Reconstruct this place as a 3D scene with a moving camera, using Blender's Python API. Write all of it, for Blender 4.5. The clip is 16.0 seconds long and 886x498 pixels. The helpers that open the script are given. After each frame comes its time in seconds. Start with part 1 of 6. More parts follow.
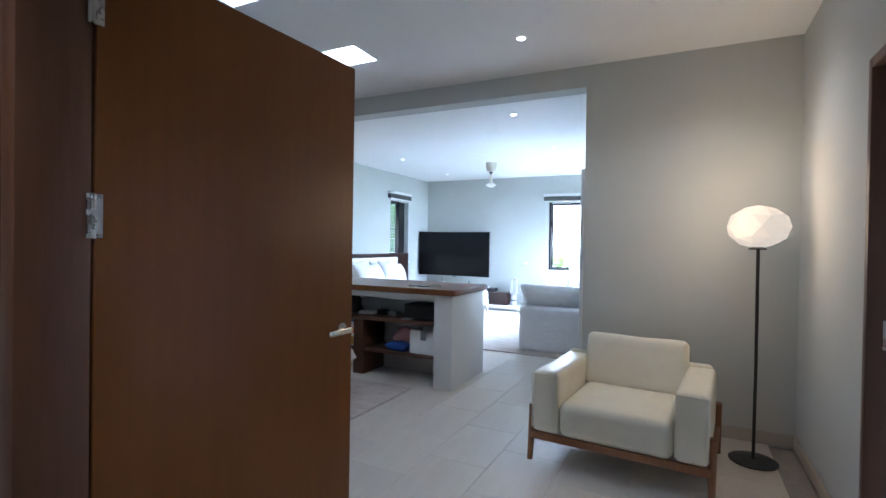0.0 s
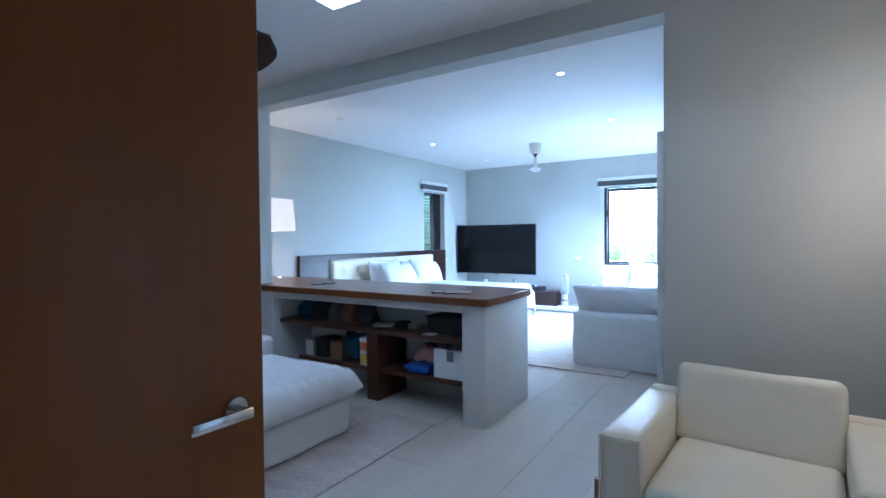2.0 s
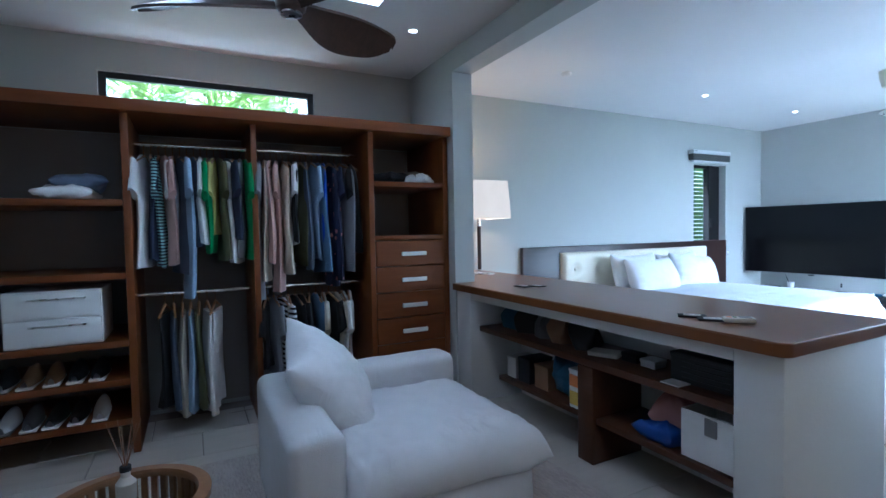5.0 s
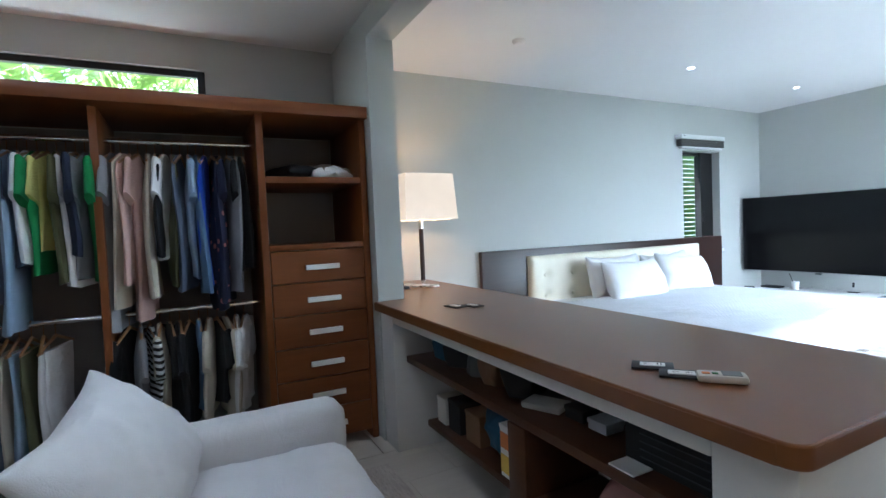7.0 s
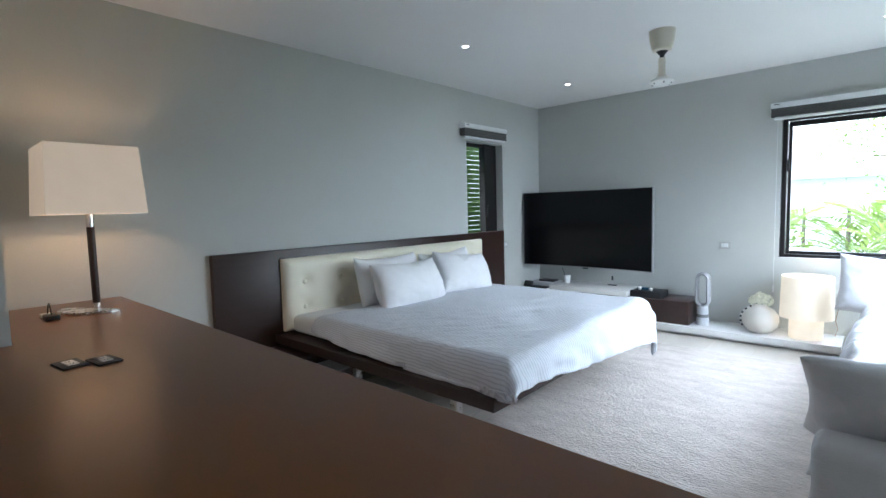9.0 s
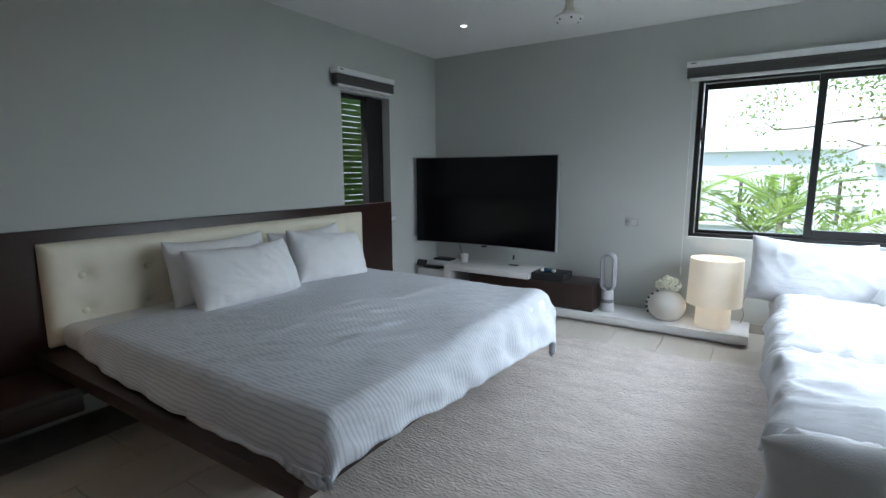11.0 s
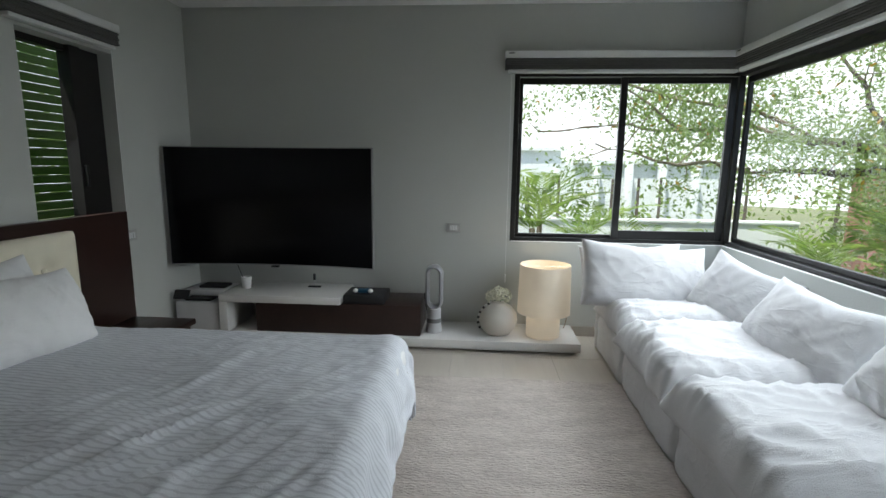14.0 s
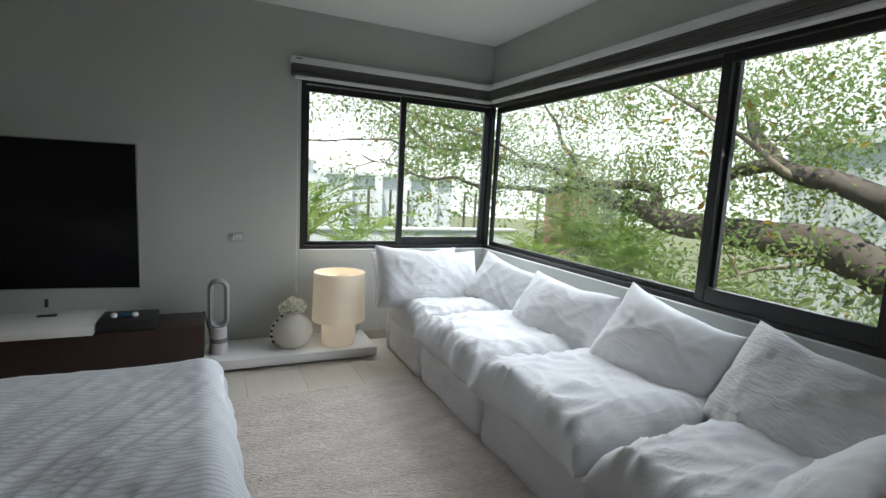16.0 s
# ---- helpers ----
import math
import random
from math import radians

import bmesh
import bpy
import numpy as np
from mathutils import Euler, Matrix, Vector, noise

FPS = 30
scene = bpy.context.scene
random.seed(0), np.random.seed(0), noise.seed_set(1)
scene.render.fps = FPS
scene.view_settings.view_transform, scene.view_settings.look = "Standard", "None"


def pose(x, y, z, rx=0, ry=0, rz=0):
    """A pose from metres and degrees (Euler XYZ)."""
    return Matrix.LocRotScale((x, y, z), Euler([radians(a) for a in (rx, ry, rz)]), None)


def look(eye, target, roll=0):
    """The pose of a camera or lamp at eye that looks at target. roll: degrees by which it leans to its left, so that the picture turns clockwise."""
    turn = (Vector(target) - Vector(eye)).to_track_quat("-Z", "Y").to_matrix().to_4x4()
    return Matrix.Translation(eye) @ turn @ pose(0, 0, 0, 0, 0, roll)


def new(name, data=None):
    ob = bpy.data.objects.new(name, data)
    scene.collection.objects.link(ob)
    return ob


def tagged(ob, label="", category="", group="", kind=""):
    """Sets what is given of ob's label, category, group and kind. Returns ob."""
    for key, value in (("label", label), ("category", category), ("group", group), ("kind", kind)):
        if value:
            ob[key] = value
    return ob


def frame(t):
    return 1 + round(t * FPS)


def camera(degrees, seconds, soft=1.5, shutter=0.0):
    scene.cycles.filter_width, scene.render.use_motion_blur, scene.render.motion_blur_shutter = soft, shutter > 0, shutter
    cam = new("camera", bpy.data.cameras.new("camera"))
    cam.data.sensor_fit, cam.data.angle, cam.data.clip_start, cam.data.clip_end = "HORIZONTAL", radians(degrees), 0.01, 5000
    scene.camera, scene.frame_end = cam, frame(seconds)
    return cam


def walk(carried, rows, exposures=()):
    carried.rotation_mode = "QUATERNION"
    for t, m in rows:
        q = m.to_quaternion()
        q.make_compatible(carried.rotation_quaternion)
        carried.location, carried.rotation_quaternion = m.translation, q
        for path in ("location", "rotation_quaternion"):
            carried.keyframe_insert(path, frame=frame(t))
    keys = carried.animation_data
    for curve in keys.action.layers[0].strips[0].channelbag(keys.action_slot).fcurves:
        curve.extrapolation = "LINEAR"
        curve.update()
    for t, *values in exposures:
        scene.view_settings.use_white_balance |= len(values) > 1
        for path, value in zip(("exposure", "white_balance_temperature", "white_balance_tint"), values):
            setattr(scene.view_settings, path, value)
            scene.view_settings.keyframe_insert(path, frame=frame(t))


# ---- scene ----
cam = camera(84.5, 16.0)
# seconds, x, y, z, yaw to the left of +y, pitch, roll
PATH = [
    (0, 1.897, -3.997, 1.344, 26.51, -0.58, 0.91),
    (0.5, 1.817, -3.737, 1.347, 27.37, -0.90, 0.74),
    (1, 1.740, -3.502, 1.349, 28.59, -0.97, 0.29),
    (1.5, 1.660, -3.251, 1.349, 30.42, -1.02, -0.38),
    (2, 1.569, -3.028, 1.352, 32.11, -1.23, -0.54),
    (2.5, 1.467, -2.809, 1.356, 34.39, -1.56, -0.55),
    (3, 1.378, -2.632, 1.360, 37.69, -1.90, -0.58),
    (3.5, 1.304, -2.451, 1.361, 42.89, -2.10, -0.40),
    (4, 1.237, -2.296, 1.360, 49.42, -2.27, -0.19),
    (4.5, 1.124, -2.104, 1.355, 55.84, -2.30, -0.35),
    (5, 0.997, -1.880, 1.352, 62.81, -2.18, -1.09),
    (5.5, 0.865, -1.647, 1.353, 68.34, -2.04, -1.97),
    (6, 0.741, -1.429, 1.356, 70.51, -1.96, -2.56),
    (6.3, 0.673, -1.315, 1.359, 69.35, -1.99, -2.61),
    (6.5, 0.622, -1.228, 1.363, 67.74, -2.06, -2.53),
    (7, 0.540, -1.039, 1.378, 62.96, -2.36, -2.46),
    (7.5, 0.446, -0.830, 1.394, 57.40, -2.74, -2.22),
    (8, 0.348, -0.602, 1.411, 51.56, -3.10, -1.88),
    (8.5, 0.248, -0.340, 1.426, 46.40, -3.77, -1.55),
    (9, 0.166, -0.062, 1.437, 42.40, -4.75, -1.50),
    (9.5, 0.114, 0.198, 1.441, 39.30, -5.94, -1.32),
    (10, 0.076, 0.446, 1.443, 36.73, -7.15, -0.83),
    (10.5, -0.012, 0.692, 1.446, 34.56, -8.17, -0.52),
    (11, -0.113, 0.928, 1.445, 32.93, -8.89, -0.26),
    (11.5, -0.228, 1.142, 1.445, 31.09, -9.45, -0.09),
    (12, -0.358, 1.325, 1.452, 28.29, -9.90, 0.00),
    (12.5, -0.503, 1.466, 1.471, 23.79, -10.36, -0.02),
    (13, -0.655, 1.583, 1.475, 18.00, -10.19, -0.01),
    (13.5, -0.804, 1.677, 1.478, 11.36, -9.94, 0.14),
    (14, -0.942, 1.743, 1.477, 4.03, -9.56, 0.69),
    (14.5, -1.062, 1.786, 1.475, -3.39, -9.06, 1.44),
    (15, -1.157, 1.796, 1.470, -10.57, -8.46, 2.11),
    (15.5, -1.235, 1.787, 1.463, -17.79, -7.91, 2.59),
    (16, -1.306, 1.757, 1.453, -25.21, -7.46, 2.99),
]


def heading(x, y, z, yaw, pitch, roll):
    a, b = radians(yaw), radians(pitch)
    return look((x, y, z), (x - math.sin(a) * math.cos(b), y + math.cos(a) * math.cos(b), z + math.sin(b)), roll)


EXPOSURES = [(0, 3.55, 4850, 9), (1.5, 3.5, 4450, 8), (3, 3.2, 4150, 9), (4.2, 3.1, 4250, 8), (6.3, 3.35, 5000, 8), (7.5, 3.25, 5250, 8), (8.5, 2.65, 5450, 9), (9.5, 2.05, 5500, 9), (10.2, 1.72, 5550, 9), (12.3, 1.05, 6100, 8), (16, 0.78, 6350, 10)]
walk(cam, [(t, heading(*row)) for t, *row in PATH], EXPOSURES)

# ---- world and lights ----
world = bpy.data.worlds.new("world")
scene.world = world
world.use_nodes = True
wn = world.node_tree
sky = wn.nodes.new("ShaderNodeTexSky")
sky.sky_type = "NISHITA"
sky.sun_disc = False
sky.sun_elevation, sky.sun_rotation = radians(62), radians(200)
wn.nodes["Background"].inputs["Strength"].default_value = 0.15
wn.links.new(sky.outputs[0], wn.nodes["Background"].inputs[0])
sun = new("sun", bpy.data.lights.new("sun", "SUN"))
sun.data.energy, sun.data.angle, sun.data.color = 4.5, radians(0.6), (1.0, 0.95, 0.88)
sun.matrix_world = look((0, 0, 0), (0.25, 0.30, -0.92))


def window_light(name, x, y, z, tx, ty, w, h, power, dip=1.0, color=(0.93, 0.97, 1.0)):
    ob = new(name, bpy.data.lights.new(name, "AREA"))
    ob.data.shape, ob.data.size, ob.data.size_y = "RECTANGLE", w, h
    ob.data.energy, ob.data.color = power, color
    ob.data.spread = radians(115)
    ob.matrix_world = look((x, y, z), (tx, ty, z - dip * math.hypot(tx - x, ty - y)))
    return ob


window_light("sky_light_east", 1.36, 4.55, 1.52, 0.0, 4.55, 2.8, 1.4, 18.5, 0.9)
window_light("sky_light_north", 0.25, 6.24, 1.54, 0.25, 4.0, 1.7, 1.35, 12)
window_light("sky_light_west", -3.62, 4.65, 1.6, -2.0, 4.65, 0.45, 1.1, 0.8)
window_light("sky_light_closet", -3.42, -1.7, 2.39, -2.0, -1.7, 1.5, 0.30, 0.95)

# ---- materials ----


def material(name, color, rough=0.6, metal=0.0, vary=0.08, scale=6.0, bump=0.0, bump_scale=60.0, stretch=(1, 1, 1), spec=0.5, color2=None, coat=0.0, island=0.0, crease=0.0, crease_scale=4.0):
    """A principled surface with colour variation at two scales and a fine relief."""
    m = bpy.data.materials.new(name)
    m.use_nodes = True
    nt = m.node_tree
    b = nt.nodes["Principled BSDF"]
    b.inputs["Roughness"].default_value = rough
    b.inputs["Metallic"].default_value = metal
    b.inputs["Specular IOR Level"].default_value = spec
    b.inputs["Coat Weight"].default_value = coat
    b.inputs["Coat Roughness"].default_value = 0.15
    co = nt.nodes.new("ShaderNodeTexCoord")
    mp = nt.nodes.new("ShaderNodeMapping")
    mp.inputs["Scale"].default_value = stretch
    nt.links.new(co.outputs["Object"], mp.inputs[0])
    n1 = nt.nodes.new("ShaderNodeTexNoise")
    n1.inputs["Scale"].default_value, n1.inputs["Detail"].default_value = scale, 5
    n2 = nt.nodes.new("ShaderNodeTexNoise")
    n2.inputs["Scale"].default_value, n2.inputs["Detail"].default_value = scale * 0.17, 2
    for n in (n1, n2):
        nt.links.new(mp.outputs[0], n.inputs["Vector"])
    add = nt.nodes.new("ShaderNodeMath")
    add.operation = "ADD"
    nt.links.new(n1.outputs["Fac"], add.inputs[0])
    nt.links.new(n2.outputs["Fac"], add.inputs[1])
    ramp = nt.nodes.new("ShaderNodeMapRange")
    ramp.inputs["From Min"].default_value, ramp.inputs["From Max"].default_value = 0.6, 1.4
    nt.links.new(add.outputs[0], ramp.inputs["Value"])
    mix = nt.nodes.new("ShaderNodeMix")
    mix.data_type = "RGBA"
    c2 = color2 or tuple(min(1.0, c * (1 + vary)) for c in color)
    c1 = color if color2 else tuple(c * (1 - vary) for c in color)
    mix.inputs["A"].default_value, mix.inputs["B"].default_value = (*c1, 1), (*c2, 1)
    nt.links.new(ramp.outputs[0], mix.inputs["Factor"])
    out = mix.outputs["Result"]
    if island:
        info = nt.nodes.new("ShaderNodeObjectInfo")
        geo = nt.nodes.new("ShaderNodeNewGeometry")
        both = nt.nodes.new("ShaderNodeMath")
        both.operation = "ADD"
        nt.links.new(info.outputs["Random"], both.inputs[0])
        nt.links.new(geo.outputs["Random Per Island"], both.inputs[1])
        rng = nt.nodes.new("ShaderNodeMapRange")
        rng.inputs["From Max"].default_value = 2.0
        rng.inputs["To Min"].default_value, rng.inputs["To Max"].default_value = 1 - island, 1 + island
        nt.links.new(both.outputs[0], rng.inputs["Value"])
        hsv = nt.nodes.new("ShaderNodeHueSaturation")
        nt.links.new(rng.outputs[0], hsv.inputs["Value"])
        nt.links.new(out, hsv.inputs["Color"])
        out = hsv.outputs[0]
    nt.links.new(out, b.inputs["Base Color"])
    rr = nt.nodes.new("ShaderNodeMapRange")
    rr.inputs["To Min"].default_value, rr.inputs["To Max"].default_value = max(0.02, rough - 0.07), min(1.0, rough + 0.07)
    nt.links.new(n1.outputs["Fac"], rr.inputs["Value"])
    nt.links.new(rr.outputs[0], b.inputs["Roughness"])
    if bump:
        n3 = nt.nodes.new("ShaderNodeTexNoise")
        n3.inputs["Scale"].default_value, n3.inputs["Detail"].default_value = bump_scale, 4
        nt.links.new(mp.outputs[0], n3.inputs["Vector"])
        bp = nt.nodes.new("ShaderNodeBump")
        bp.inputs["Strength"].default_value, bp.inputs["Distance"].default_value = bump, 0.01
        nt.links.new(n3.outputs["Fac"], bp.inputs["Height"])
        nt.links.new(bp.outputs[0], b.inputs["Normal"])
        if crease:
            lines = []
            for k, (turn, thin) in enumerate((((0.5, 0.35, 0.75), 0.035), ((1.1, -0.6, -0.5), 0.05))):
                m4 = nt.nodes.new("ShaderNodeMapping")
                m4.inputs["Rotation"].default_value, m4.inputs["Scale"].default_value = turn, (0.45, 1.6, 1.25)
                n4 = nt.nodes.new("ShaderNodeTexNoise")
                n4.inputs["Scale"].default_value, n4.inputs["Detail"].default_value = crease_scale * (1.6 + 0.8 * k), 2.0
                n4.inputs["Distortion"].default_value = 0.5
                nt.links.new(co.outputs["Object"], m4.inputs[0])
                nt.links.new(m4.outputs[0], n4.inputs["Vector"])
                off = nt.nodes.new("ShaderNodeMath")
                off.operation = "SUBTRACT"
                off.inputs[1].default_value = 0.5
                mag = nt.nodes.new("ShaderNodeMath")
                mag.operation = "ABSOLUTE"
                nt.links.new(n4.outputs["Fac"], off.inputs[0])
                nt.links.new(off.outputs[0], mag.inputs[0])
                line = nt.nodes.new("ShaderNodeMapRange")
                line.interpolation_type = "SMOOTHSTEP"
                line.inputs["From Min"].default_value, line.inputs["From Max"].default_value = 0.0, thin
                line.inputs["To Min"].default_value, line.inputs["To Max"].default_value = 1.0, 0.0
                nt.links.new(mag.outputs[0], line.inputs["Value"])
                n5 = nt.nodes.new("ShaderNodeTexNoise")
                n5.inputs["Scale"].default_value, n5.inputs["Detail"].default_value = 2.6 + k, 1.0
                nt.links.new(co.outputs["Object"], n5.inputs["Vector"])
                some = nt.nodes.new("ShaderNodeMapRange")
                some.inputs["From Min"].default_value, some.inputs["From Max"].default_value = 0.42, 0.66
                nt.links.new(n5.outputs["Fac"], some.inputs["Value"])
                both = nt.nodes.new("ShaderNodeMath")
                both.operation = "MULTIPLY"
                nt.links.new(line.outputs[0], both.inputs[0])
                nt.links.new(some.outputs[0], both.inputs[1])
                lines.append(both)
            total = nt.nodes.new("ShaderNodeMath")
            total.operation = "ADD"
            nt.links.new(lines[0].outputs[0], total.inputs[0])
            nt.links.new(lines[1].outputs[0], total.inputs[1])
            b2 = nt.nodes.new("ShaderNodeBump")
            b2.inputs["Strength"].default_value, b2.inputs["Distance"].default_value = crease, 0.010
            nt.links.new(total.outputs[0], b2.inputs["Height"])
            nt.links.new(b2.outputs[0], bp.inputs["Normal"])
    return m


def glow(name, color, strength, base=(0.8, 0.78, 0.72)):
    m = material(name, base, 0.7)
    b = m.node_tree.nodes["Principled BSDF"]
    b.inputs["Emission Color"].default_value = (*color, 1)
    b.inputs["Emission Strength"].default_value = strength
    return m


def glass_material(name, tint=(0.95, 0.97, 0.96)):
    """A thin clear pane: it passes light straight on and mirrors a little."""
    m = bpy.data.materials.new(name)
    m.use_nodes = True
    nt = m.node_tree
    nt.nodes.remove(nt.nodes["Principled BSDF"])
    tr, gl, mx = (nt.nodes.new("ShaderNode" + k) for k in ("BsdfTransparent", "BsdfGlossy", "MixShader"))
    tr.inputs[0].default_value = (*tint, 1)
    gl.inputs["Roughness"].default_value = 0.02
    mx.inputs[0].default_value = 0.03
    nt.links.new(tr.outputs[0], mx.inputs[1])
    nt.links.new(gl.outputs[0], mx.inputs[2])
    nt.links.new(mx.outputs[0], nt.nodes["Material Output"].inputs[0])
    return m


M_WALL = material("wall_paint", (0.492, 0.505, 0.482), 0.75, vary=0.03, scale=3, bump=0.12, bump_scale=90)
M_CEIL = material("ceiling_paint", (0.80, 0.80, 0.79), 0.8, vary=0.02, scale=2, bump=0.06, bump_scale=60)
M_TILE = material("stone_tile", (0.50, 0.445, 0.38), 0.3, scale=5, color2=(0.61, 0.56, 0.49), bump=0.03, bump_scale=30, stretch=(2.5, 0.3, 1), island=0.08)
M_GROUT = material("grout", (0.30, 0.27, 0.24), 0.85, vary=0.15, scale=30)
M_DOOR = material("door_wood", (0.145, 0.049, 0.007), 0.34, spec=0.35, scale=5, color2=(0.19, 0.066, 0.009), bump=0.05, bump_scale=40, stretch=(6, 6, 0.4))
M_JAMB = material("jamb_wood", (0.07, 0.026, 0.012), 0.42, scale=10, color2=(0.12, 0.05, 0.022), bump=0.05, bump_scale=40, stretch=(6, 6, 0.4))
M_TOP = material("counter_wood", (0.146, 0.051, 0.0110), 0.28, spec=0.36, scale=2.0, color2=(0.158, 0.056, 0.0125), stretch=(0.6, 2, 2))
top_in = M_TOP.node_tree.nodes["Principled BSDF"].inputs["Roughness"]
M_TOP.node_tree.links.remove(top_in.links[0])
M_CAB = material("wardrobe_wood", (0.13, 0.036, 0.006), 0.42, spec=0.4, scale=8, color2=(0.20, 0.062, 0.013), bump=0.04, bump_scale=40, stretch=(5, 0.5, 5))
M_CABV = material("wardrobe_wood_upright", (0.13, 0.036, 0.006), 0.42, spec=0.4, scale=8, color2=(0.20, 0.062, 0.013), bump=0.04, bump_scale=40, stretch=(5, 5, 0.5))
M_ESPRESSO = material("espresso_wood", (0.022, 0.0115, 0.0095), 0.35, scale=8, color2=(0.040, 0.020, 0.016), bump=0.04, bump_scale=40, stretch=(5, 0.5, 5))
M_STEEL = material("brushed_steel", (0.62, 0.60, 0.57), 0.28, 1.0, vary=0.1, scale=30, bump=0.03, bump_scale=120)
M_CHROME = material("satin_chrome", (0.75, 0.74, 0.72), 0.18, 1.0, vary=0.05, scale=20)
M_BLACK = material("black_metal", (0.012, 0.012, 0.013), 0.4, vary=0.2, scale=20)
M_FRAME = material("window_frame_metal", (0.014, 0.013, 0.013), 0.4, 0.2, vary=0.2, scale=20)
M_WHITE = material("white_paint", (0.80, 0.79, 0.77), 0.5, vary=0.04, scale=5, bump=0.03)
M_LINEN = material("white_linen", (0.78, 0.78, 0.79), 0.9, vary=0.04, scale=14, bump=0.25, bump_scale=240, crease=0.15, crease_scale=2.6)
M_CREAM = material("cream_leather", (0.78, 0.73, 0.59), 0.45, vary=0.05, scale=10, bump=0.08, bump_scale=160)
M_RUG = material("woven_wool", (0.43, 0.375, 0.335), 0.95, scale=45, color2=(0.65, 0.58, 0.525), bump=1.0, bump_scale=60, stretch=(0.55, 1.3, 1))
rt = M_RUG.node_tree
rows_of = rt.nodes.new("ShaderNodeTexWave")
rows_of.wave_type, rows_of.bands_direction = "BANDS", "Y"
rows_of.inputs["Scale"].default_value, rows_of.inputs["Distortion"].default_value = 15.0, 7.0
rows_of.inputs["Detail"].default_value, rows_of.inputs["Detail Scale"].default_value = 2.0, 3.0
rt.links.new(rt.nodes["Texture Coordinate"].outputs["Object"], rows_of.inputs["Vector"])
row_bump = rt.nodes.new("ShaderNodeBump")
row_bump.inputs["Strength"].default_value, row_bump.inputs["Distance"].default_value = 0.28, 0.008
rt.links.new(rows_of.outputs["Fac"], row_bump.inputs["Height"])
rt.links.new(row_bump.outputs[0], rt.nodes["Bump"].inputs["Normal"])
M_SCREEN = material("tv_glass", (0.003, 0.003, 0.004), 0.16, vary=0.1, scale=2, spec=0.22)
M_GLASS = glass_material("window_glass")

# ---- builders ----


def box(bm, x0, y0, z0, x1, y1, z1, bevel=0.0, seg=2):
    """Adds a box, its edges rounded by bevel."""
    r = bmesh.ops.create_cube(bm, size=1.0, matrix=Matrix.LocRotScale(((x0 + x1) / 2, (y0 + y1) / 2, (z0 + z1) / 2), None, (abs(x1 - x0), abs(y1 - y0), abs(z1 - z0))))
    if bevel:
        edges = {e for v in r["verts"] for e in v.link_edges}
        bmesh.ops.bevel(bm, geom=list(edges), offset=bevel, segments=seg, profile=0.5, affect="EDGES")
    return bm


def boxes(*list_of, bevel=0.0, seg=2):
    bm = bmesh.new()
    for b in list_of:
        box(bm, *b, bevel=bevel, seg=seg)
    return bm


def lathe(bm, profile, x=0.0, y=0.0, n=32, cap=True):
    """Turns a profile of (radius, height) about an upright axis."""
    rings = [[bm.verts.new((x + r * math.cos(2 * math.pi * k / n), y + r * math.sin(2 * math.pi * k / n), z)) for k in range(n)] for r, z in profile]
    for a, b in zip(rings, rings[1:]):
        for k in range(n):
            bm.faces.new((a[k], a[(k + 1) % n], b[(k + 1) % n], b[k]))
    if cap:
        bm.faces.new(rings[0][::-1])
        bm.faces.new(rings[-1])
    return bm


def rod(bm, p, q, r, n=12, r2=None):
    """A round bar from p to q, tapering from r to r2."""
    p, q = Vector(p), Vector(q)
    d = q - p
    m = Matrix.Translation((p + q) / 2) @ d.to_track_quat("Z", "Y").to_matrix().to_4x4()
    bmesh.ops.create_cone(bm, cap_ends=True, segments=n, radius1=r, radius2=r if r2 is None else r2, depth=d.length, matrix=m)
    return bm


def mesh_of(name, bm, mat, smooth=None):
    me = bpy.data.meshes.new(name)
    bmesh.ops.recalc_face_normals(bm, faces=bm.faces)
    bm.to_mesh(me)
    bm.free()
    me.materials.append(mat)
    if smooth is not None:
        for p in me.polygons:
            p.use_smooth = True
        if smooth < 180:
            me.set_sharp_from_angle(angle=radians(smooth))
    return me


def structure(name, bm, mat, label="", category="", smooth=None):
    return tagged(new(name, mesh_of(name, bm, mat, smooth)), label, category, kind="structure")


def thing(name, m, label, category, group="", kind=""):
    ob = new(name)
    ob.empty_display_size = 0.1
    ob.matrix_basis = m
    return tagged(ob, label, category, group, kind)


def part(name, bm, mat, parent, label="", smooth=35):
    ob = new(name, mesh_of(name, bm, mat, smooth))
    ob.parent = parent
    return tagged(ob, label)


def single(name, bm, mat, m, label, category, group="", smooth=35, kind=""):
    ob = new(name, mesh_of(name, bm, mat, smooth))
    ob.matrix_basis = m
    return tagged(ob, label, category, group, kind)


# ---- structure ----
structure("floor", boxes((-3.7, -5.6, -0.25, 2.75, 6.2, -0.016)), M_GROUT, "pale stone tile floor with dark joints", "floor")
structure("ceiling_bedroom", boxes((-3.7, 0.19, 2.785, 1.33, 6.2, 2.95)), M_CEIL, "plain white plaster bedroom ceiling", "ceiling")

bm = bmesh.new()
SKYLIGHTS = tuple((x, y, x + 0.32, y + 0.31) for x in (-2.0, -0.64) for y in (-2.18, -1.08))
xs = (-3.5, -2.0, -1.68, -0.64, -0.32, 2.73)
for a, b in zip(xs, xs[1:]):
    if (a, b) in ((-2.0, -1.68), (-0.64, -0.32)):
        for c, d in ((-5.6, -2.18), (-1.87, -1.08), (-0.77, 0.19)):
            box(bm, a, c, 2.79, b, d, 2.95)
    else:
        box(bm, a, -5.6, 2.79, b, 0.19, 2.95)
structure("ceiling_dressing_room", bm, M_CEIL, "white plaster dressing room ceiling with square skylights", "ceiling")

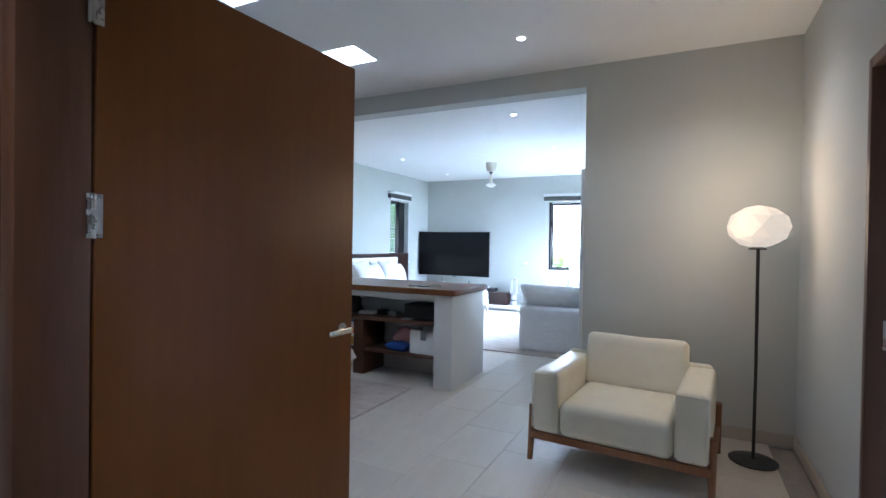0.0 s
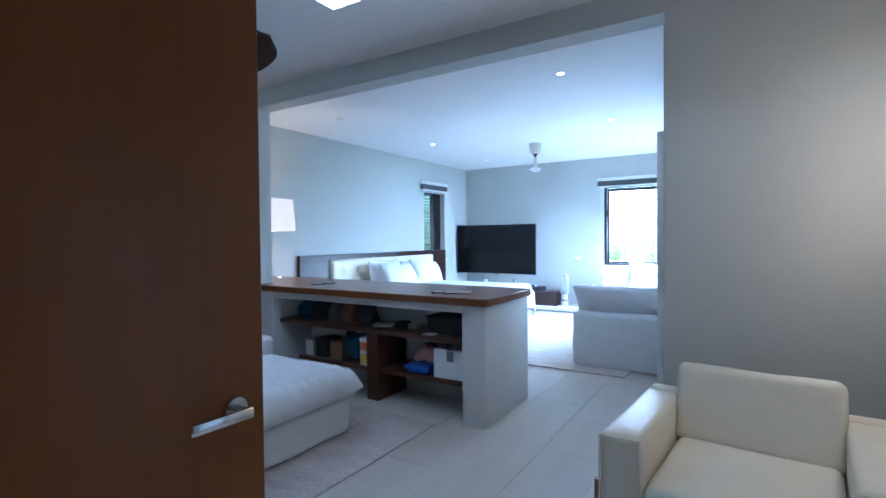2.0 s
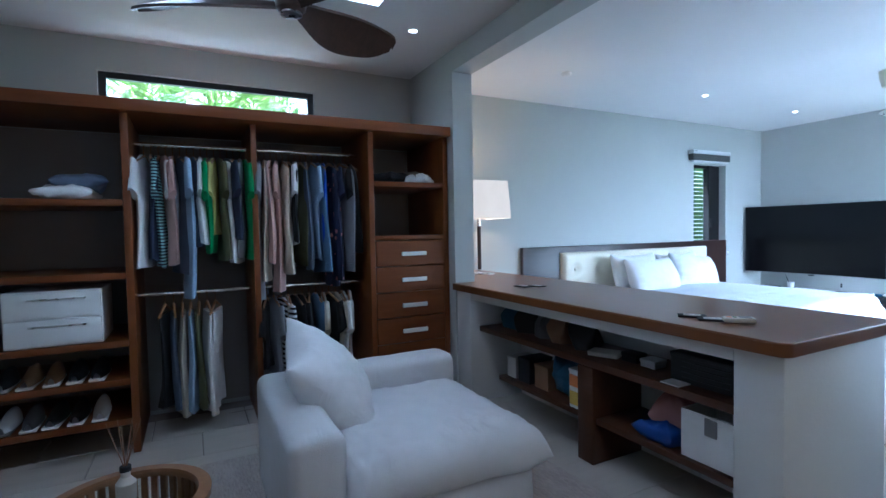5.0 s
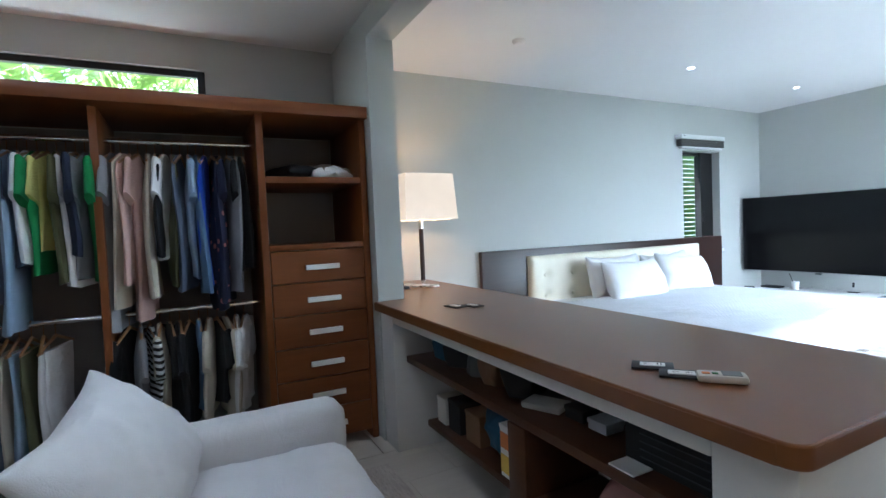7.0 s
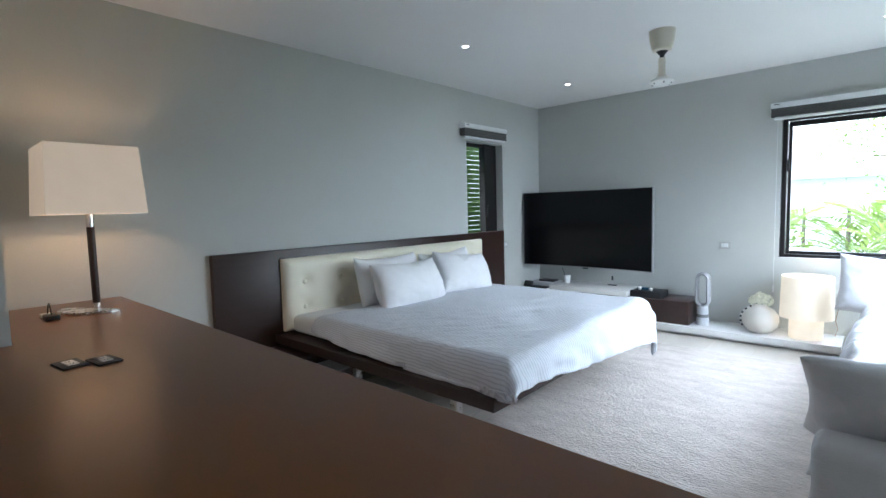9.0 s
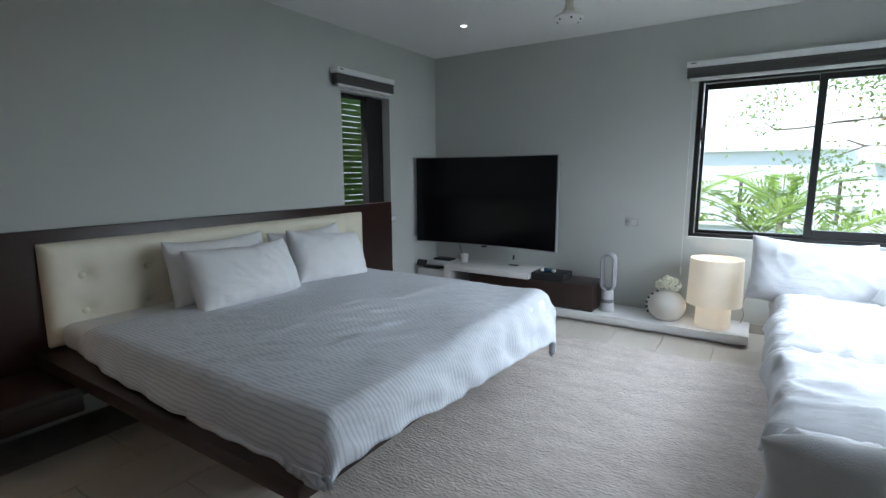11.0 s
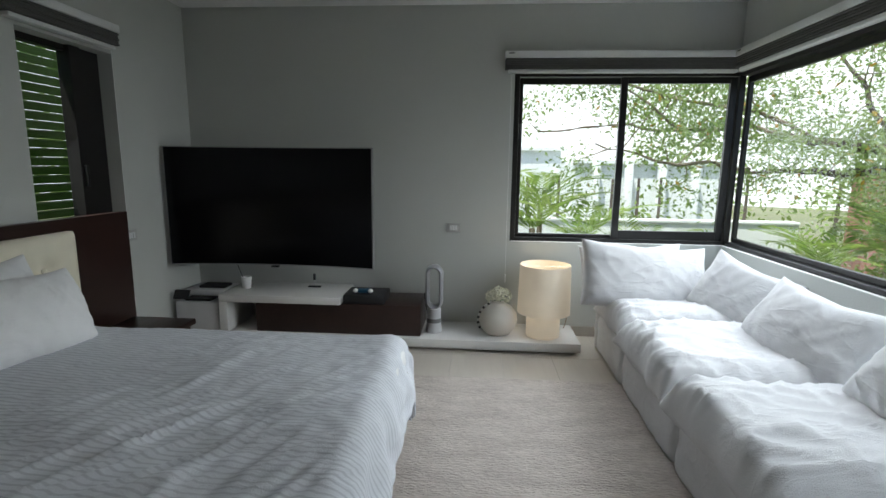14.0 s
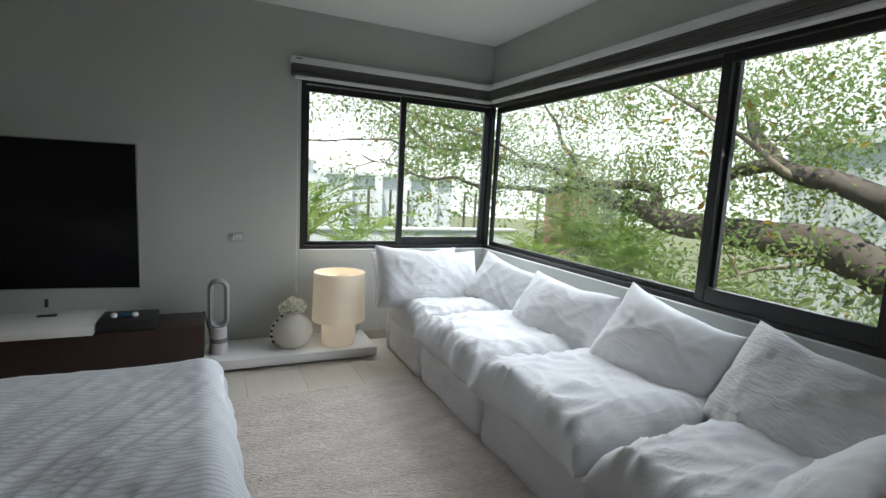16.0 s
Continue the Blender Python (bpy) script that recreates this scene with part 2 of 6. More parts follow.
structure("wall_north", boxes((-3.7, 6.0, -0.2, -0.66, 6.2, 2.785), (-0.66, 6.0, -0.2, 1.33, 6.2, 0.84), (-0.66, 6.0, 2.26, 1.33, 6.2, 2.785)), M_WALL, "off-white plastered bedroom wall behind the television", "wall")
structure("wall_east", boxes((1.13, 0.19, -0.2, 1.33, 2.66, 2.785), (1.13, 2.66, -0.2, 1.33, 6.0, 0.84), (1.13, 2.66, 2.26, 1.33, 6.0, 2.785)), M_WALL, "off-white plastered wall under the long corner window", "wall")
structure("wall_west", boxes((-3.7, 0.19, -0.2, -3.5, 4.40, 2.785), (-3.7, 5.12, -0.2, -3.5, 6.0, 2.785), (-3.7, 4.40, -0.2, -3.5, 5.12, 0.9), (-3.7, 4.40, 2.22, -3.5, 5.12, 2.785)), M_WALL, "off-white plastered wall behind the headboard", "wall")
bm = boxes((-3.5, 0.01, -0.2, -2.47, 0.19, 2.95), (1.16, 0.01, -0.2, 2.58, 0.19, 2.95), (-2.47, 0.01, 2.62, 1.16, 0.19, 2.79))
structure("wall_partition", bm, M_WALL, "plastered partition with a wide opening between the rooms", "wall")
structure("wall_closet", boxes((-3.5, -3.45, -0.2, -3.3, -2.45, 2.79), (-3.5, -0.90, -0.2, -3.3, 0.01, 2.79), (-3.5, -2.45, -0.2, -3.3, -0.90, 2.22), (-3.5, -2.45, 2.56, -3.3, -0.90, 2.79)), M_WALL, "grey-white wall with a high strip window behind the wardrobe", "wall")
structure("wall_dressing_east", boxes((2.58, -1.38, -0.2, 2.73, 0.19, 2.79), (2.58, -2.28, 2.14, 2.73, -1.38, 2.79), (2.58, -5.6, -0.2, 2.73, -2.28, 2.79)), M_WALL, "off-white wall with the bathroom doorway", "wall")
structure("wall_entry", boxes((-3.3, -3.45, -0.2, 0.47, -3.30, 2.79), (0.47, -3.45, 2.16, 2.58, -3.30, 2.79)), M_WALL, "off-white wall beside the open wooden door", "wall")
structure("wall_hall", boxes((-1.2, -5.6, -0.2, -1.0, -3.45, 2.79), (-1.0, -5.6, -0.2, 2.58, -5.4, 2.79)), M_WALL, "plain off-white hall wall", "wall")

T0 = Matrix.Identity(4)

# ---- baseboards ----
M_BASE = material("baseboard_stone", (0.42, 0.38, 0.33), 0.4, vary=0.1, scale=8, stretch=(2, 2, 0.5))
structure("baseboard_north", boxes((-3.5, 5.985, 0, 1.13, 5.999, 0.09), bevel=0.003), M_BASE, "low stone baseboard along the television wall", "baseboard")
structure("baseboard_partition", boxes((1.17, -0.005, 0, 2.579, 0.009, 0.09), bevel=0.003), M_BASE, "low stone baseboard behind the armchair", "baseboard")
structure("baseboard_dressing", boxes((2.565, -1.37, 0, 2.579, -0.006, 0.09), bevel=0.003), M_BASE, "low stone baseboard by the floor lamp", "baseboard")

# ---- windows ----
M_BLIND_GREY = material("grey_blind_fabric", (0.10, 0.10, 0.095), 0.9, vary=0.12, scale=30, bump=0.2, bump_scale=200)
M_ALU = material("white_aluminium", (0.72, 0.73, 0.73), 0.4, vary=0.04, scale=8)


def sash(w, name, axis, at, a0, a1, z0, z1, foot, side):
    """A black-framed glazed sash in the plane axis = at, between a0 and a1."""
    def put(p0, p1, q0, q1, d0, d1):
        return (p0, at + d0, q0, p1, at + d1, q1) if axis == "y" else (at + d0, p0, q0, at + d1, p1, q1)
    bm = bmesh.new()
    for b in (put(a0, a0 + side, z0, z1, 0, 0.035), put(a1 - side, a1, z0, z1, 0, 0.035), put(a0 + side, a1 - side, z0, z0 + foot, 0, 0.035), put(a0 + side, a1 - side, z1 - 0.05, z1, 0, 0.035)):
        box(bm, *b, bevel=0.003, seg=1)
    s = part(name, bm, M_FRAME, w, "black aluminium sash")
    g = part("pane", boxes(put(a0 + side - 0.006, a1 - side + 0.006, z0 + foot - 0.006, z1 - 0.044, 0.014, 0.020)), M_GLASS, s, smooth=None)
    g.visible_shadow = False
    return s


w = thing("window_1", T0, "black-framed sliding corner window on the television wall", "window", kind="structure")
part("window_frame", boxes((-0.655, 6.03, 0.84, -0.615, 6.12, 2.26), (-0.615, 6.03, 0.84, 1.17, 6.12, 0.875), (-0.615, 6.03, 2.23, 1.17, 6.12, 2.26), bevel=0.003, seg=1), M_FRAME, w)
part("corner_post", boxes((1.15, 6.02, 0.84, 1.20, 6.07, 2.26), bevel=0.004, seg=1), M_FRAME, w)
sash(w, "fixed_sash", "y", 6.08, -0.61, 0.27, 0.877, 2.225, 0.03, 0.03)
sash(w, "sliding_sash", "y", 6.04, 0.22, 1.145, 0.877, 2.225, 0.075, 0.055)
part("latch", boxes((-0.612, 6.02, 1.72, -0.592, 6.03, 1.84), bevel=0.003), M_BLACK, w)
part("window_sill", boxes((-0.65, 6.001, 0.825, 1.15, 6.03, 0.845), bevel=0.006), M_WHITE, w)

w = thing("window_2", T0, "long black-framed sliding window above the sofa", "window", kind="structure")
part("window_frame", boxes((1.16, 2.665, 0.84, 1.25, 2.705, 2.26), (1.16, 2.705, 0.84, 1.25, 6.02, 0.875), (1.16, 2.705, 2.23, 1.25, 6.02, 2.26), bevel=0.003, seg=1), M_FRAME, w)
sash(w, "sliding_sash", "x", 1.17, 2.71, 3.62, 0.877, 2.225, 0.085, 0.06)
sash(w, "fixed_sash", "x", 1.21, 3.54, 6.02, 0.877, 2.225, 0.035, 0.035)
part("window_sill", boxes((1.131, 2.67, 0.825, 1.16, 6.0, 0.845), bevel=0.006), M_WHITE, w)

w = thing("window_3", T0, "narrow black-framed window beside the bed head", "window", kind="structure")
part("window_frame", boxes((-3.66, 4.401, 0.901, -3.60, 4.43, 2.219), (-3.66, 4.84, 0.901, -3.57, 4.93, 2.219), (-3.66, 4.43, 2.18, -3.60, 4.84, 2.219), (-3.66, 4.43, 0.901, -3.60, 4.84, 0.94), (-3.66, 4.93, 0.901, -3.60, 5.119, 2.219), bevel=0.003, seg=1), M_FRAME, w)
part("pane", boxes((-3.635, 4.43, 0.94, -3.63, 4.84, 2.18)), M_GLASS, w, smooth=None).visible_shadow = False
part("latch", boxes((-3.57, 4.86, 1.32, -3.55, 4.885, 1.46), bevel=0.004), M_BLACK, w)
M_LOUVRE = material("green_louvre", (0.05, 0.11, 0.03), 0.5, scale=9, color2=(0.14, 0.24, 0.07), island=0.3)
nt = M_LOUVRE.node_tree
glowing = nt.nodes.new("ShaderNodeBsdfTranslucent")
glowing.inputs[0].default_value = (0.11, 0.19, 0.05, 1)
blend = nt.nodes.new("ShaderNodeMixShader")
blend.inputs[0].default_value = 0.5
nt.links.new(nt.nodes["Principled BSDF"].outputs[0], blend.inputs[1])
nt.links.new(glowing.outputs[0], blend.inputs[2])
nt.links.new(blend.outputs[0], nt.nodes["Material Output"].inputs[0])
shutter = thing("louvred_screen", pose(-3.98, 4.7, 0.0), "sunlit green slatted garden screen outside the narrow window", "screen")
part("screen_frame", boxes((-0.02, -1.0, -3.0, 0.02, -0.95, 2.6), (-0.02, 1.35, -3.0, 0.02, 1.4, 2.6)), M_LOUVRE, shutter)
bm = bmesh.new()
box(bm, -0.012, -0.95, -0.0272, 0.012, 1.35, 0.0272)
slat_mesh = mesh_of("slat", bm, M_LOUVRE)
for k in range(26):
    s = new("slat", slat_mesh)
    s.parent = shutter
    s.matrix_basis = pose(0, 0, 0.8 + 0.062 * k, 0, 24, 0)

w = thing("window_4", T0, "black-framed strip window high above the wardrobe", "window", kind="structure")
part("window_frame", boxes((-3.38, -2.449, 2.221, -3.33, -2.40, 2.559), (-3.38, -0.95, 2.221, -3.33, -0.901, 2.559), (-3.38, -2.40, 2.221, -3.33, -0.95, 2.25), (-3.38, -2.40, 2.515, -3.33, -0.95, 2.559), bevel=0.003, seg=1), M_FRAME, w)
part("pane", boxes((-3.36, -2.40, 2.25, -3.355, -0.95, 2.515)), M_GLASS, w, smooth=None).visible_shadow = False


def blind(name, m, length, label, chain=True):
    """A raised double-fabric blind, its length along x, its front towards -y, hung from z = 0 downwards."""
    t = thing(name, m, label, "blind", "raised window blinds")
    part("headrail", boxes((0, -0.095, -0.052, length, 0.0, 0.0), bevel=0.008), M_ALU, t, "white headrail")
    bm = bmesh.new()
    for k in range(5):
        box(bm, 0.005, -0.088 + 0.006 * (k % 2), -0.052 - 0.017 * (k + 1), length - 0.005, -0.012, -0.054 - 0.017 * k, bevel=0.003, seg=1)
    part("folded_fabric", bm, M_BLIND_GREY, t, "dark grey pleated fabric")
    part("bottom_rail", boxes((0.03, -0.075, -0.165, length - 0.03, -0.02, -0.14), bevel=0.005), M_ALU, t)
    part("mark", boxes((0.03, -0.097, -0.022, 0.075, -0.0945, -0.014)), M_BLACK, t)
    if chain:
        bm = bmesh.new()
        rod(bm, (0.06, -0.05, -0.16), (0.06, -0.045, -1.75), 0.0022, 6)
        rod(bm, (0.06, -0.045, -1.75), (0.06, -0.045, -1.82), 0.007, 10, 0.004)
        part("pull_cord", bm, M_ALU, t)
    return t


blind("window_blind", pose(-0.75, 5.998, 2.405), 1.86, "raised grey pleated blind with white headrail over the window", False)
b = blind("window_blind", pose(1.128, 5.90, 2.405, 0, 0, -90), 3.33, "long raised grey pleated blind with white headrail over sofa", False)
blind("window_blind", pose(-3.498, 4.27, 2.40, 0, 0, 90), 0.83, "short raised grey pleated blind over the narrow window", False)
for x, y, z0, z1 in ((-0.69, 5.96, 0.55, 2.3), (1.09, 2.63, 0.75, 2.3), (-3.46, 5.07, 0.5, 2.25)):
    bm = bmesh.new()
    rod(bm, (x, y, z1), (x, y, z0), 0.002, 6)
    rod(bm, (x, y, z0), (x, y, z0 - 0.07), 0.008, 10, 0.006)
    single("blind_cord", bm, M_ALU, T0, "thin white blind cord with a small weight", "cord", "blind cords")

# ---- doors ----


def lever(parent, x, y, z, side, along):
    """A lever handle on a face at x, pointing to side (+1 or -1), its lever running along y."""
    bm = bmesh.new()
    bmesh.ops.create_cone(bm, cap_ends=True, segments=28, radius1=0.027, radius2=0.026, depth=0.012, matrix=pose(x + side * 0.006, y, z, 0, 90, 0))
    h = part("door_handle", bm, M_CHROME, parent, "satin chrome lever handle")
    bm = bmesh.new()
    rod(bm, (x + side * 0.01, y, z), (x + side * 0.05, y, z), 0.010, 14)
    box(bm, x + side * 0.043, y - 0.012 * along, z - 0.012, x + side * 0.058, y + 0.125 * along, z + 0.012, bevel=0.005)
    part("lever", bm, M_CHROME, h)


def door_leaf(name, m, side, label, faces, wide=1.0):
    """A leaf hung at its own origin, open along y; side +1: its room-side face looks to +x."""
    d = thing(name, m, label, "door", "double entry doors", "structure")
    x0, x1 = (-0.045, 0.0) if side > 0 else (0.0, 0.045)
    part("leaf", boxes((x0, 0.004, 0.012, x1, wide, 2.085), bevel=0.003, seg=1), M_DOOR, d)
    for f in faces:
        lever(d, x1 if f > 0 else x0, wide - 0.075, 0.985, f, -1)
    part("latch_plate", boxes((x0 + 0.01, wide, 0.90, x1 - 0.01, wide + 0.0025, 1.07)), M_STEEL, d)
    for z in (0.30, 1.40, 1.93):
        hx = side * 0.004
        bm = boxes((hx - 0.002, -0.016, z - 0.055, hx + 0.002, 0.020, z + 0.055))
        rod(bm, (hx, -0.002, z - 0.056), (hx, -0.002, z + 0.056), 0.007, 10)
        part("hinge", bm, M_STEEL, d, "steel butt hinge")


door_leaf("door_1", pose(0.575, -3.30, 0, 0, 0, -2.6), 1, "tall dark reddish-brown wooden door leaf standing open", (1, -1))
door_leaf("door_2", pose(2.43, -3.30, 0, 0, 0, 2.0), -1, "second dark wooden door leaf standing open along the wall", (-1,), 0.80)
f = thing("door_frame", T0, "dark wooden door frame of the wide entrance", "door frame", kind="structure")
part("jamb", boxes((0.471, -3.46, 0, 0.515, -3.29, 2.155), (0.515, -3.46, 0, 0.574, -3.303, 2.11), bevel=0.003), M_JAMB, f)
part("jamb", boxes((2.487, -3.46, 0, 2.579, -3.29, 2.155), bevel=0.003), M_JAMB, f)
part("head", boxes((0.515, -3.46, 2.11, 2.487, -3.29, 2.158), bevel=0.003), M_JAMB, f)
f = thing("door_frame", T0, "dark wooden frame of the open bathroom doorway", "door frame", kind="structure")
part("jamb", boxes((2.565, -1.42, 0, 2.745, -1.381, 2.139), bevel=0.003), M_JAMB, f)
part("jamb", boxes((2.565, -2.279, 0, 2.745, -2.24, 2.139), bevel=0.003), M_JAMB, f)
part("head", boxes((2.565, -2.24, 2.095, 2.745, -1.42, 2.139), bevel=0.003), M_JAMB, f)
part("strike_plate", boxes((2.62, -1.424, 0.94, 2.67, -1.4195, 1.06), bevel=0.001), M_STEEL, f)

# ---- bathroom beyond the doorway ----
M_BATH = material("bathroom_paint", (0.72, 0.76, 0.80), 0.5, vary=0.03, scale=3, bump=0.05)
structure("wall_bathroom", boxes((2.73, 1.2, -0.2, 3.42, 1.4, 2.75), (3.42, 1.2, -0.2, 4.6, 1.4, 0.95), (3.42, 1.2, 2.32, 4.6, 1.4, 2.75), (4.5, -3.0, -0.2, 4.7, 1.2, 2.75), (2.73, -3.2, -0.2, 4.7, -3.0, 2.75), (2.73, 0.19, -0.2, 2.75, 1.2, 2.75)), M_BATH, "pale blue-white bathroom walls", "wall")
structure("ceiling_bathroom", boxes((2.73, -3.2, 2.60, 4.7, 1.4, 2.74)), M_CEIL, "plain white bathroom ceiling", "ceiling")
structure("floor_bathroom", boxes((2.75, -3.2, -0.2, 4.7, 1.4, 0.0)), M_TILE, "pale bathroom floor tiles", "floor")
w = thing("window_5", T0, "black-framed bathroom window looking onto foliage", "window", kind="structure")
part("window_frame", boxes((3.42, 1.25, 0.95, 3.46, 1.31, 2.32), (3.46, 1.25, 0.95, 4.5, 1.31, 0.99), (3.46, 1.25, 2.28, 4.5, 1.31, 2.32), bevel=0.003), M_FRAME, w)
part("pane", boxes((3.46, 1.275, 0.99, 4.5, 1.28, 2.28)), M_GLASS, w, smooth=None).visible_shadow = False
v = thing("vanity", pose(3.3, 0.6, 0), "white bathroom vanity with a pale stone top", "vanity")
part("body", boxes((-0.42, 0.02, 0.0, 1.1, 0.59, 0.62), bevel=0.006), M_WHITE, v)
part("worktop", boxes((-0.44, -0.02, 0.62, 1.15, 0.595, 0.67), bevel=0.008), M_WHITE, v)
mm = thing("makeup_mirror", pose(3.56, 1.05, 0.67), "round magnifying mirror on a chrome stand", "mirror")
bm = lathe(bmesh.new(), [(0.07, 0), (0.07, 0.012), (0.01, 0.02), (0.008, 0.42)])
part("stand", bm, M_CHROME, mm)
bm = bmesh.new()
bmesh.ops.create_cone(bm, cap_ends=True, segments=40, radius1=0.12, radius2=0.12, depth=0.014, matrix=pose(0, 0, 0.54, 82, 0, 20))
part("mirror_disc", bm, M_CHROME, mm)
single("socket_plate", boxes((3.27, 1.186, 0.72, 3.35, 1.199, 0.80), bevel=0.003), M_ALU, T0, "white wall socket plate above the vanity", "socket", "wall plates")
window_light("sky_light_bathroom", 3.95, 1.5, 1.64, 3.95, 0.0, 1.0, 1.3, 6)

# ---- wall plates ----


def wall_plate(m, label):
    t = thing("light_switch", m, label, "switch", "wall plates")
    part("plate", boxes((-0.06, -0.010, -0.04, 0.06, 0, 0.04), bevel=0.003), material("plate_grey", (0.42, 0.42, 0.41), 0.35), t)
    for k in (-0.024, 0.0, 0.024):
        part("rocker", boxes((k - 0.010, -0.0135, -0.022, k + 0.010, -0.009, 0.022), bevel=0.002), M_ALU, t)


wall_plate(pose(-1.151, 5.999, 0.952), "grey switch plate with white rockers on the wall")
wall_plate(pose(-3.499, 5.14, 0.95, 0, 0, 90), "grey switch plate beside the headboard")

# ---- ceiling fittings ----
M_LED = glow("led_diffuser", (1.0, 0.93, 0.82), 4.0)
M_SKYLIGHT = glow("skylight_acrylic", (0.93, 0.97, 1.0), 1.3)


def downlight(x, y, z):
    t = thing("downlight", pose(x, y, z), "small round recessed ceiling spotlight, lit", "downlight", "recessed ceiling spotlights")
    bm = lathe(bmesh.new(), [(0.027, 0.001), (0.038, 0.0), (0.039, -0.005), (0.030, -0.008), (0.027, -0.002)], n=28, cap=False)
    part("trim_ring", bm, M_WHITE, t)
    part("lamp", lathe(bmesh.new(), [(0.0275, -0.003), (0.0275, -0.001)], n=24), M_LED, t, "glowing warm-white lamp")


def spot(name, x, y, z, power, color=(1.0, 0.90, 0.76)):
    ob = new(name, bpy.data.lights.new(name, "SPOT"))
    ob.data.energy, ob.data.spot_size, ob.data.spot_blend, ob.data.shadow_soft_size, ob.data.color = power, radians(120), 0.6, 0.04, color
    ob.location = (x, y, z - 0.03)


spot("hall_spot", 1.6, -4.3, 2.79, 4.0)
spot("hall_spot", 0.5, -4.3, 2.79, 4.0)
spot("dressing_spot", 0.80, -0.72, 2.79, 0.8)
spot("dressing_spot", 2.05, -0.74, 2.79, 0.8)
for x, y, z in ((1.6, -4.3, 2.79), (0.5, -4.3, 2.79), (-2.50, 3.20, 2.785), (-2.53, 5.03, 2.785), (0.17, 1.16, 2.785), (0.14, 3.12, 2.785), (0.12, 4.97, 2.785), (-2.25, -0.42, 2.79), (-2.32, -1.57, 2.79), (0.84, -0.71, 2.79), (2.11, -0.75, 2.79)):
    downlight(x, y, z)
bm = lathe(bmesh.new(), [(0.050, 0.0), (0.050, -0.012), (0.036, -0.03), (0.02, -0.034)], n=28)
single("smoke_detector", bm, M_WHITE, pose(-2.53, 1.25, 2.785), "small round white smoke detector on the ceiling", "smoke detector")
for x0, y0, x1, y1 in SKYLIGHTS:
    t = thing("skylight", pose((x0 + x1) / 2, (y0 + y1) / 2, 2.79), "bright square daylight panel set in the ceiling", "skylight", "square skylights", "structure")
    a, b = (x1 - x0) / 2, (y1 - y0) / 2
    part("diffuser", boxes((-a, -b, 0.06, a, b, 0.075)), M_SKYLIGHT, t)

M_FANWOOD = material("walnut_blade", (0.030, 0.016, 0.010), 0.45, scale=12, color2=(0.085, 0.045, 0.028), bump=0.05, bump_scale=40, stretch=(0.6, 8, 8))
fan = thing("ceiling_fan", pose(-1.13, -1.48, 2.71), "three-bladed ceiling fan with dark walnut blades, at rest", "fan")
part("canopy", lathe(bmesh.new(), [(0.065, 0.08), (0.065, -0.02), (0.05, -0.06), (0.02, -0.07)], n=28), M_WHITE, fan)
part("downrod", rod(bmesh.new(), (0, 0, -0.06), (0, 0, -0.34), 0.012, 14), M_WHITE, fan)
part("motor_hub", lathe(bmesh.new(), [(0.03, -0.33), (0.055, -0.355), (0.066, -0.39), (0.06, -0.425), (0.045, -0.44)], n=32), M_FANWOOD, fan)
part("light_ring", lathe(bmesh.new(), [(0.045, -0.438), (0.045, -0.447), (0.03, -0.45)], n=28), M_STEEL, fan)
for ang in (123, 235, 4):
    bm = bmesh.new()
    n = 22
    rows = []
    for i in range(n + 1):
        s = i / n
        r = 0.05 + 0.66 * s
        wd = 0.030 + 0.088 * math.sin(math.pi * min(1.0, 0.05 + s * 0.72)) ** 1.5
        if s > 0.88:
            wd *= math.sqrt(max(0.02, 1 - ((s - 0.88) / 0.12) ** 2))
        twist = -radians(34 - 14 * s)
        off = 0.05 * math.sin(math.pi * s)
        ring = []
        for k in range(7):
            c = -1 + k / 3
            ring.append((r, off + c * wd * math.cos(twist), -0.40 + 0.035 * s + c * wd * math.sin(twist) + 0.012 * (1 - c * c)))
        rows.append(ring)
    top = [[bm.verts.new(p) for p in ring] for ring in rows]
    low = [[bm.verts.new((p[0], p[1], p[2] - 0.012)) for p in ring] for ring in rows]
    for a, b in zip(top, top[1:]):
        for k in range(6):
            bm.faces.new((a[k], a[k + 1], b[k + 1], b[k]))
    for a, b in zip(low, low[1:]):
        for k in range(6):
            bm.faces.new((a[k], b[k], b[k + 1], a[k + 1]))
    for i in range(n):
        bm.faces.new((top[i][0], top[i + 1][0], low[i + 1][0], low[i][0]))
        bm.faces.new((top[i][6], low[i][6], low[i + 1][6], top[i + 1][6]))
    bm.faces.new(top[-1] + low[-1][::-1])
    bmesh.ops.rotate(bm, verts=bm.verts, cent=(0, 0, 0), matrix=Matrix.Rotation(radians(ang), 3, "Z"))
    part("blade", bm, M_FANWOOD, fan)

M_IVORY = material("ivory_enamel", (0.66, 0.62, 0.52), 0.4, vary=0.05, scale=8)
p = thing("ceiling_pendant", pose(-1.20, 4.06, 2.785), "ivory bell-shaped ceiling fan mount without blades", "ceiling mount")
part("canopy", lathe(bmesh.new(), [(0.098, 0.0), (0.098, -0.01), (0.09, -0.08), (0.072, -0.15), (0.045, -0.158)], n=36), M_IVORY, p)
part("joint", lathe(bmesh.new(), [(0.045, -0.155), (0.03, -0.175), (0.018, -0.185), (0.018, -0.215)], n=24), M_BLACK, p)
part("stem", lathe(bmesh.new(), [(0.026, -0.21), (0.026, -0.33), (0.045, -0.365)], n=24), M_IVORY, p)
bm = lathe(bmesh.new(), [(0.045, -0.36), (0.09, -0.385), (0.092, -0.395), (0.05, -0.42), (0.02, -0.43)], n=36)
part("cup", bm, M_WHITE, p)
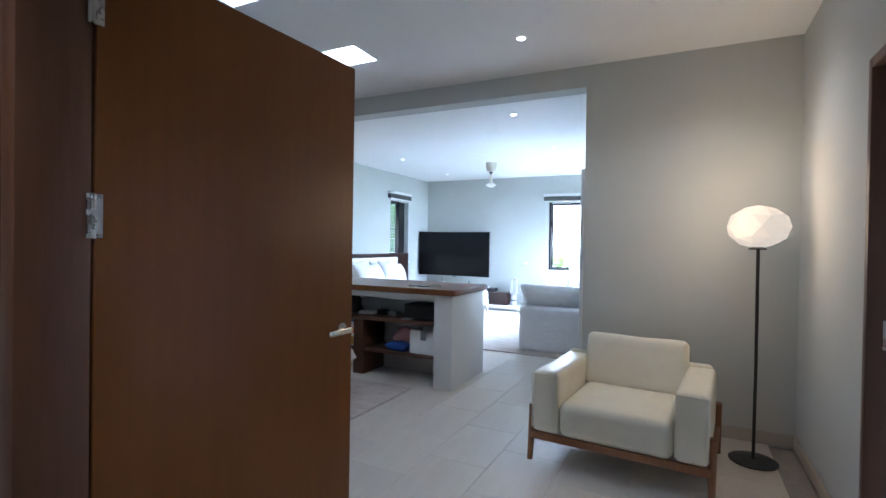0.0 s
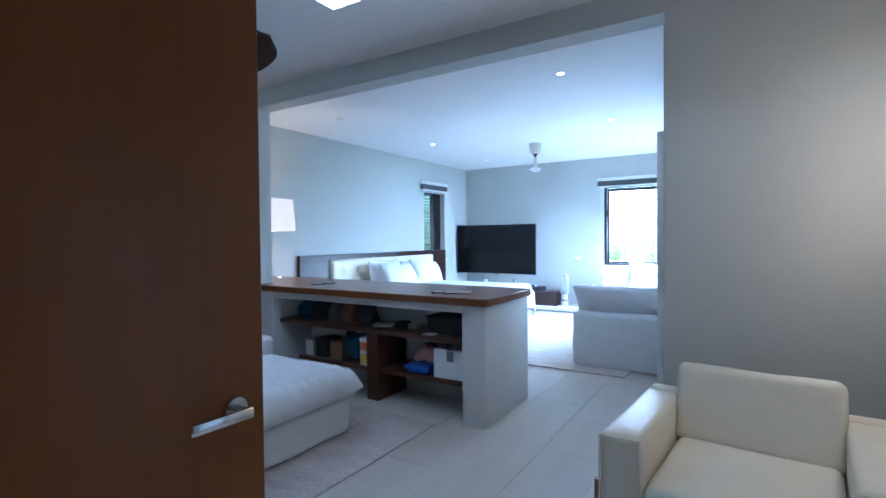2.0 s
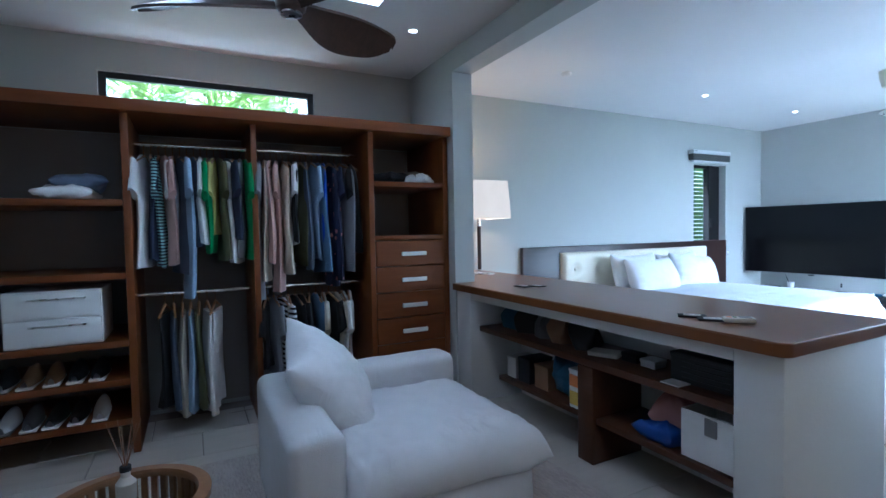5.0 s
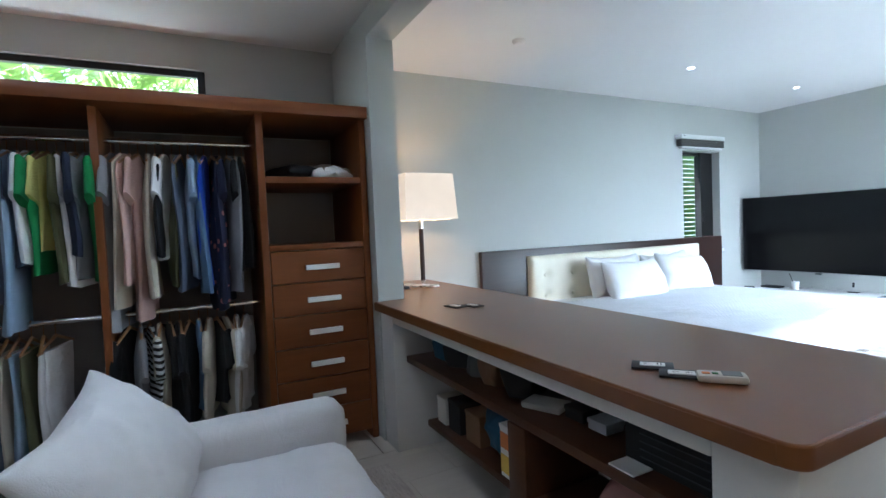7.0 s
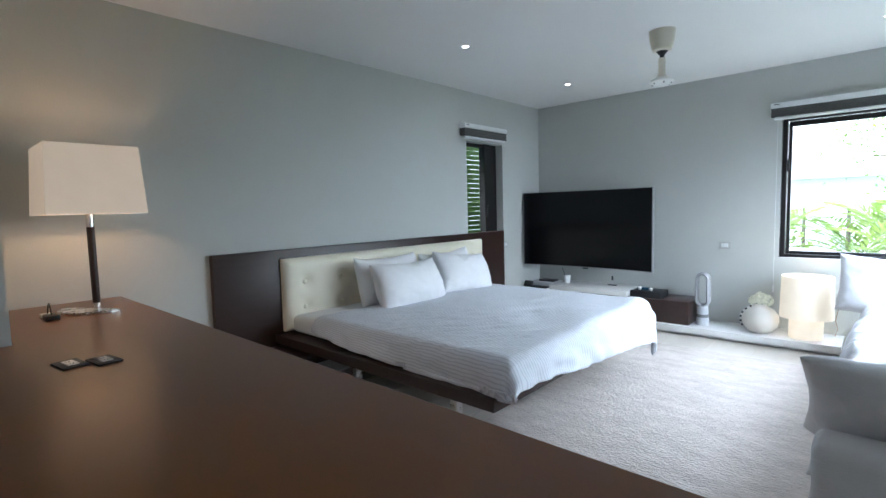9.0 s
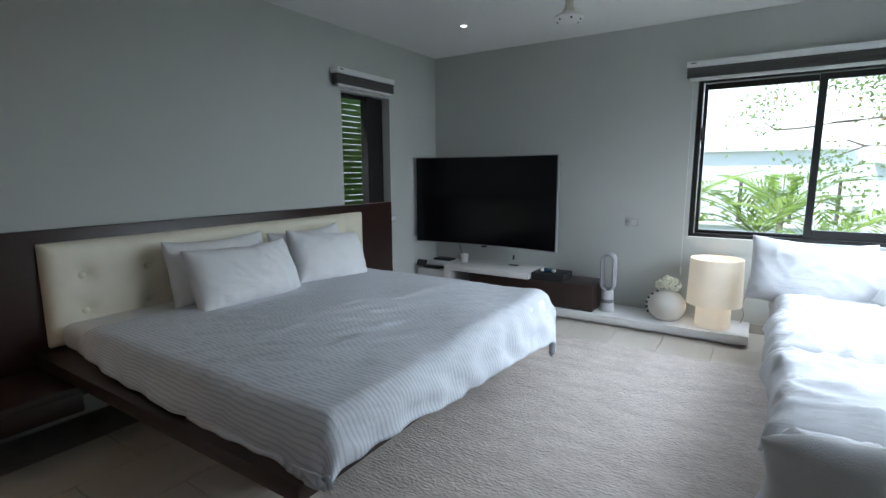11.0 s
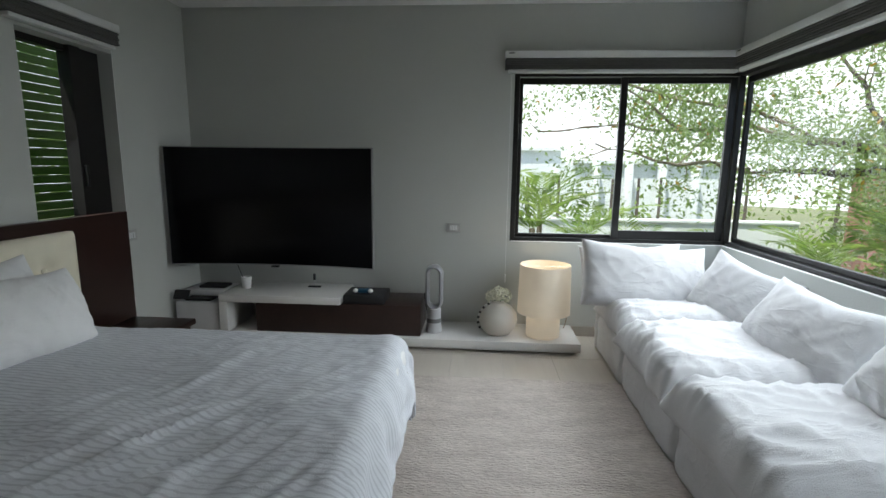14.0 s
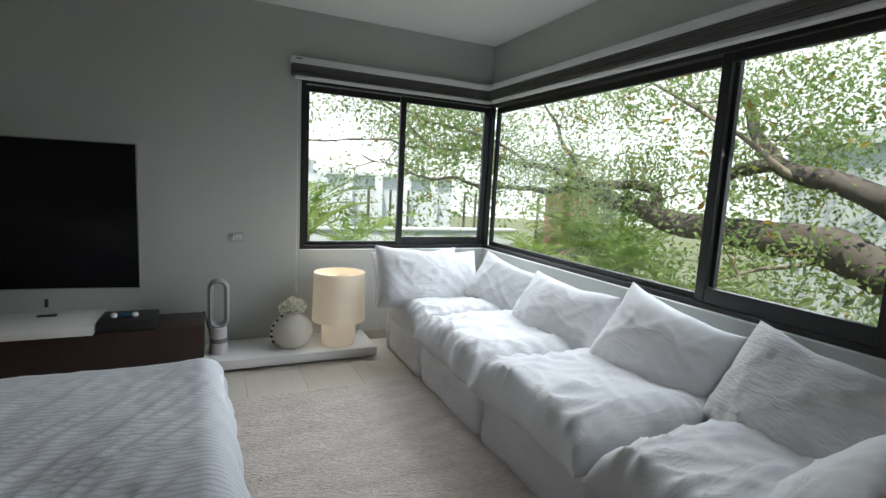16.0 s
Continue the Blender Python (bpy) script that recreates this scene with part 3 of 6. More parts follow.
for k in range(6):
    a = k * math.pi / 3
    bm = bmesh.new()
    bmesh.ops.create_icosphere(bm, subdivisions=1, radius=0.007, matrix=Matrix.Translation((0.072 * math.cos(a), 0.072 * math.sin(a), -0.408)))
    part("screw", bm, M_BLACK, p)

# tall white panel beside the opening
single("wall_panel", boxes((1.085, 0.24, 0.0, 1.128, 1.95, 2.0), bevel=0.006), M_WHITE, T0, "tall plain white panel fixed against the bedroom wall", "panel")

# ---- soft goods ----


def crest(v, width):
    """1 on the zero line of a noise, falling off to 0 on both sides: a creased fold."""
    return max(0.0, 1.0 - abs(noise.noise(v)) / width)


def pillow_bm(w, h, t, seed=0, wrinkle=0.016, ears=0.05, nx=56, ny=44, power=0.42):
    """A stuffed pillow lying in the xz plane about the origin, its thickness along y."""
    bm = bmesh.new()
    s = Vector((seed * 7.3, seed * 3.1, seed * 1.7))
    sides = []
    for sign in (1, -1):
        grid = []
        for i in range(nx + 1):
            row = []
            for j in range(ny + 1):
                u, v = math.sin((2 * i / nx - 1) * math.pi / 2), math.sin((2 * j / ny - 1) * math.pi / 2)
                fat = max(0.0, (1 - u * u) * (1 - v * v)) ** power * (1 - 0.16 * v)
                x = u * w / 2 * (1 - ears * (1 - v * v) * abs(u) ** 2)
                z = v * h / 2 * (1 - ears * (1 - u * u) * abs(v) ** 2) - 0.05 * h * (1 - u * u) * max(0.0, v) ** 2
                du, dv = (1 - abs(u)) * w / 2, (1 - abs(v)) * h / 2
                gather = crest(Vector((x * 1.5, z * 11, sign * 2)) + s, 0.30) * math.exp(-du / 0.07) + crest(Vector((x * 11, z * 1.5, sign * 2)) + s, 0.30) * math.exp(-dv / 0.06)
                pull = crest(Vector(((x + z) * 2.0, (z - x) * 6.5, 4 * sign)) + s, 0.16) + crest(Vector(((x - z) * 2.2, (z + x) * 6.0, 9 * sign)) + s * 2, 0.16)
                swell = noise.noise(Vector((x * 3.4, z * 3.4, sign * 2)) + s)
                y = sign * (t / 2 * fat + wrinkle * (1.0 * swell + 0.42 * pull + 0.9 * gather) * min(1.0, fat * 1.6))
                row.append((x + 0.008 * noise.noise(Vector((x * 8, z * 8, 7)) + s), y, z + 0.010 * noise.noise(Vector((x * 6, z * 6, 3)) + s)))
            grid.append(row)
        sides.append(grid)
    va = [[bm.verts.new(p) for p in row] for row in sides[0]]
    vb = [[va[i][j] if i in (0, nx) or j in (0, ny) else bm.verts.new(sides[1][i][j]) for j in range(ny + 1)] for i in range(nx + 1)]
    for g, flip in ((va, False), (vb, True)):
        for i in range(nx):
            for j in range(ny):
                f = (g[i][j], g[i][j + 1], g[i + 1][j + 1], g[i + 1][j])
                bm.faces.new(f[::-1] if flip else f)
    return bm


def pillow(m, w, h, t, seed, label, mat, group="", name="pillow", wrinkle=0.016, **more):
    return single(name, pillow_bm(w, h, t, seed, wrinkle, **more), mat, m, label, "pillow", group, smooth=180)


def cushion_bm(x0, y0, x1, y1, z0, z1, seed=0, droop=0.05, wrinkle=0.022, nx=64, ny=60):
    """A flat down-filled seat cushion whose front edge (towards -x) hangs over in gathers."""
    bm = bmesh.new()
    s = Vector((seed * 5.1, seed * 2.3, seed))
    top, low = [], []
    for i in range(nx + 1):
        ta, lo = [], []
        for j in range(ny + 1):
            u, v = 0.5 + 0.5 * math.sin((i / nx - 0.5) * math.pi), 0.5 + 0.5 * math.sin((j / ny - 0.5) * math.pi)
            x, y = x0 + u * (x1 - x0), y0 + v * (y1 - y0)
            ex, ey = min(u, 1 - u) * (x1 - x0), min(v, 1 - v) * (y1 - y0)
            full = math.sqrt(1 - (1 - min(1.0, ex / 0.10)) ** 2) * math.sqrt(1 - (1 - min(1.0, ey / 0.17)) ** 2)
            lip = max(0.0, 1 - u * (x1 - x0) / 0.30)
            corner = max(0.0, 1 - u * 4) * (2 * abs(v - 0.5)) ** 4
            swell = noise.noise(Vector((x * 2.6, y * 2.6, 0)) + s)
            gather = crest(Vector((x * 1.6, y * 9, 2)) + s, 0.28) * math.exp(-u * (x1 - x0) / 0.22) + 0.7 * crest(Vector((x * 8, y * 1.6, 5)) + s, 0.25) * math.exp(-ey / 0.09)
            pull = crest(Vector(((x + y) * 1.8, (y - x) * 5.0, 15)) + s, 0.13) + crest(Vector(((x - y) * 1.6, (y + x) * 5.5, 25)) + s, 0.12)
            wob = 0.030 * noise.noise(Vector((x * 3, y * 5, 9)) + s)
            seam = z0 + 0.50 * (z1 - z0) - droop * lip ** 1.5 - 0.035 * corner
            crown = (z1 - seam - droop * 0.5 * lip ** 1.5) * full
            z = seam + crown + wrinkle * (0.9 * swell + 0.34 * pull + 1.2 * gather) * min(1.0, full * 1.4)
            ta.append((x + wob * lip - 0.02 * corner, y + 0.010 * noise.noise(Vector((x * 5, y * 5, 4)) + s), z))
            lo.append((x + wob * lip - 0.02 * corner, y, seam - (seam - z0 + 0.5 * droop * lip) * full))
        top.append(ta)
        low.append(lo)
    va = [[bm.verts.new(p) for p in r] for r in top]
    vb = [[va[i][j] if i in (0, nx) or j in (0, ny) else bm.verts.new(low[i][j]) for j in range(ny + 1)] for i in range(nx + 1)]
    for g, flip in ((va, False), (vb, True)):
        for i in range(nx):
            for j in range(ny):
                f = (g[i][j], g[i + 1][j], g[i + 1][j + 1], g[i][j + 1])
                bm.faces.new(f[::-1] if flip else f)
    return bm


def slab_bm(x0, y0, z0, x1, y1, z1, r=0.04, seed=0, puff=0.008, cuts=7):
    """A soft upholstered block with rounded edges and a slightly uneven skin."""
    bm = bmesh.new()
    box(bm, x0, y0, z0, x1, y1, z1, bevel=r, seg=4)
    bmesh.ops.subdivide_edges(bm, edges=[e for e in bm.edges if e.calc_length() > 0.15], cuts=cuts, use_grid_fill=True)
    for v in bm.verts:
        k = noise.noise(v.co * 6 + Vector((seed, 0, 0))) + 0.5 * noise.noise(v.co * 15 + Vector((seed, 3, 0)))
        v.co += (v.co - Vector(((x0 + x1) / 2, (y0 + y1) / 2, (z0 + z1) / 2))).normalized() * k * puff
        v.co.z = max(v.co.z, z0)
    return bm


# ---- bed ----
M_DUVET = material("striped_cotton", (0.68, 0.70, 0.75), 0.9, vary=0.04, scale=12, bump=0.15, bump_scale=200, crease=0.13, crease_scale=2.4)
nt = M_DUVET.node_tree
wave = nt.nodes.new("ShaderNodeTexWave")
wave.wave_type, wave.bands_direction = "BANDS", "Y"
wave.inputs["Scale"].default_value = 14.0
wave.inputs["Distortion"].default_value = 0.25
wave.inputs["Detail"].default_value = 1.0
wave.inputs["Detail Scale"].default_value = 0.4
co = nt.nodes.new("ShaderNodeTexCoord")
nt.links.new(co.outputs["UV"], wave.inputs["Vector"])
mixs = nt.nodes.new("ShaderNodeMix")
mixs.data_type = "RGBA"
old = nt.nodes["Principled BSDF"].inputs["Base Color"].links[0].from_socket
mixs.inputs["B"].default_value = (0.42, 0.43, 0.48, 1)
nt.links.new(old, mixs.inputs["A"])
rngs = nt.nodes.new("ShaderNodeMapRange")
rngs.inputs["From Min"].default_value, rngs.inputs["From Max"].default_value = 0.60, 0.90
rngs.inputs["To Max"].default_value = 0.55
nt.links.new(wave.outputs["Fac"], rngs.inputs["Value"])
nt.links.new(rngs.outputs[0], mixs.inputs["Factor"])
nt.links.new(mixs.outputs["Result"], nt.nodes["Principled BSDF"].inputs["Base Color"])

bed = thing("platform_bed", pose(-3.44, 0, 0), "low dark-wood platform bed against a padded headboard", "bed")
part("headboard", boxes((-0.055, 1.405, 0.13, 0.0, 5.05, 1.138), bevel=0.004), M_ESPRESSO, bed, "wide espresso-stained wooden headboard")
bm = bmesh.new()
ny, nz = 120, 30
BUTTONS = [(2.12 + 0.36 * k, z) for k in range(7) for z in (0.655, 0.865)]
grid = []
for i in range(ny + 1):
    row = []
    for j in range(nz + 1):
        y, z = 1.935 + 2.585 * i / ny, 0.475 + 0.59 * j / nz
        e = min(y - 1.935, 4.52 - y, z - 0.475, 1.065 - z)
        x = 0.085 * (1 - math.exp(-(e + 0.012) / 0.02))
        for by, bz in BUTTONS:
            d = math.hypot(y - by, z - bz)
            x -= 0.040 * math.exp(-((d / 0.055) ** 2))
        row.append(bm.verts.new((0.001 + max(0.004, x), y, z)))
    grid.append(row)
for i in range(ny):
    for j in range(nz):
        bm.faces.new((grid[i][j], grid[i + 1][j], grid[i + 1][j + 1], grid[i][j + 1]))
rim = [grid[i][0] for i in range(ny + 1)] + [grid[ny][j] for j in range(1, nz + 1)] + [grid[i][nz] for i in range(ny - 1, -1, -1)] + [grid[0][j] for j in range(nz - 1, 0, -1)]
back = [bm.verts.new((0.001, v.co.y, v.co.z)) for v in rim]
for k in range(len(rim)):
    q = (k + 1) % len(rim)
    bm.faces.new((rim[k], rim[q], back[q], back[k]))
pad = part("headboard_pad", bm, M_CREAM, bed, "cream button-tufted leather pad", 180)
for by, bz in BUTTONS:
    bm = bmesh.new()
    bmesh.ops.create_icosphere(bm, subdivisions=2, radius=0.020, matrix=Matrix.LocRotScale((0.052, by, bz), None, (0.5, 1, 1)))
    part("button", bm, M_CREAM, pad)
part("platform", boxes((0.002, 1.86, 0.395, 2.17, 4.03, 0.465), bevel=0.006), M_ESPRESSO, bed, "floating espresso wood platform")
for x, y in ((1.55, 2.28), (1.55, 3.75), (0.5, 2.28), (0.5, 3.75)):
    part("leg", boxes((x - 0.03, y - 0.03, 0.0, x + 0.03, y + 0.03, 0.395), bevel=0.004), M_STEEL, bed, "square steel leg")
part("mattress", slab_bm(0.06, 1.98, 0.465, 2.16, 4.06, 0.61, 0.05, 3), M_LINEN, bed, "white mattress with fitted sheet")


def duvet_bm():
    """The duvet: lies on the mattress and hangs over three of its sides, with drawn folds."""
    bm = bmesh.new()
    W0, W1 = 2.00, 4.02
    nx, ny = 130, 150
    rows = []
    cloth_at = {}
    for i in range(nx + 1):
        row = []
        for j in range(ny + 1):
            a, b = -3.02 + (1.725 + 0.36) * i / nx, 1.70 + (2.06 + 0.66) * j / ny
            hang = 0.18 + 0.18 * min(1.0, max(0.0, (a + 3.0) / 1.8))
            L1 = -1.295 - 0.04 * (b - 2.0)
            ex = max(0.0, a - L1) * (0.55 + 0.40 * min(1.0, max(0.0, (b - 2.0) / 2.0)))
            ey = max(0.0, W0 - b) * (hang / 0.33) + max(0.0, b - W1)
            sy = -1 if b < W0 else 1
            d = math.hypot(ex, ey)
            r = 0.07
            drop = d - r * (1 - math.exp(-d / r)) * 0.8
            x = min(a, L1) + (r * (1 - math.exp(-ex / r)) * 1.3 + 0.05 * ex)
            y = min(max(b, W0), W1) + sy * (r * (1 - math.exp(-ey / r)) * 1.3 + 0.05 * ey)
            near = math.exp(-(((a + 1.85) / 0.50) ** 2 + ((b - 2.9) / 0.75) ** 2))
            soft = noise.noise(Vector((a * 2.0, b * 2.0, 4))) * 0.018
            u, v = 0.57 * a + 0.82 * b, 0.57 * b - 0.82 * a
            drawn = crest(Vector((u * 1.9, v * 10.0, 0.3)), 0.20) + 0.7 * crest(Vector((u * 2.6, v * 15.0, 7.7)), 0.22)
            z = 0.605 + soft + drawn * (0.002 + 0.015 * near) + 0.004 * noise.noise(Vector((a * 17, b * 17, 8))) - drop
            hang_fold = noise.noise(Vector((a * 6.5, b * 6.5, 2.0)))
            k = min(1.0, d / 0.2)
            x += 0.035 * (0.5 + hang_fold) * k * (1 if ex > 0 else 0.2)
            y += sy * 0.030 * (0.4 + hang_fold) * k * (1 if ey > 0 else 0.2)
            if y < 2.3 and z < 0.5:
                z = max(z, 0.445)
            corner = bm.verts.new((x, y, max(z, 0.12)))
            cloth_at[corner] = (a, b)
            row.append(corner)
        rows.append(row)
    for a, b in zip(rows, rows[1:]):
        for k in range(ny):
            bm.faces.new((a[k], b[k], b[k + 1], a[k + 1]))
    weave = bm.loops.layers.uv.new("weave")
    for f in bm.faces:
        for l in f.loops:
            l[weave].uv = cloth_at[l.vert]
    return bm


ob = single("duvet", duvet_bm(), M_DUVET, pose(0, 0.02, 0.035), "rumpled white duvet with fine grey stripes on the bed", "duvet", smooth=180)
sol = ob.modifiers.new("thickness", "SOLIDIFY")
sol.thickness, sol.offset = 0.025, -1
pillow(pose(-3.14, 2.84, 0.820, -14, 0, 90), 0.72, 0.44, 0.26, 1, "plump white cotton pillow leaning on the headboard", M_LINEN, "bed pillows", wrinkle=0.010)
pillow(pose(-2.93, 2.88, 0.790, -24, 1, 92), 0.78, 0.42, 0.30, 2, "plump white cotton pillow in front of another", M_LINEN, "bed pillows", wrinkle=0.011)
pillow(pose(-3.14, 3.62, 0.810, -14, -2, 88), 0.70, 0.42, 0.25, 3, "white cotton pillow leaning on the padded headboard", M_LINEN, "bed pillows", wrinkle=0.010)
pillow(pose(-2.95, 3.64, 0.795, -26, 6, 84), 0.68, 0.43, 0.30, 4, "white pillow with pinched corners on the bed", M_LINEN, "bed pillows", wrinkle=0.015)
for y0, y1, x1, lab in ((1.42, 1.94, 0.47, "near"), (4.50, 5.02, 0.47, "far")):
    n = thing("bedside_shelf", pose(-3.44, y0, 0), "dark wooden floating bedside shelf fixed to headboard", "bedside table", "bedside shelves")
    part("shelf_board", boxes((0.002, 0, 0.33, x1, y1 - y0, 0.37), bevel=0.004), M_ESPRESSO, n)
    part("drawer_box", boxes((0.002, 0.02, 0.22, x1 - 0.03, y1 - y0 - 0.02, 0.33), bevel=0.003), M_ESPRESSO, n)
    part("foot_bar", boxes((0.25, 0.1, 0.0, 0.29, 0.14, 0.22), bevel=0.003), M_STEEL, n)

# ---- rugs ----


def rug(name, x0, y0, x1, y1, label, h=0.014):
    bm = bmesh.new()
    nx, ny = 60, 80
    g = [[bm.verts.new((x0 + (x1 - x0) * i / nx + 0.006 * noise.noise(Vector((j * 0.4, 1, i * 0.01))), y0 + (y1 - y0) * j / ny + 0.006 * noise.noise(Vector((i * 0.4, 5, j * 0.01))), h + 0.002 * noise.noise(Vector((i * 0.5, j * 0.5, 0))))) for j in range(ny + 1)] for i in range(nx + 1)]
    for i in range(nx):
        for j in range(ny):
            bm.faces.new((g[i][j], g[i + 1][j], g[i + 1][j + 1], g[i][j + 1]))
    rim = [g[i][0] for i in range(nx + 1)] + [g[nx][j] for j in range(1, ny + 1)] + [g[i][ny] for i in range(nx - 1, -1, -1)] + [g[0][j] for j in range(ny - 1, 0, -1)]
    low = [bm.verts.new((v.co.x, v.co.y, 0.001)) for v in rim]
    for k in range(len(rim)):
        q = (k + 1) % len(rim)
        bm.faces.new((rim[k], low[k], low[q], rim[q]))
    return single(name, bm, M_RUG, T0, label, "rug", smooth=40)


rug("area_rug", -1.78, 1.80, 0.57, 5.00, "large pale beige woven wool rug under the bed")
rug("area_rug", -2.15, -2.05, -0.35, -0.09, "pale beige flat-woven rug under the lounge chair", 0.010)

# ---- sofa by the window ----
M_SOFA = material("slipcover_linen", (0.68, 0.68, 0.69), 0.92, vary=0.05, scale=10, bump=0.3, bump_scale=220, crease=0.17, crease_scale=2.4)
M_CRINKLE = material("crinkled_cotton", (0.70, 0.69, 0.68), 0.92, vary=0.05, scale=10, bump=1.0, bump_scale=26, stretch=(1, 1, 2.6))
for k, (y0, y1) in enumerate(((4.95, 5.66), (4.05, 4.94), (3.12, 4.04), (2.27, 3.11))):
    s = thing("sofa_module", pose(0, 0, 0), "white slipcovered sofa module with a sagging down cushion", "sofa", "sofa modules")
    part("base", slab_bm(0.05, y0 + 0.008, 0.0, 1.10, y1 - 0.008, 0.315, 0.05, 11 + k, 0.012, 10), M_SOFA, s, "loose white linen base")
    x0 = 0.06 if k else 0.10
    part("seat_cushion", cushion_bm(x0 - 0.07, y0 + 0.010, 0.95, y1 - 0.010, 0.290, 0.530, 20 + k, 0.035 if k else 0.025, 0.030), M_SOFA, s, "soft rumpled seat cushion", 180)
    if k == 0:
        part("end_panel", slab_bm(0.05, 5.66, 0.0, 1.10, 5.74, 0.42, 0.04, 15), M_SOFA, s)
    if k == 3:
        part("arm", slab_bm(-0.01, 2.03, 0.0, 1.05, 2.26, 0.565, 0.04, 17), M_SOFA, s, "low white linen arm")
SP = "sofa pillows"
pillow(pose(0.33, 5.48, 0.67, -20, 4, 4), 0.96, 0.52, 0.28, 31, "large white linen pillow leaning in the sofa corner", M_SOFA, SP)
pillow(pose(0.28, 5.64, 0.67, -10, -3, 2), 0.80, 0.44, 0.12, 39, "white linen pillow behind a larger one", M_SOFA, SP)
pillow(pose(0.86, 5.10, 0.64, -26, 14, -60), 0.62, 0.46, 0.22, 32, "white linen pillow with pointed corners", M_SOFA, SP)
pillow(pose(0.84, 4.37, 0.63, -30, 3, -84), 0.78, 0.46, 0.28, 33, "broad white linen pillow against the window wall", M_SOFA, SP)
pillow(pose(0.84, 3.54, 0.65, -26, 12, -84), 0.68, 0.52, 0.26, 34, "white creased linen pillow leaning back", M_LINEN, SP, wrinkle=0.018)
pillow(pose(0.84, 2.80, 0.64, -28, 8, -90), 0.70, 0.52, 0.26, 35, "white pillow of crinkled puckered cotton", M_CRINKLE, SP, wrinkle=0.022)
pillow(pose(0.42, 2.37, 0.645, 36, 0, 2), 0.98, 0.46, 0.28, 36, "white linen pillow slumped over the sofa arm", M_SOFA, SP)

# ---- lounge chair in the dressing room ----
M_LOUNGE = material("lounge_linen", (0.72, 0.72, 0.73), 0.92, vary=0.05, scale=10, bump=0.25, bump_scale=220, crease=0.12, crease_scale=2.4)
s = thing("lounge_chair", T0, "deep white slipcovered one-armed lounge chair on a rug", "chair")
part("base", slab_bm(-1.80, -1.50, 0.012, -0.78, -0.50, 0.262, 0.05, 41, 0.012, 12), M_LOUNGE, s)
part("backrest", slab_bm(-1.80, -1.60, 0.012, -0.78, -1.38, 0.60, 0.055, 42), M_LOUNGE, s)
part("arm", slab_bm(-1.84, -1.40, 0.012, -1.62, -0.46, 0.60, 0.055, 43), M_LOUNGE, s)
bm = cushion_bm(0.71, -1.39, 1.63, -0.46, 0.262, 0.475, 44, 0.012, 0.014)
bmesh.ops.scale(bm, vec=(-1, 1, 1), verts=bm.verts)
part("seat_cushion", bm, M_LOUNGE, s, "soft white down seat cushion", 180)
pillow(pose(-1.45, -1.30, 0.63, 42, 9, -9), 0.70, 0.54, 0.28, 45, "big white linen pillow leaning on the lounge chair", M_LINEN, name="pillow")

# ---- armchair ----
M_OAK = material("warm_oak", (0.20, 0.085, 0.035), 0.4, scale=8, color2=(0.32, 0.15, 0.065), bump=0.04, bump_scale=40, stretch=(5, 5, 0.6))
a = thing("armchair", pose(1.57, -0.69, 0, 0, 0, -5) @ Matrix.Scale(0.94, 4), "cream leather armchair on a warm wooden frame", "armchair")
part("arm", slab_bm(-0.52, -0.40, 0.20, -0.34, 0.40, 0.60, 0.035, 51, 0.004), M_CREAM, a)
part("arm", slab_bm(0.34, -0.40, 0.20, 0.52, 0.40, 0.60, 0.035, 52, 0.004), M_CREAM, a)
part("seat_cushion", slab_bm(-0.335, -0.42, 0.20, 0.335, 0.26, 0.42, 0.05, 53, 0.006), M_CREAM, a)
bm = slab_bm(-0.35, -0.06, 0.0, 0.35, 0.09, 0.40, 0.045, 54, 0.006)
bmesh.ops.transform(bm, matrix=pose(0, 0.27, 0.38, -14, 0, 0), verts=bm.verts)
part("back_cushion", bm, M_CREAM, a)
part("back_panel", slab_bm(-0.50, 0.34, 0.20, 0.50, 0.42, 0.62, 0.03, 55, 0.003), M_CREAM, a)
for sx in (-1, 1):
    bm = bmesh.new()
    rod(bm, (sx * 0.535, -0.38, 0.0), (sx * 0.53, -0.34, 0.36), 0.018, 10, 0.028)
    part("leg", bm, M_OAK, a, "tapered wooden leg")
    bm = bmesh.new()
    rod(bm, (sx * 0.535, 0.44, 0.0), (sx * 0.53, 0.40, 0.36), 0.018, 10, 0.028)
    part("leg", bm, M_OAK, a)
    part("side_rail", boxes((sx * 0.53 - 0.016, -0.36, 0.15, sx * 0.53 + 0.016, 0.42, 0.20), bevel=0.008), M_OAK, a)
part("front_rail", boxes((-0.53, -0.40, 0.15, 0.53, -0.36, 0.20), bevel=0.008), M_OAK, a)
part("rear_rail", boxes((-0.53, 0.39, 0.15, 0.53, 0.43, 0.20), bevel=0.008), M_OAK, a)
for sx in (-1, 1):
    bm = bmesh.new()
    pts = [(sx * 0.515, -0.403, 0.23), (sx * 0.515, -0.403, 0.585), (sx * 0.35, -0.403, 0.59), (sx * 0.345, -0.403, 0.23)]
    for p, q in zip(pts, pts[1:]):
        rod(bm, p, q, 0.004, 6)
    part("piping", bm, M_CREAM, a)

# ---- lamps ----


def lamp_light(name, x, y, z, power, radius, color=(1.0, 0.64, 0.34)):
    ob = new(name, bpy.data.lights.new(name, "POINT"))
    ob.data.energy, ob.data.shadow_soft_size, ob.data.color = power, radius, color
    ob.location = (x, y, z)


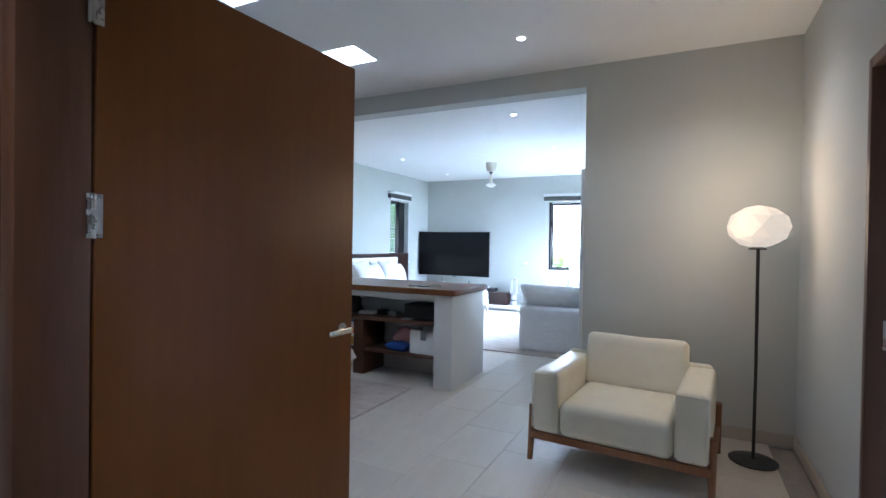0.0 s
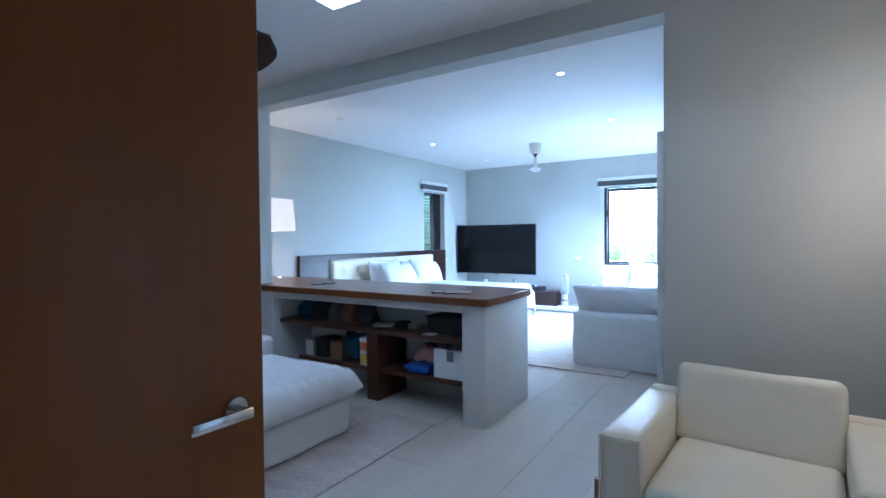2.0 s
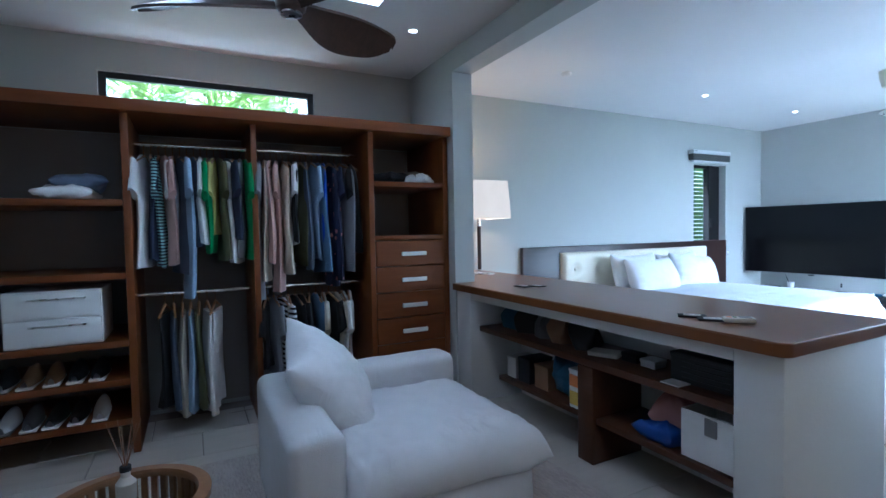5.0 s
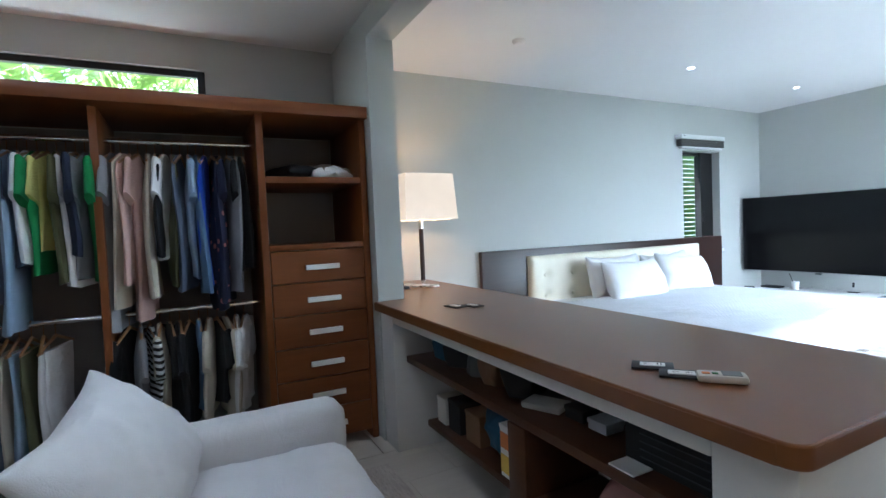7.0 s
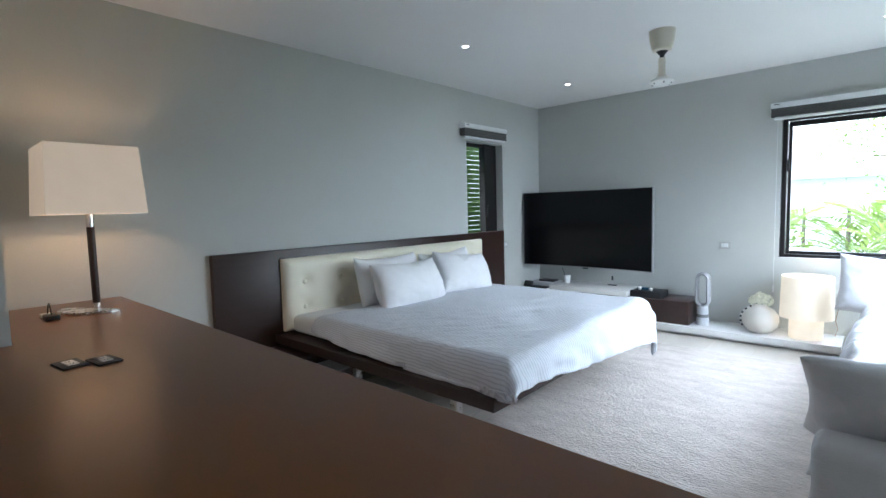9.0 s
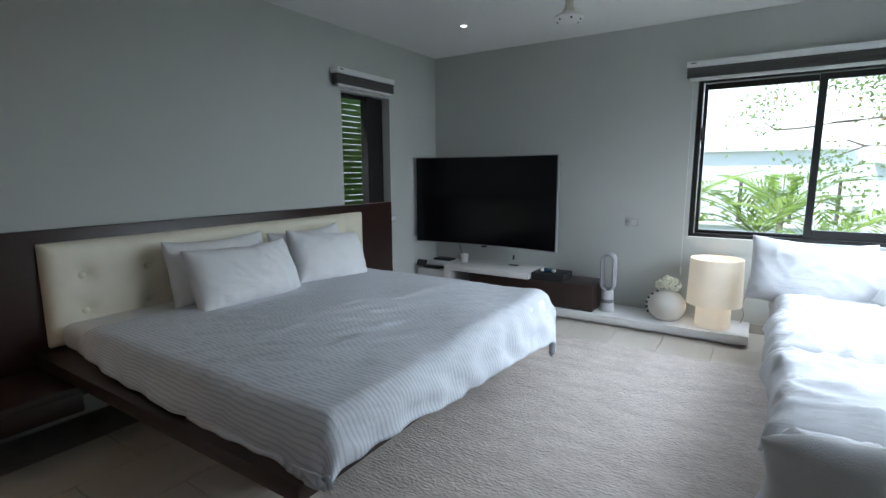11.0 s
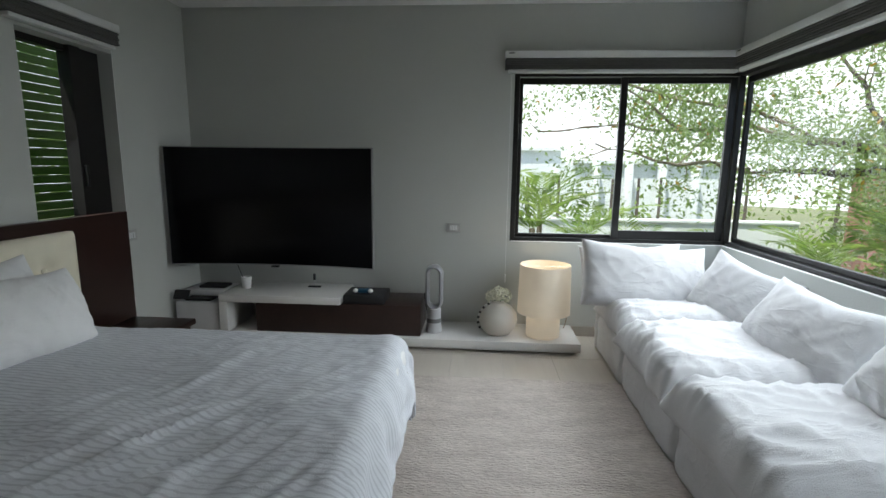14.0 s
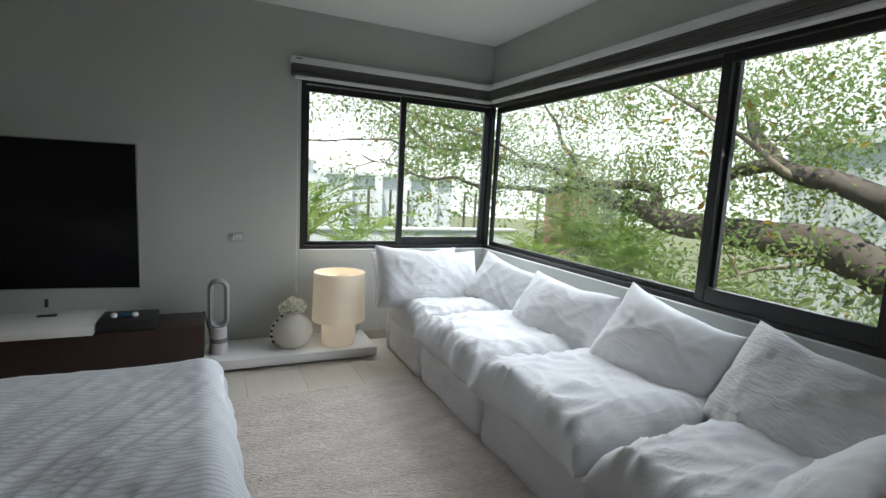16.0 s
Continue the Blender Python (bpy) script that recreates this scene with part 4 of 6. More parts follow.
M_SHADE_W = glow("paper_shade", (1.0, 0.74, 0.48), 0.065, (0.22, 0.18, 0.13))
lamp = thing("floor_lamp", pose(2.30, -0.36, 0), "black floor lamp with a glowing faceted white shade", "lamp")
part("base_plate", lathe(bmesh.new(), [(0.135, 0), (0.138, 0.008), (0.130, 0.014), (0.03, 0.018)], n=48), M_BLACK, lamp)
bm = bmesh.new()
pts = [(0.0, 0, 0.014), (0.004, 0, 0.6), (0.002, 0, 1.37)]
for p, q in zip(pts, pts[1:]):
    rod(bm, p, q, 0.010, 12)
part("stem", bm, M_BLACK, lamp)
bm = bmesh.new()
bmesh.ops.create_icosphere(bm, subdivisions=2, radius=1.0, matrix=Matrix.LocRotScale((0.0, 0, 1.485), None, (0.178, 0.178, 0.137)))
part("shade", bm, M_SHADE_W, lamp, "faceted white glass shade, lit", None)
part("collar", lathe(bmesh.new(), [(0.05, 1.340), (0.052, 1.347), (0.02, 1.360)], n=24), M_BLACK, lamp)
lamp_light("floor_lamp_bulb", 2.19, -0.50, 1.78, 0.52, 0.10)
lamp_light("floor_lamp_glow", 2.11, -0.60, 1.46, 0.52, 0.12)

M_SHADE_L = glow("linen_shade", (1.0, 0.72, 0.46), 0.07, (0.60, 0.53, 0.46))
lamp = thing("table_lamp", pose(-3.09, 0.62, 0.9255, 0, 0, 0), "table lamp with a square linen shade, lit", "lamp")
bm = bmesh.new()
n = 24
out = [((0.18 * math.cos(t), 0.055 + 0.14 * math.sin(t) - 0.08)) for t in [math.pi + math.pi * k / n for k in range(n + 1)]]
lo = [bm.verts.new((x, y, 0.001)) for x, y in out]
hi = [bm.verts.new((x, y, 0.012)) for x, y in out]
bm.faces.new(lo[::-1])
bm.faces.new(hi)
for k in range(n + 1):
    q = (k + 1) % (n + 1)
    bm.faces.new((lo[k], lo[q], hi[q], hi[k]))
bmesh.ops.rotate(bm, verts=bm.verts, cent=(0, 0, 0), matrix=Matrix.Rotation(radians(30), 3, "Z"))
part("base_plate", bm, M_STEEL, lamp, "half-round brushed steel base")
part("stem", rod(bmesh.new(), (0, 0.0, 0.04), (0, 0.0, 0.46), 0.019, 20), M_ESPRESSO, lamp, "dark leather-wrapped stem")
part("ferrule", rod(bmesh.new(), (0, 0.0, 0.012), (0, 0.0, 0.04), 0.020, 20), M_CHROME, lamp)
part("ferrule", rod(bmesh.new(), (0, 0.0, 0.46), (0, 0.0, 0.54), 0.020, 20), M_CHROME, lamp)
bm = bmesh.new()
h0, h1, r0, r1 = 0.53, 0.89, 0.225, 0.205
ring = [(-1, -1), (1, -1), (1, 1), (-1, 1)]
for off, flip in ((0.0, False), (0.004, True)):
    a = [bm.verts.new((x * (r0 - off), y * (r0 - off), h0)) for x, y in ring]
    b = [bm.verts.new((x * (r1 - off), y * (r1 - off), h1)) for x, y in ring]
    for k in range(4):
        q = (k + 1) % 4
        f = (a[k], a[q], b[q], b[k])
        bm.faces.new(f[::-1] if flip else f)
ob = part("shade", bm, M_SHADE_L, lamp, "square off-white linen shade glowing warm", None)
lamp_light("table_lamp_bulb", -3.09, 0.62, 1.60, 1.3, 0.04, (1.0, 0.60, 0.30))
c = thing("power_adapter", pose(-2.98, 0.40, 0.92), "small black power adapter with a looped cable", "adapter")
part("plug", boxes((-0.05, -0.03, 0, 0.05, 0.03, 0.028), bevel=0.006), M_BLACK, c)
part("socket_strip", boxes((-0.14, -0.03, 0, -0.07, 0.02, 0.02), bevel=0.004), M_WHITE, c)
bm = bmesh.new()
pts = [(-0.10 + 0.11 * k / 10, 0.0, 0.02 + 0.06 * math.sin(math.pi * k / 10)) for k in range(11)]
for p, q in zip(pts, pts[1:]):
    rod(bm, p, q, 0.003, 6)
part("cable", bm, M_BLACK, c)

# ---- counter between the rooms ----
M_PLASTER = material("smooth_plaster", (0.66, 0.65, 0.62), 0.6, vary=0.04, scale=4, bump=0.08, bump_scale=60)
cb = thing("counter_body", T0, "white plastered counter body with an open niche", "counter", kind="structure")
part("end_wall", boxes((-0.19, 0.02, 0.0, 0.0, 0.80, 0.868), bevel=0.006), M_PLASTER, cb)
part("end_wall", boxes((-2.468, 0.02, 0.0, -2.26, 0.80, 0.868), bevel=0.006), M_PLASTER, cb)
part("lintel", boxes((-2.258, 0.022, 0.81, -0.192, 0.79, 0.868), bevel=0.004), M_PLASTER, cb)
part("back_wall", boxes((-2.258, 0.50, 0.0, -0.192, 0.56, 0.808)), M_PLASTER, cb)
part("side_wall", boxes((-3.498, 0.192, 0.0, -2.47, 0.80, 0.868)), M_PLASTER, cb)
bm = bmesh.new()
plan = ((-3.498, 0.194), (-2.466, 0.194), (-2.466, -0.02), (0.03, -0.02), (0.03, 0.84), (-3.498, 0.84))
low = [bm.verts.new((x, y, 0.870)) for x, y in plan]
high = [bm.verts.new((x, y, 0.925)) for x, y in plan]
bm.faces.new(low[::-1])
bm.faces.new(high)
for k in range(len(plan)):
    q = (k + 1) % len(plan)
    bm.faces.new((low[k], low[q], high[q], high[k]))
side = [e for e in bm.edges if abs(e.verts[0].co.z - e.verts[1].co.z) > 0.04 and e.verts[0].co.x > 0]
bmesh.ops.bevel(bm, geom=side, offset=0.045, segments=6, profile=0.5, affect="EDGES")
bmesh.ops.bevel(bm, geom=[e for e in bm.edges if abs(e.verts[0].co.z - e.verts[1].co.z) < 0.001 and e.calc_length() > 0.0], offset=0.006, segments=2, profile=0.5, affect="EDGES")
top = thing("wooden_worktop", T0, "glossy reddish-brown wooden worktop on the plastered counter", "worktop")
part("board", bm, M_TOP, top, smooth=18)
part("edge_lipping", boxes((-2.46, -0.0235, 0.872, -0.02, -0.0202, 0.919), bevel=0.0012, seg=1), M_TOP, top)
def plain(name, rgb, rough=0.6, **k):
    return material(name, rgb, rough, vary=0.06, scale=12, bump=0.05, **k)


M_NICHE = material("dark_shelf_wood", (0.050, 0.018, 0.007), 0.4, scale=8, color2=(0.085, 0.032, 0.013), bump=0.04, bump_scale=40, stretch=(0.5, 5, 5))
C = {
    "black": plain("matt_black", (0.012, 0.012, 0.014)), "grey": plain("mid_grey", (0.18, 0.18, 0.18)), "ivory": plain("ivory_plastic", (0.55, 0.52, 0.46)),
    "brown": plain("brown_card", (0.22, 0.12, 0.06)), "blue": plain("bright_blue", (0.012, 0.055, 0.26)), "teal": plain("teal_fabric", (0.02, 0.09, 0.16)),
    "white": plain("white_card", (0.75, 0.74, 0.72)), "orange": plain("orange_card", (0.65, 0.22, 0.06)), "pink": plain("dusty_pink", (0.45, 0.22, 0.20)),
    "silver": plain("silver_plastic", (0.55, 0.55, 0.56), 0.35), "green": plain("green_fabric", (0.05, 0.18, 0.06)), "yellow": plain("yellow_card", (0.70, 0.48, 0.08)),
}


s = thing("niche_shelving", T0, "dark wooden shelves built into the counter niche", "shelving")
part("shelf", boxes((-2.255, 0.10, 0.56, -0.195, 0.495, 0.60), bevel=0.004), M_NICHE, s)
part("shelf", boxes((-2.02, 0.12, 0.235, -1.17, 0.495, 0.27), bevel=0.004), M_NICHE, s)
part("shelf", boxes((-1.04, 0.12, 0.235, -0.195, 0.495, 0.27), bevel=0.004), M_NICHE, s)
part("divider", boxes((-1.165, 0.10, 0.0, -1.045, 0.495, 0.555), bevel=0.004), M_NICHE, s)


def crate(m, w, d, h, color, label, name="storage_box", lid=False, handle=False):
    """A box of thin walls, open or lidded."""
    t = thing(name, m, label, "box", "things on the niche shelves")
    k = 0.006
    part("body", boxes((-w / 2, -d / 2, 0, w / 2, d / 2, k), (-w / 2, -d / 2, k, w / 2, -d / 2 + k, h), (-w / 2, d / 2 - k, k, w / 2, d / 2, h), (-w / 2, -d / 2 + k, k, -w / 2 + k, d / 2 - k, h), (w / 2 - k, -d / 2 + k, k, w / 2, d / 2 - k, h)), C[color], t)
    if lid:
        part("lid", boxes((-w / 2 - 0.004, -d / 2 - 0.004, h, w / 2 + 0.004, d / 2 + 0.004, h + 0.02), bevel=0.004), C[color], t)
    if handle:
        part("handle", boxes((-0.03, -d / 2 - 0.006, h - 0.09, 0.03, -d / 2, h - 0.01), bevel=0.004), C["grey"], t, "dark strap handle")
    return t


crate(pose(-1.93, 0.26, 0.27), 0.10, 0.18, 0.13, "ivory", "small beige lidded carton on the low shelf", lid=True)
crate(pose(-1.78, 0.27, 0.27), 0.13, 0.20, 0.15, "black", "small black carton on the low shelf", lid=True)
crate(pose(-1.60, 0.28, 0.27), 0.14, 0.20, 0.14, "brown", "brown cardboard carton on the low shelf", lid=True)
b = crate(pose(-1.225, 0.22, 0.27), 0.085, 0.18, 0.215, "white", "white carton with orange and yellow printing", lid=True)
part("printed_panel", boxes((-0.038, -0.0935, 0.02, 0.038, -0.0905, 0.10)), C["yellow"], b)
part("printed_panel", boxes((-0.038, -0.0935, 0.13, 0.038, -0.0905, 0.20)), C["orange"], b)
bm = pillow_bm(0.22, 0.26, 0.20, 61, 0.02)
single("cloth_bag", bm, C["teal"], pose(-1.42, 0.28, 0.40, 6, 0, 0), "slumped blue fabric bag on the low shelf", "bag", smooth=180)
crate(pose(-0.37, 0.28, 0.27), 0.30, 0.26, 0.225, "white", "white storage bin with a dark strap handle", "storage_bin", handle=True)
bm = pillow_bm(0.22, 0.16, 0.22, 62, 0.02)
single("crumpled_cloth", bm, C["pink"], pose(-0.66, 0.30, 0.37, 80, 0, 20), "crumpled dusty pink cloth bundle", "cloth", smooth=180)
bm = pillow_bm(0.24, 0.14, 0.10, 63, 0.014)
single("crumpled_cloth", bm, C["blue"], pose(-0.68, 0.20, 0.31, 80, 0, 0), "bright blue folded cloth on the low shelf", "cloth", smooth=180)
crate(pose(-0.42, 0.335, 0.60), 0.38, 0.28, 0.12, "black", "black electronic box on the upper shelf", "media_box", lid=True)
M_MEDIA_LINE = plain("dark_grey_plastic", (0.05, 0.05, 0.055))
for k in range(4):
    part("front_line", boxes((-0.12, -0.156, 0.03 + 0.025 * k, 0.12, -0.1515, 0.033 + 0.025 * k)), M_MEDIA_LINE, bpy.data.objects["media_box"])
crate(pose(-0.80, 0.30, 0.60), 0.09, 0.09, 0.022, "silver", "small silver box on the upper shelf", lid=True)
crate(pose(-0.93, 0.30, 0.60), 0.10, 0.08, 0.030, "black", "small black box on the upper shelf", lid=True)
crate(pose(-1.10, 0.26, 0.60, 0, 0, 24), 0.17, 0.11, 0.006, "ivory", "flat beige box on the upper shelf", lid=True)
single("paper_note", boxes((-0.60, 0.105, 0.601, -0.50, 0.19, 0.606)), C["white"], T0, "small white card on the upper shelf", "card")
for k, (x, col, w) in enumerate(((-2.05, "teal", 0.22), (-1.86, "black", 0.24), (-1.66, "grey", 0.20), (-1.50, "brown", 0.22), (-1.32, "black", 0.22))):
    bm = pillow_bm(w, 0.17, 0.26, 70 + k, 0.02)
    single("rolled_cloth", bm, C[col], pose(x, 0.32, 0.665, 75, 10 * k, 30 * k), "dark rolled cloth stored on the upper shelf", "cloth", "rolled cloths", smooth=180)


def outlet(x, y, rz, usb):
    """A black socket plate let into the worktop, with a white receptacle of slots."""
    t = thing("power_outlet", pose(x, y, 0.9252, 0, 0, rz), "black socket plate with white receptacle let into worktop", "power outlet", "socket plates in the worktop")
    part("plate", boxes((-0.060, -0.039, 0, 0.060, 0.039, 0.007), bevel=0.0028), C["black"], t)
    r = part("receptacle", boxes((-0.036, -0.017, 0.0068, 0.036, 0.017, 0.0098), bevel=0.0012), C["white"], t, "white double receptacle")
    for cx in (-0.018, 0.018):
        if usb and cx > 0:
            slots = ((-0.006, -0.007, -0.001, 0.007), (0.004, -0.007, 0.009, 0.007))
        else:
            slots = ((-0.007, 0.004, 0.003, 0.0062), (-0.007, -0.0062, 0.003, -0.004), (0.006, -0.002, 0.010, 0.002))
        for a, b, c, d in slots:
            part("slot", boxes((cx + a, b, 0.0096, cx + c, d, 0.0101)), C["black"], r)


outlet(-1.93, 0.285, 8, False)
outlet(-1.885, 0.375, 8, False)
outlet(-0.50, 0.20, 40, True)
outlet(-0.395, 0.195, 40, False)
r = thing("remote_control", pose(-0.300, 0.235, 0.926, 0, 0, 42), "ivory air-conditioner remote control on the worktop", "remote control")
part("body", boxes((-0.062, -0.03, 0, 0.062, 0.03, 0.022), bevel=0.008), C["ivory"], r)
part("display", boxes((0.0, -0.022, 0.0221, 0.048, 0.022, 0.0235)), C["grey"], r)
part("button", boxes((-0.05, -0.015, 0.0221, -0.03, 0.0, 0.0245), bevel=0.001), C["orange"], r)
part("button", boxes((-0.025, -0.015, 0.0221, -0.010, 0.0, 0.0245), bevel=0.001), C["green"], r)

# ---- leather desk chair on the bedroom side ----
M_TAN = material("cognac_leather", (0.36, 0.105, 0.025), 0.45, vary=0.12, scale=8, bump=0.1, bump_scale=120)
M_TRIM = material("tan_piping", (0.42, 0.22, 0.10), 0.5, vary=0.1, scale=10)
ch = thing("desk_chair", pose(-1.23, 0.86, 0), "cognac leather desk chair tucked under the worktop", "chair")
part("seat", slab_bm(-0.27, -0.26, 0.40, 0.27, 0.16, 0.47, 0.025, 91, 0.003), M_TAN, ch)
bm = slab_bm(-0.29, -0.025, 0.0, 0.29, 0.03, 0.32, 0.018, 92, 0.003)
bmesh.ops.transform(bm, matrix=pose(0, 0.13, 0.42, -10, 0, 0), verts=bm.verts)
part("backrest", bm, M_TAN, ch)
part("piping", rod(bmesh.new(), (-0.285, 0.165, 0.74), (0.285, 0.165, 0.74), 0.007, 8), M_TRIM, ch)
for sx in (-1, 1):
    part("armrest", boxes((sx * 0.31 - 0.022, -0.15, 0.60, sx * 0.31 + 0.022, 0.20, 0.635), bevel=0.01), M_TAN, ch)
    for sy in (-0.2, 0.17):
        part("leg", rod(bmesh.new(), (sx * 0.30, sy, 0.0), (sx * 0.30, sy, 0.60 if sy > 0 else 0.42), 0.014, 10, 0.018), M_OAK, ch)

# ---- wardrobe ----
WX0, WX1 = -3.298, -2.56
wd = thing("wardrobe", T0, "open reddish-brown wooden wardrobe built along the wall", "wardrobe")
part("top_board", boxes((WX0, -3.14, 2.11, WX1 + 0.06, 0.005, 2.185), bevel=0.005), M_CAB, wd)
for y, x1 in ((-3.14, WX1), (-2.25, WX1), (-0.675, WX1), (-0.04, WX1)):
    part("upright", boxes((WX0, y, 0, x1, y + 0.042, 2.11), bevel=0.003), M_CABV, wd)
part("upright", boxes((WX0, -1.50, 0.0, -2.62, -1.462, 2.11), bevel=0.003), M_CABV, wd)
part("back_panel", boxes((WX0, -3.095, 0.02, WX0 + 0.012, -0.05, 2.10)), material("back_panel_grey", (0.30, 0.28, 0.26), 0.7, vary=0.05, scale=6), wd, "greyish back panel")
for z in (1.56, 1.11, 0.69, 0.45, 0.20):
    part("shelf", boxes((WX0 + 0.014, -3.097, z - 0.02, WX1 - 0.01, -2.252, z + 0.02), bevel=0.003), M_CAB, wd)
part("shelf", boxes((WX0 + 0.014, -0.632, 1.70, WX1 - 0.005, -0.042, 1.74), bevel=0.003), M_CAB, wd)
part("shelf", boxes((WX0 + 0.014, -0.632, 1.285, WX1 - 0.005, -0.042, 1.32), bevel=0.003), M_CAB, wd)
for k in range(6):
    z1 = 1.278 - 0.203 * k
    d = part("drawer", boxes((WX1 - 0.02, -0.630, z1 - 0.197, WX1 + 0.001, -0.044, z1), bevel=0.003, seg=1), M_CAB, wd)
    bm = boxes((WX1 + 0.012, -0.425, z1 - 0.120, WX1 + 0.03, -0.215, z1 - 0.088), (WX1 + 0.001, -0.41, z1 - 0.112, WX1 + 0.014, -0.39, z1 - 0.096), (WX1 + 0.001, -0.25, z1 - 0.112, WX1 + 0.014, -0.23, z1 - 0.096), bevel=0.002, seg=1)
    part("drawer_handle", bm, M_WHITE, d, "white metal bar handle")
for y0, y1 in ((-2.208, -1.502), (-1.462, -0.675)):
    for z in (1.965, 0.955):
        part("hanging_rod", rod(bmesh.new(), (-2.84, y0, z), (-2.84, y1, z), 0.015, 14), M_CHROME, wd, "chrome hanging rod")

M_HANGER = material("hanger_wood", (0.30, 0.15, 0.06), 0.45, vary=0.15, scale=12)


def cloth(name, rgb, rgb2=None):
    return material(name, rgb, 0.95, vary=0.12, scale=14, bump=0.25, bump_scale=180, color2=rgb2, crease=0.3, crease_scale=5.0)


W = {
    "white": cloth("white_jersey", (0.80, 0.79, 0.79)), "navy": cloth("navy_cotton", (0.018, 0.024, 0.05)), "pink": cloth("pale_pink_silk", (0.58, 0.38, 0.33)),
    "blue": cloth("washed_denim", (0.10, 0.17, 0.28)), "sky": cloth("light_blue_cotton", (0.30, 0.40, 0.54)), "green": cloth("bright_green_cotton", (0.025, 0.22, 0.06)),
    "yellow": cloth("lemon_cotton", (0.65, 0.60, 0.20)), "grey": cloth("grey_jersey", (0.24, 0.24, 0.26)), "slate": cloth("slate_cotton", (0.09, 0.11, 0.16)),
    "black": cloth("black_cotton", (0.010, 0.010, 0.012)), "taupe": cloth("taupe_linen", (0.22, 0.17, 0.13)), "cream": cloth("cream_linen", (0.56, 0.50, 0.40)),
    "royal": cloth("royal_blue_cotton", (0.015, 0.06, 0.45)), "olive": cloth("olive_cotton", (0.10, 0.10, 0.045)),
}


def striped(name, a, b, scale):
    m = cloth(name, a)
    t = m.node_tree
    wv = t.nodes.new("ShaderNodeTexWave")
    wv.bands_direction = "Z"
    wv.inputs["Scale"].default_value, wv.inputs["Distortion"].default_value = scale, 1.2
    c = t.nodes.new("ShaderNodeTexCoord")
    t.links.new(c.outputs["Object"], wv.inputs["Vector"])
    st = t.nodes.new("ShaderNodeMath")
    st.operation = "GREATER_THAN"
    st.inputs[1].default_value = 0.5
    t.links.new(wv.outputs["Fac"], st.inputs[0])
    mx = t.nodes.new("ShaderNodeMix")
    mx.data_type = "RGBA"
    mx.inputs["A"].default_value, mx.inputs["B"].default_value = (*a, 1), (*b, 1)
    t.links.new(st.outputs[0], mx.inputs["Factor"])
    t.links.new(mx.outputs["Result"], t.nodes["Principled BSDF"].inputs["Base Color"])
    return m


W["stripe"] = striped("teal_stripe", (0.02, 0.025, 0.04), (0.30, 0.50, 0.48), 15)
W["zebra"] = striped("black_white_print", (0.02, 0.02, 0.02), (0.7, 0.7, 0.7), 9)
W["floral"] = material("floral_print", (0.016, 0.02, 0.05), 0.9, scale=26, color2=(0.030, 0.04, 0.09), bump=0.2, bump_scale=180)
flo = W["floral"].node_tree
vo = flo.nodes.new("ShaderNodeTexVoronoi")
vo.inputs["Scale"].default_value = 16
cc = flo.nodes.new("ShaderNodeTexCoord")
flo.links.new(cc.outputs["Object"], vo.inputs["Vector"])
lt = flo.nodes.new("ShaderNodeMath")
lt.operation = "LESS_THAN"
lt.inputs[1].default_value = 0.25
flo.links.new(vo.outputs["Distance"], lt.inputs[0])
fm = flo.nodes.new("ShaderNodeMix")
fm.data_type = "RGBA"
fm.inputs["A"].default_value, fm.inputs["B"].default_value = (0.016, 0.02, 0.05, 1), (0.55, 0.20, 0.18, 1)
flo.links.new(lt.outputs[0], fm.inputs["Factor"])
flo.links.new(fm.outputs["Result"], flo.nodes["Principled BSDF"].inputs["Base Color"])


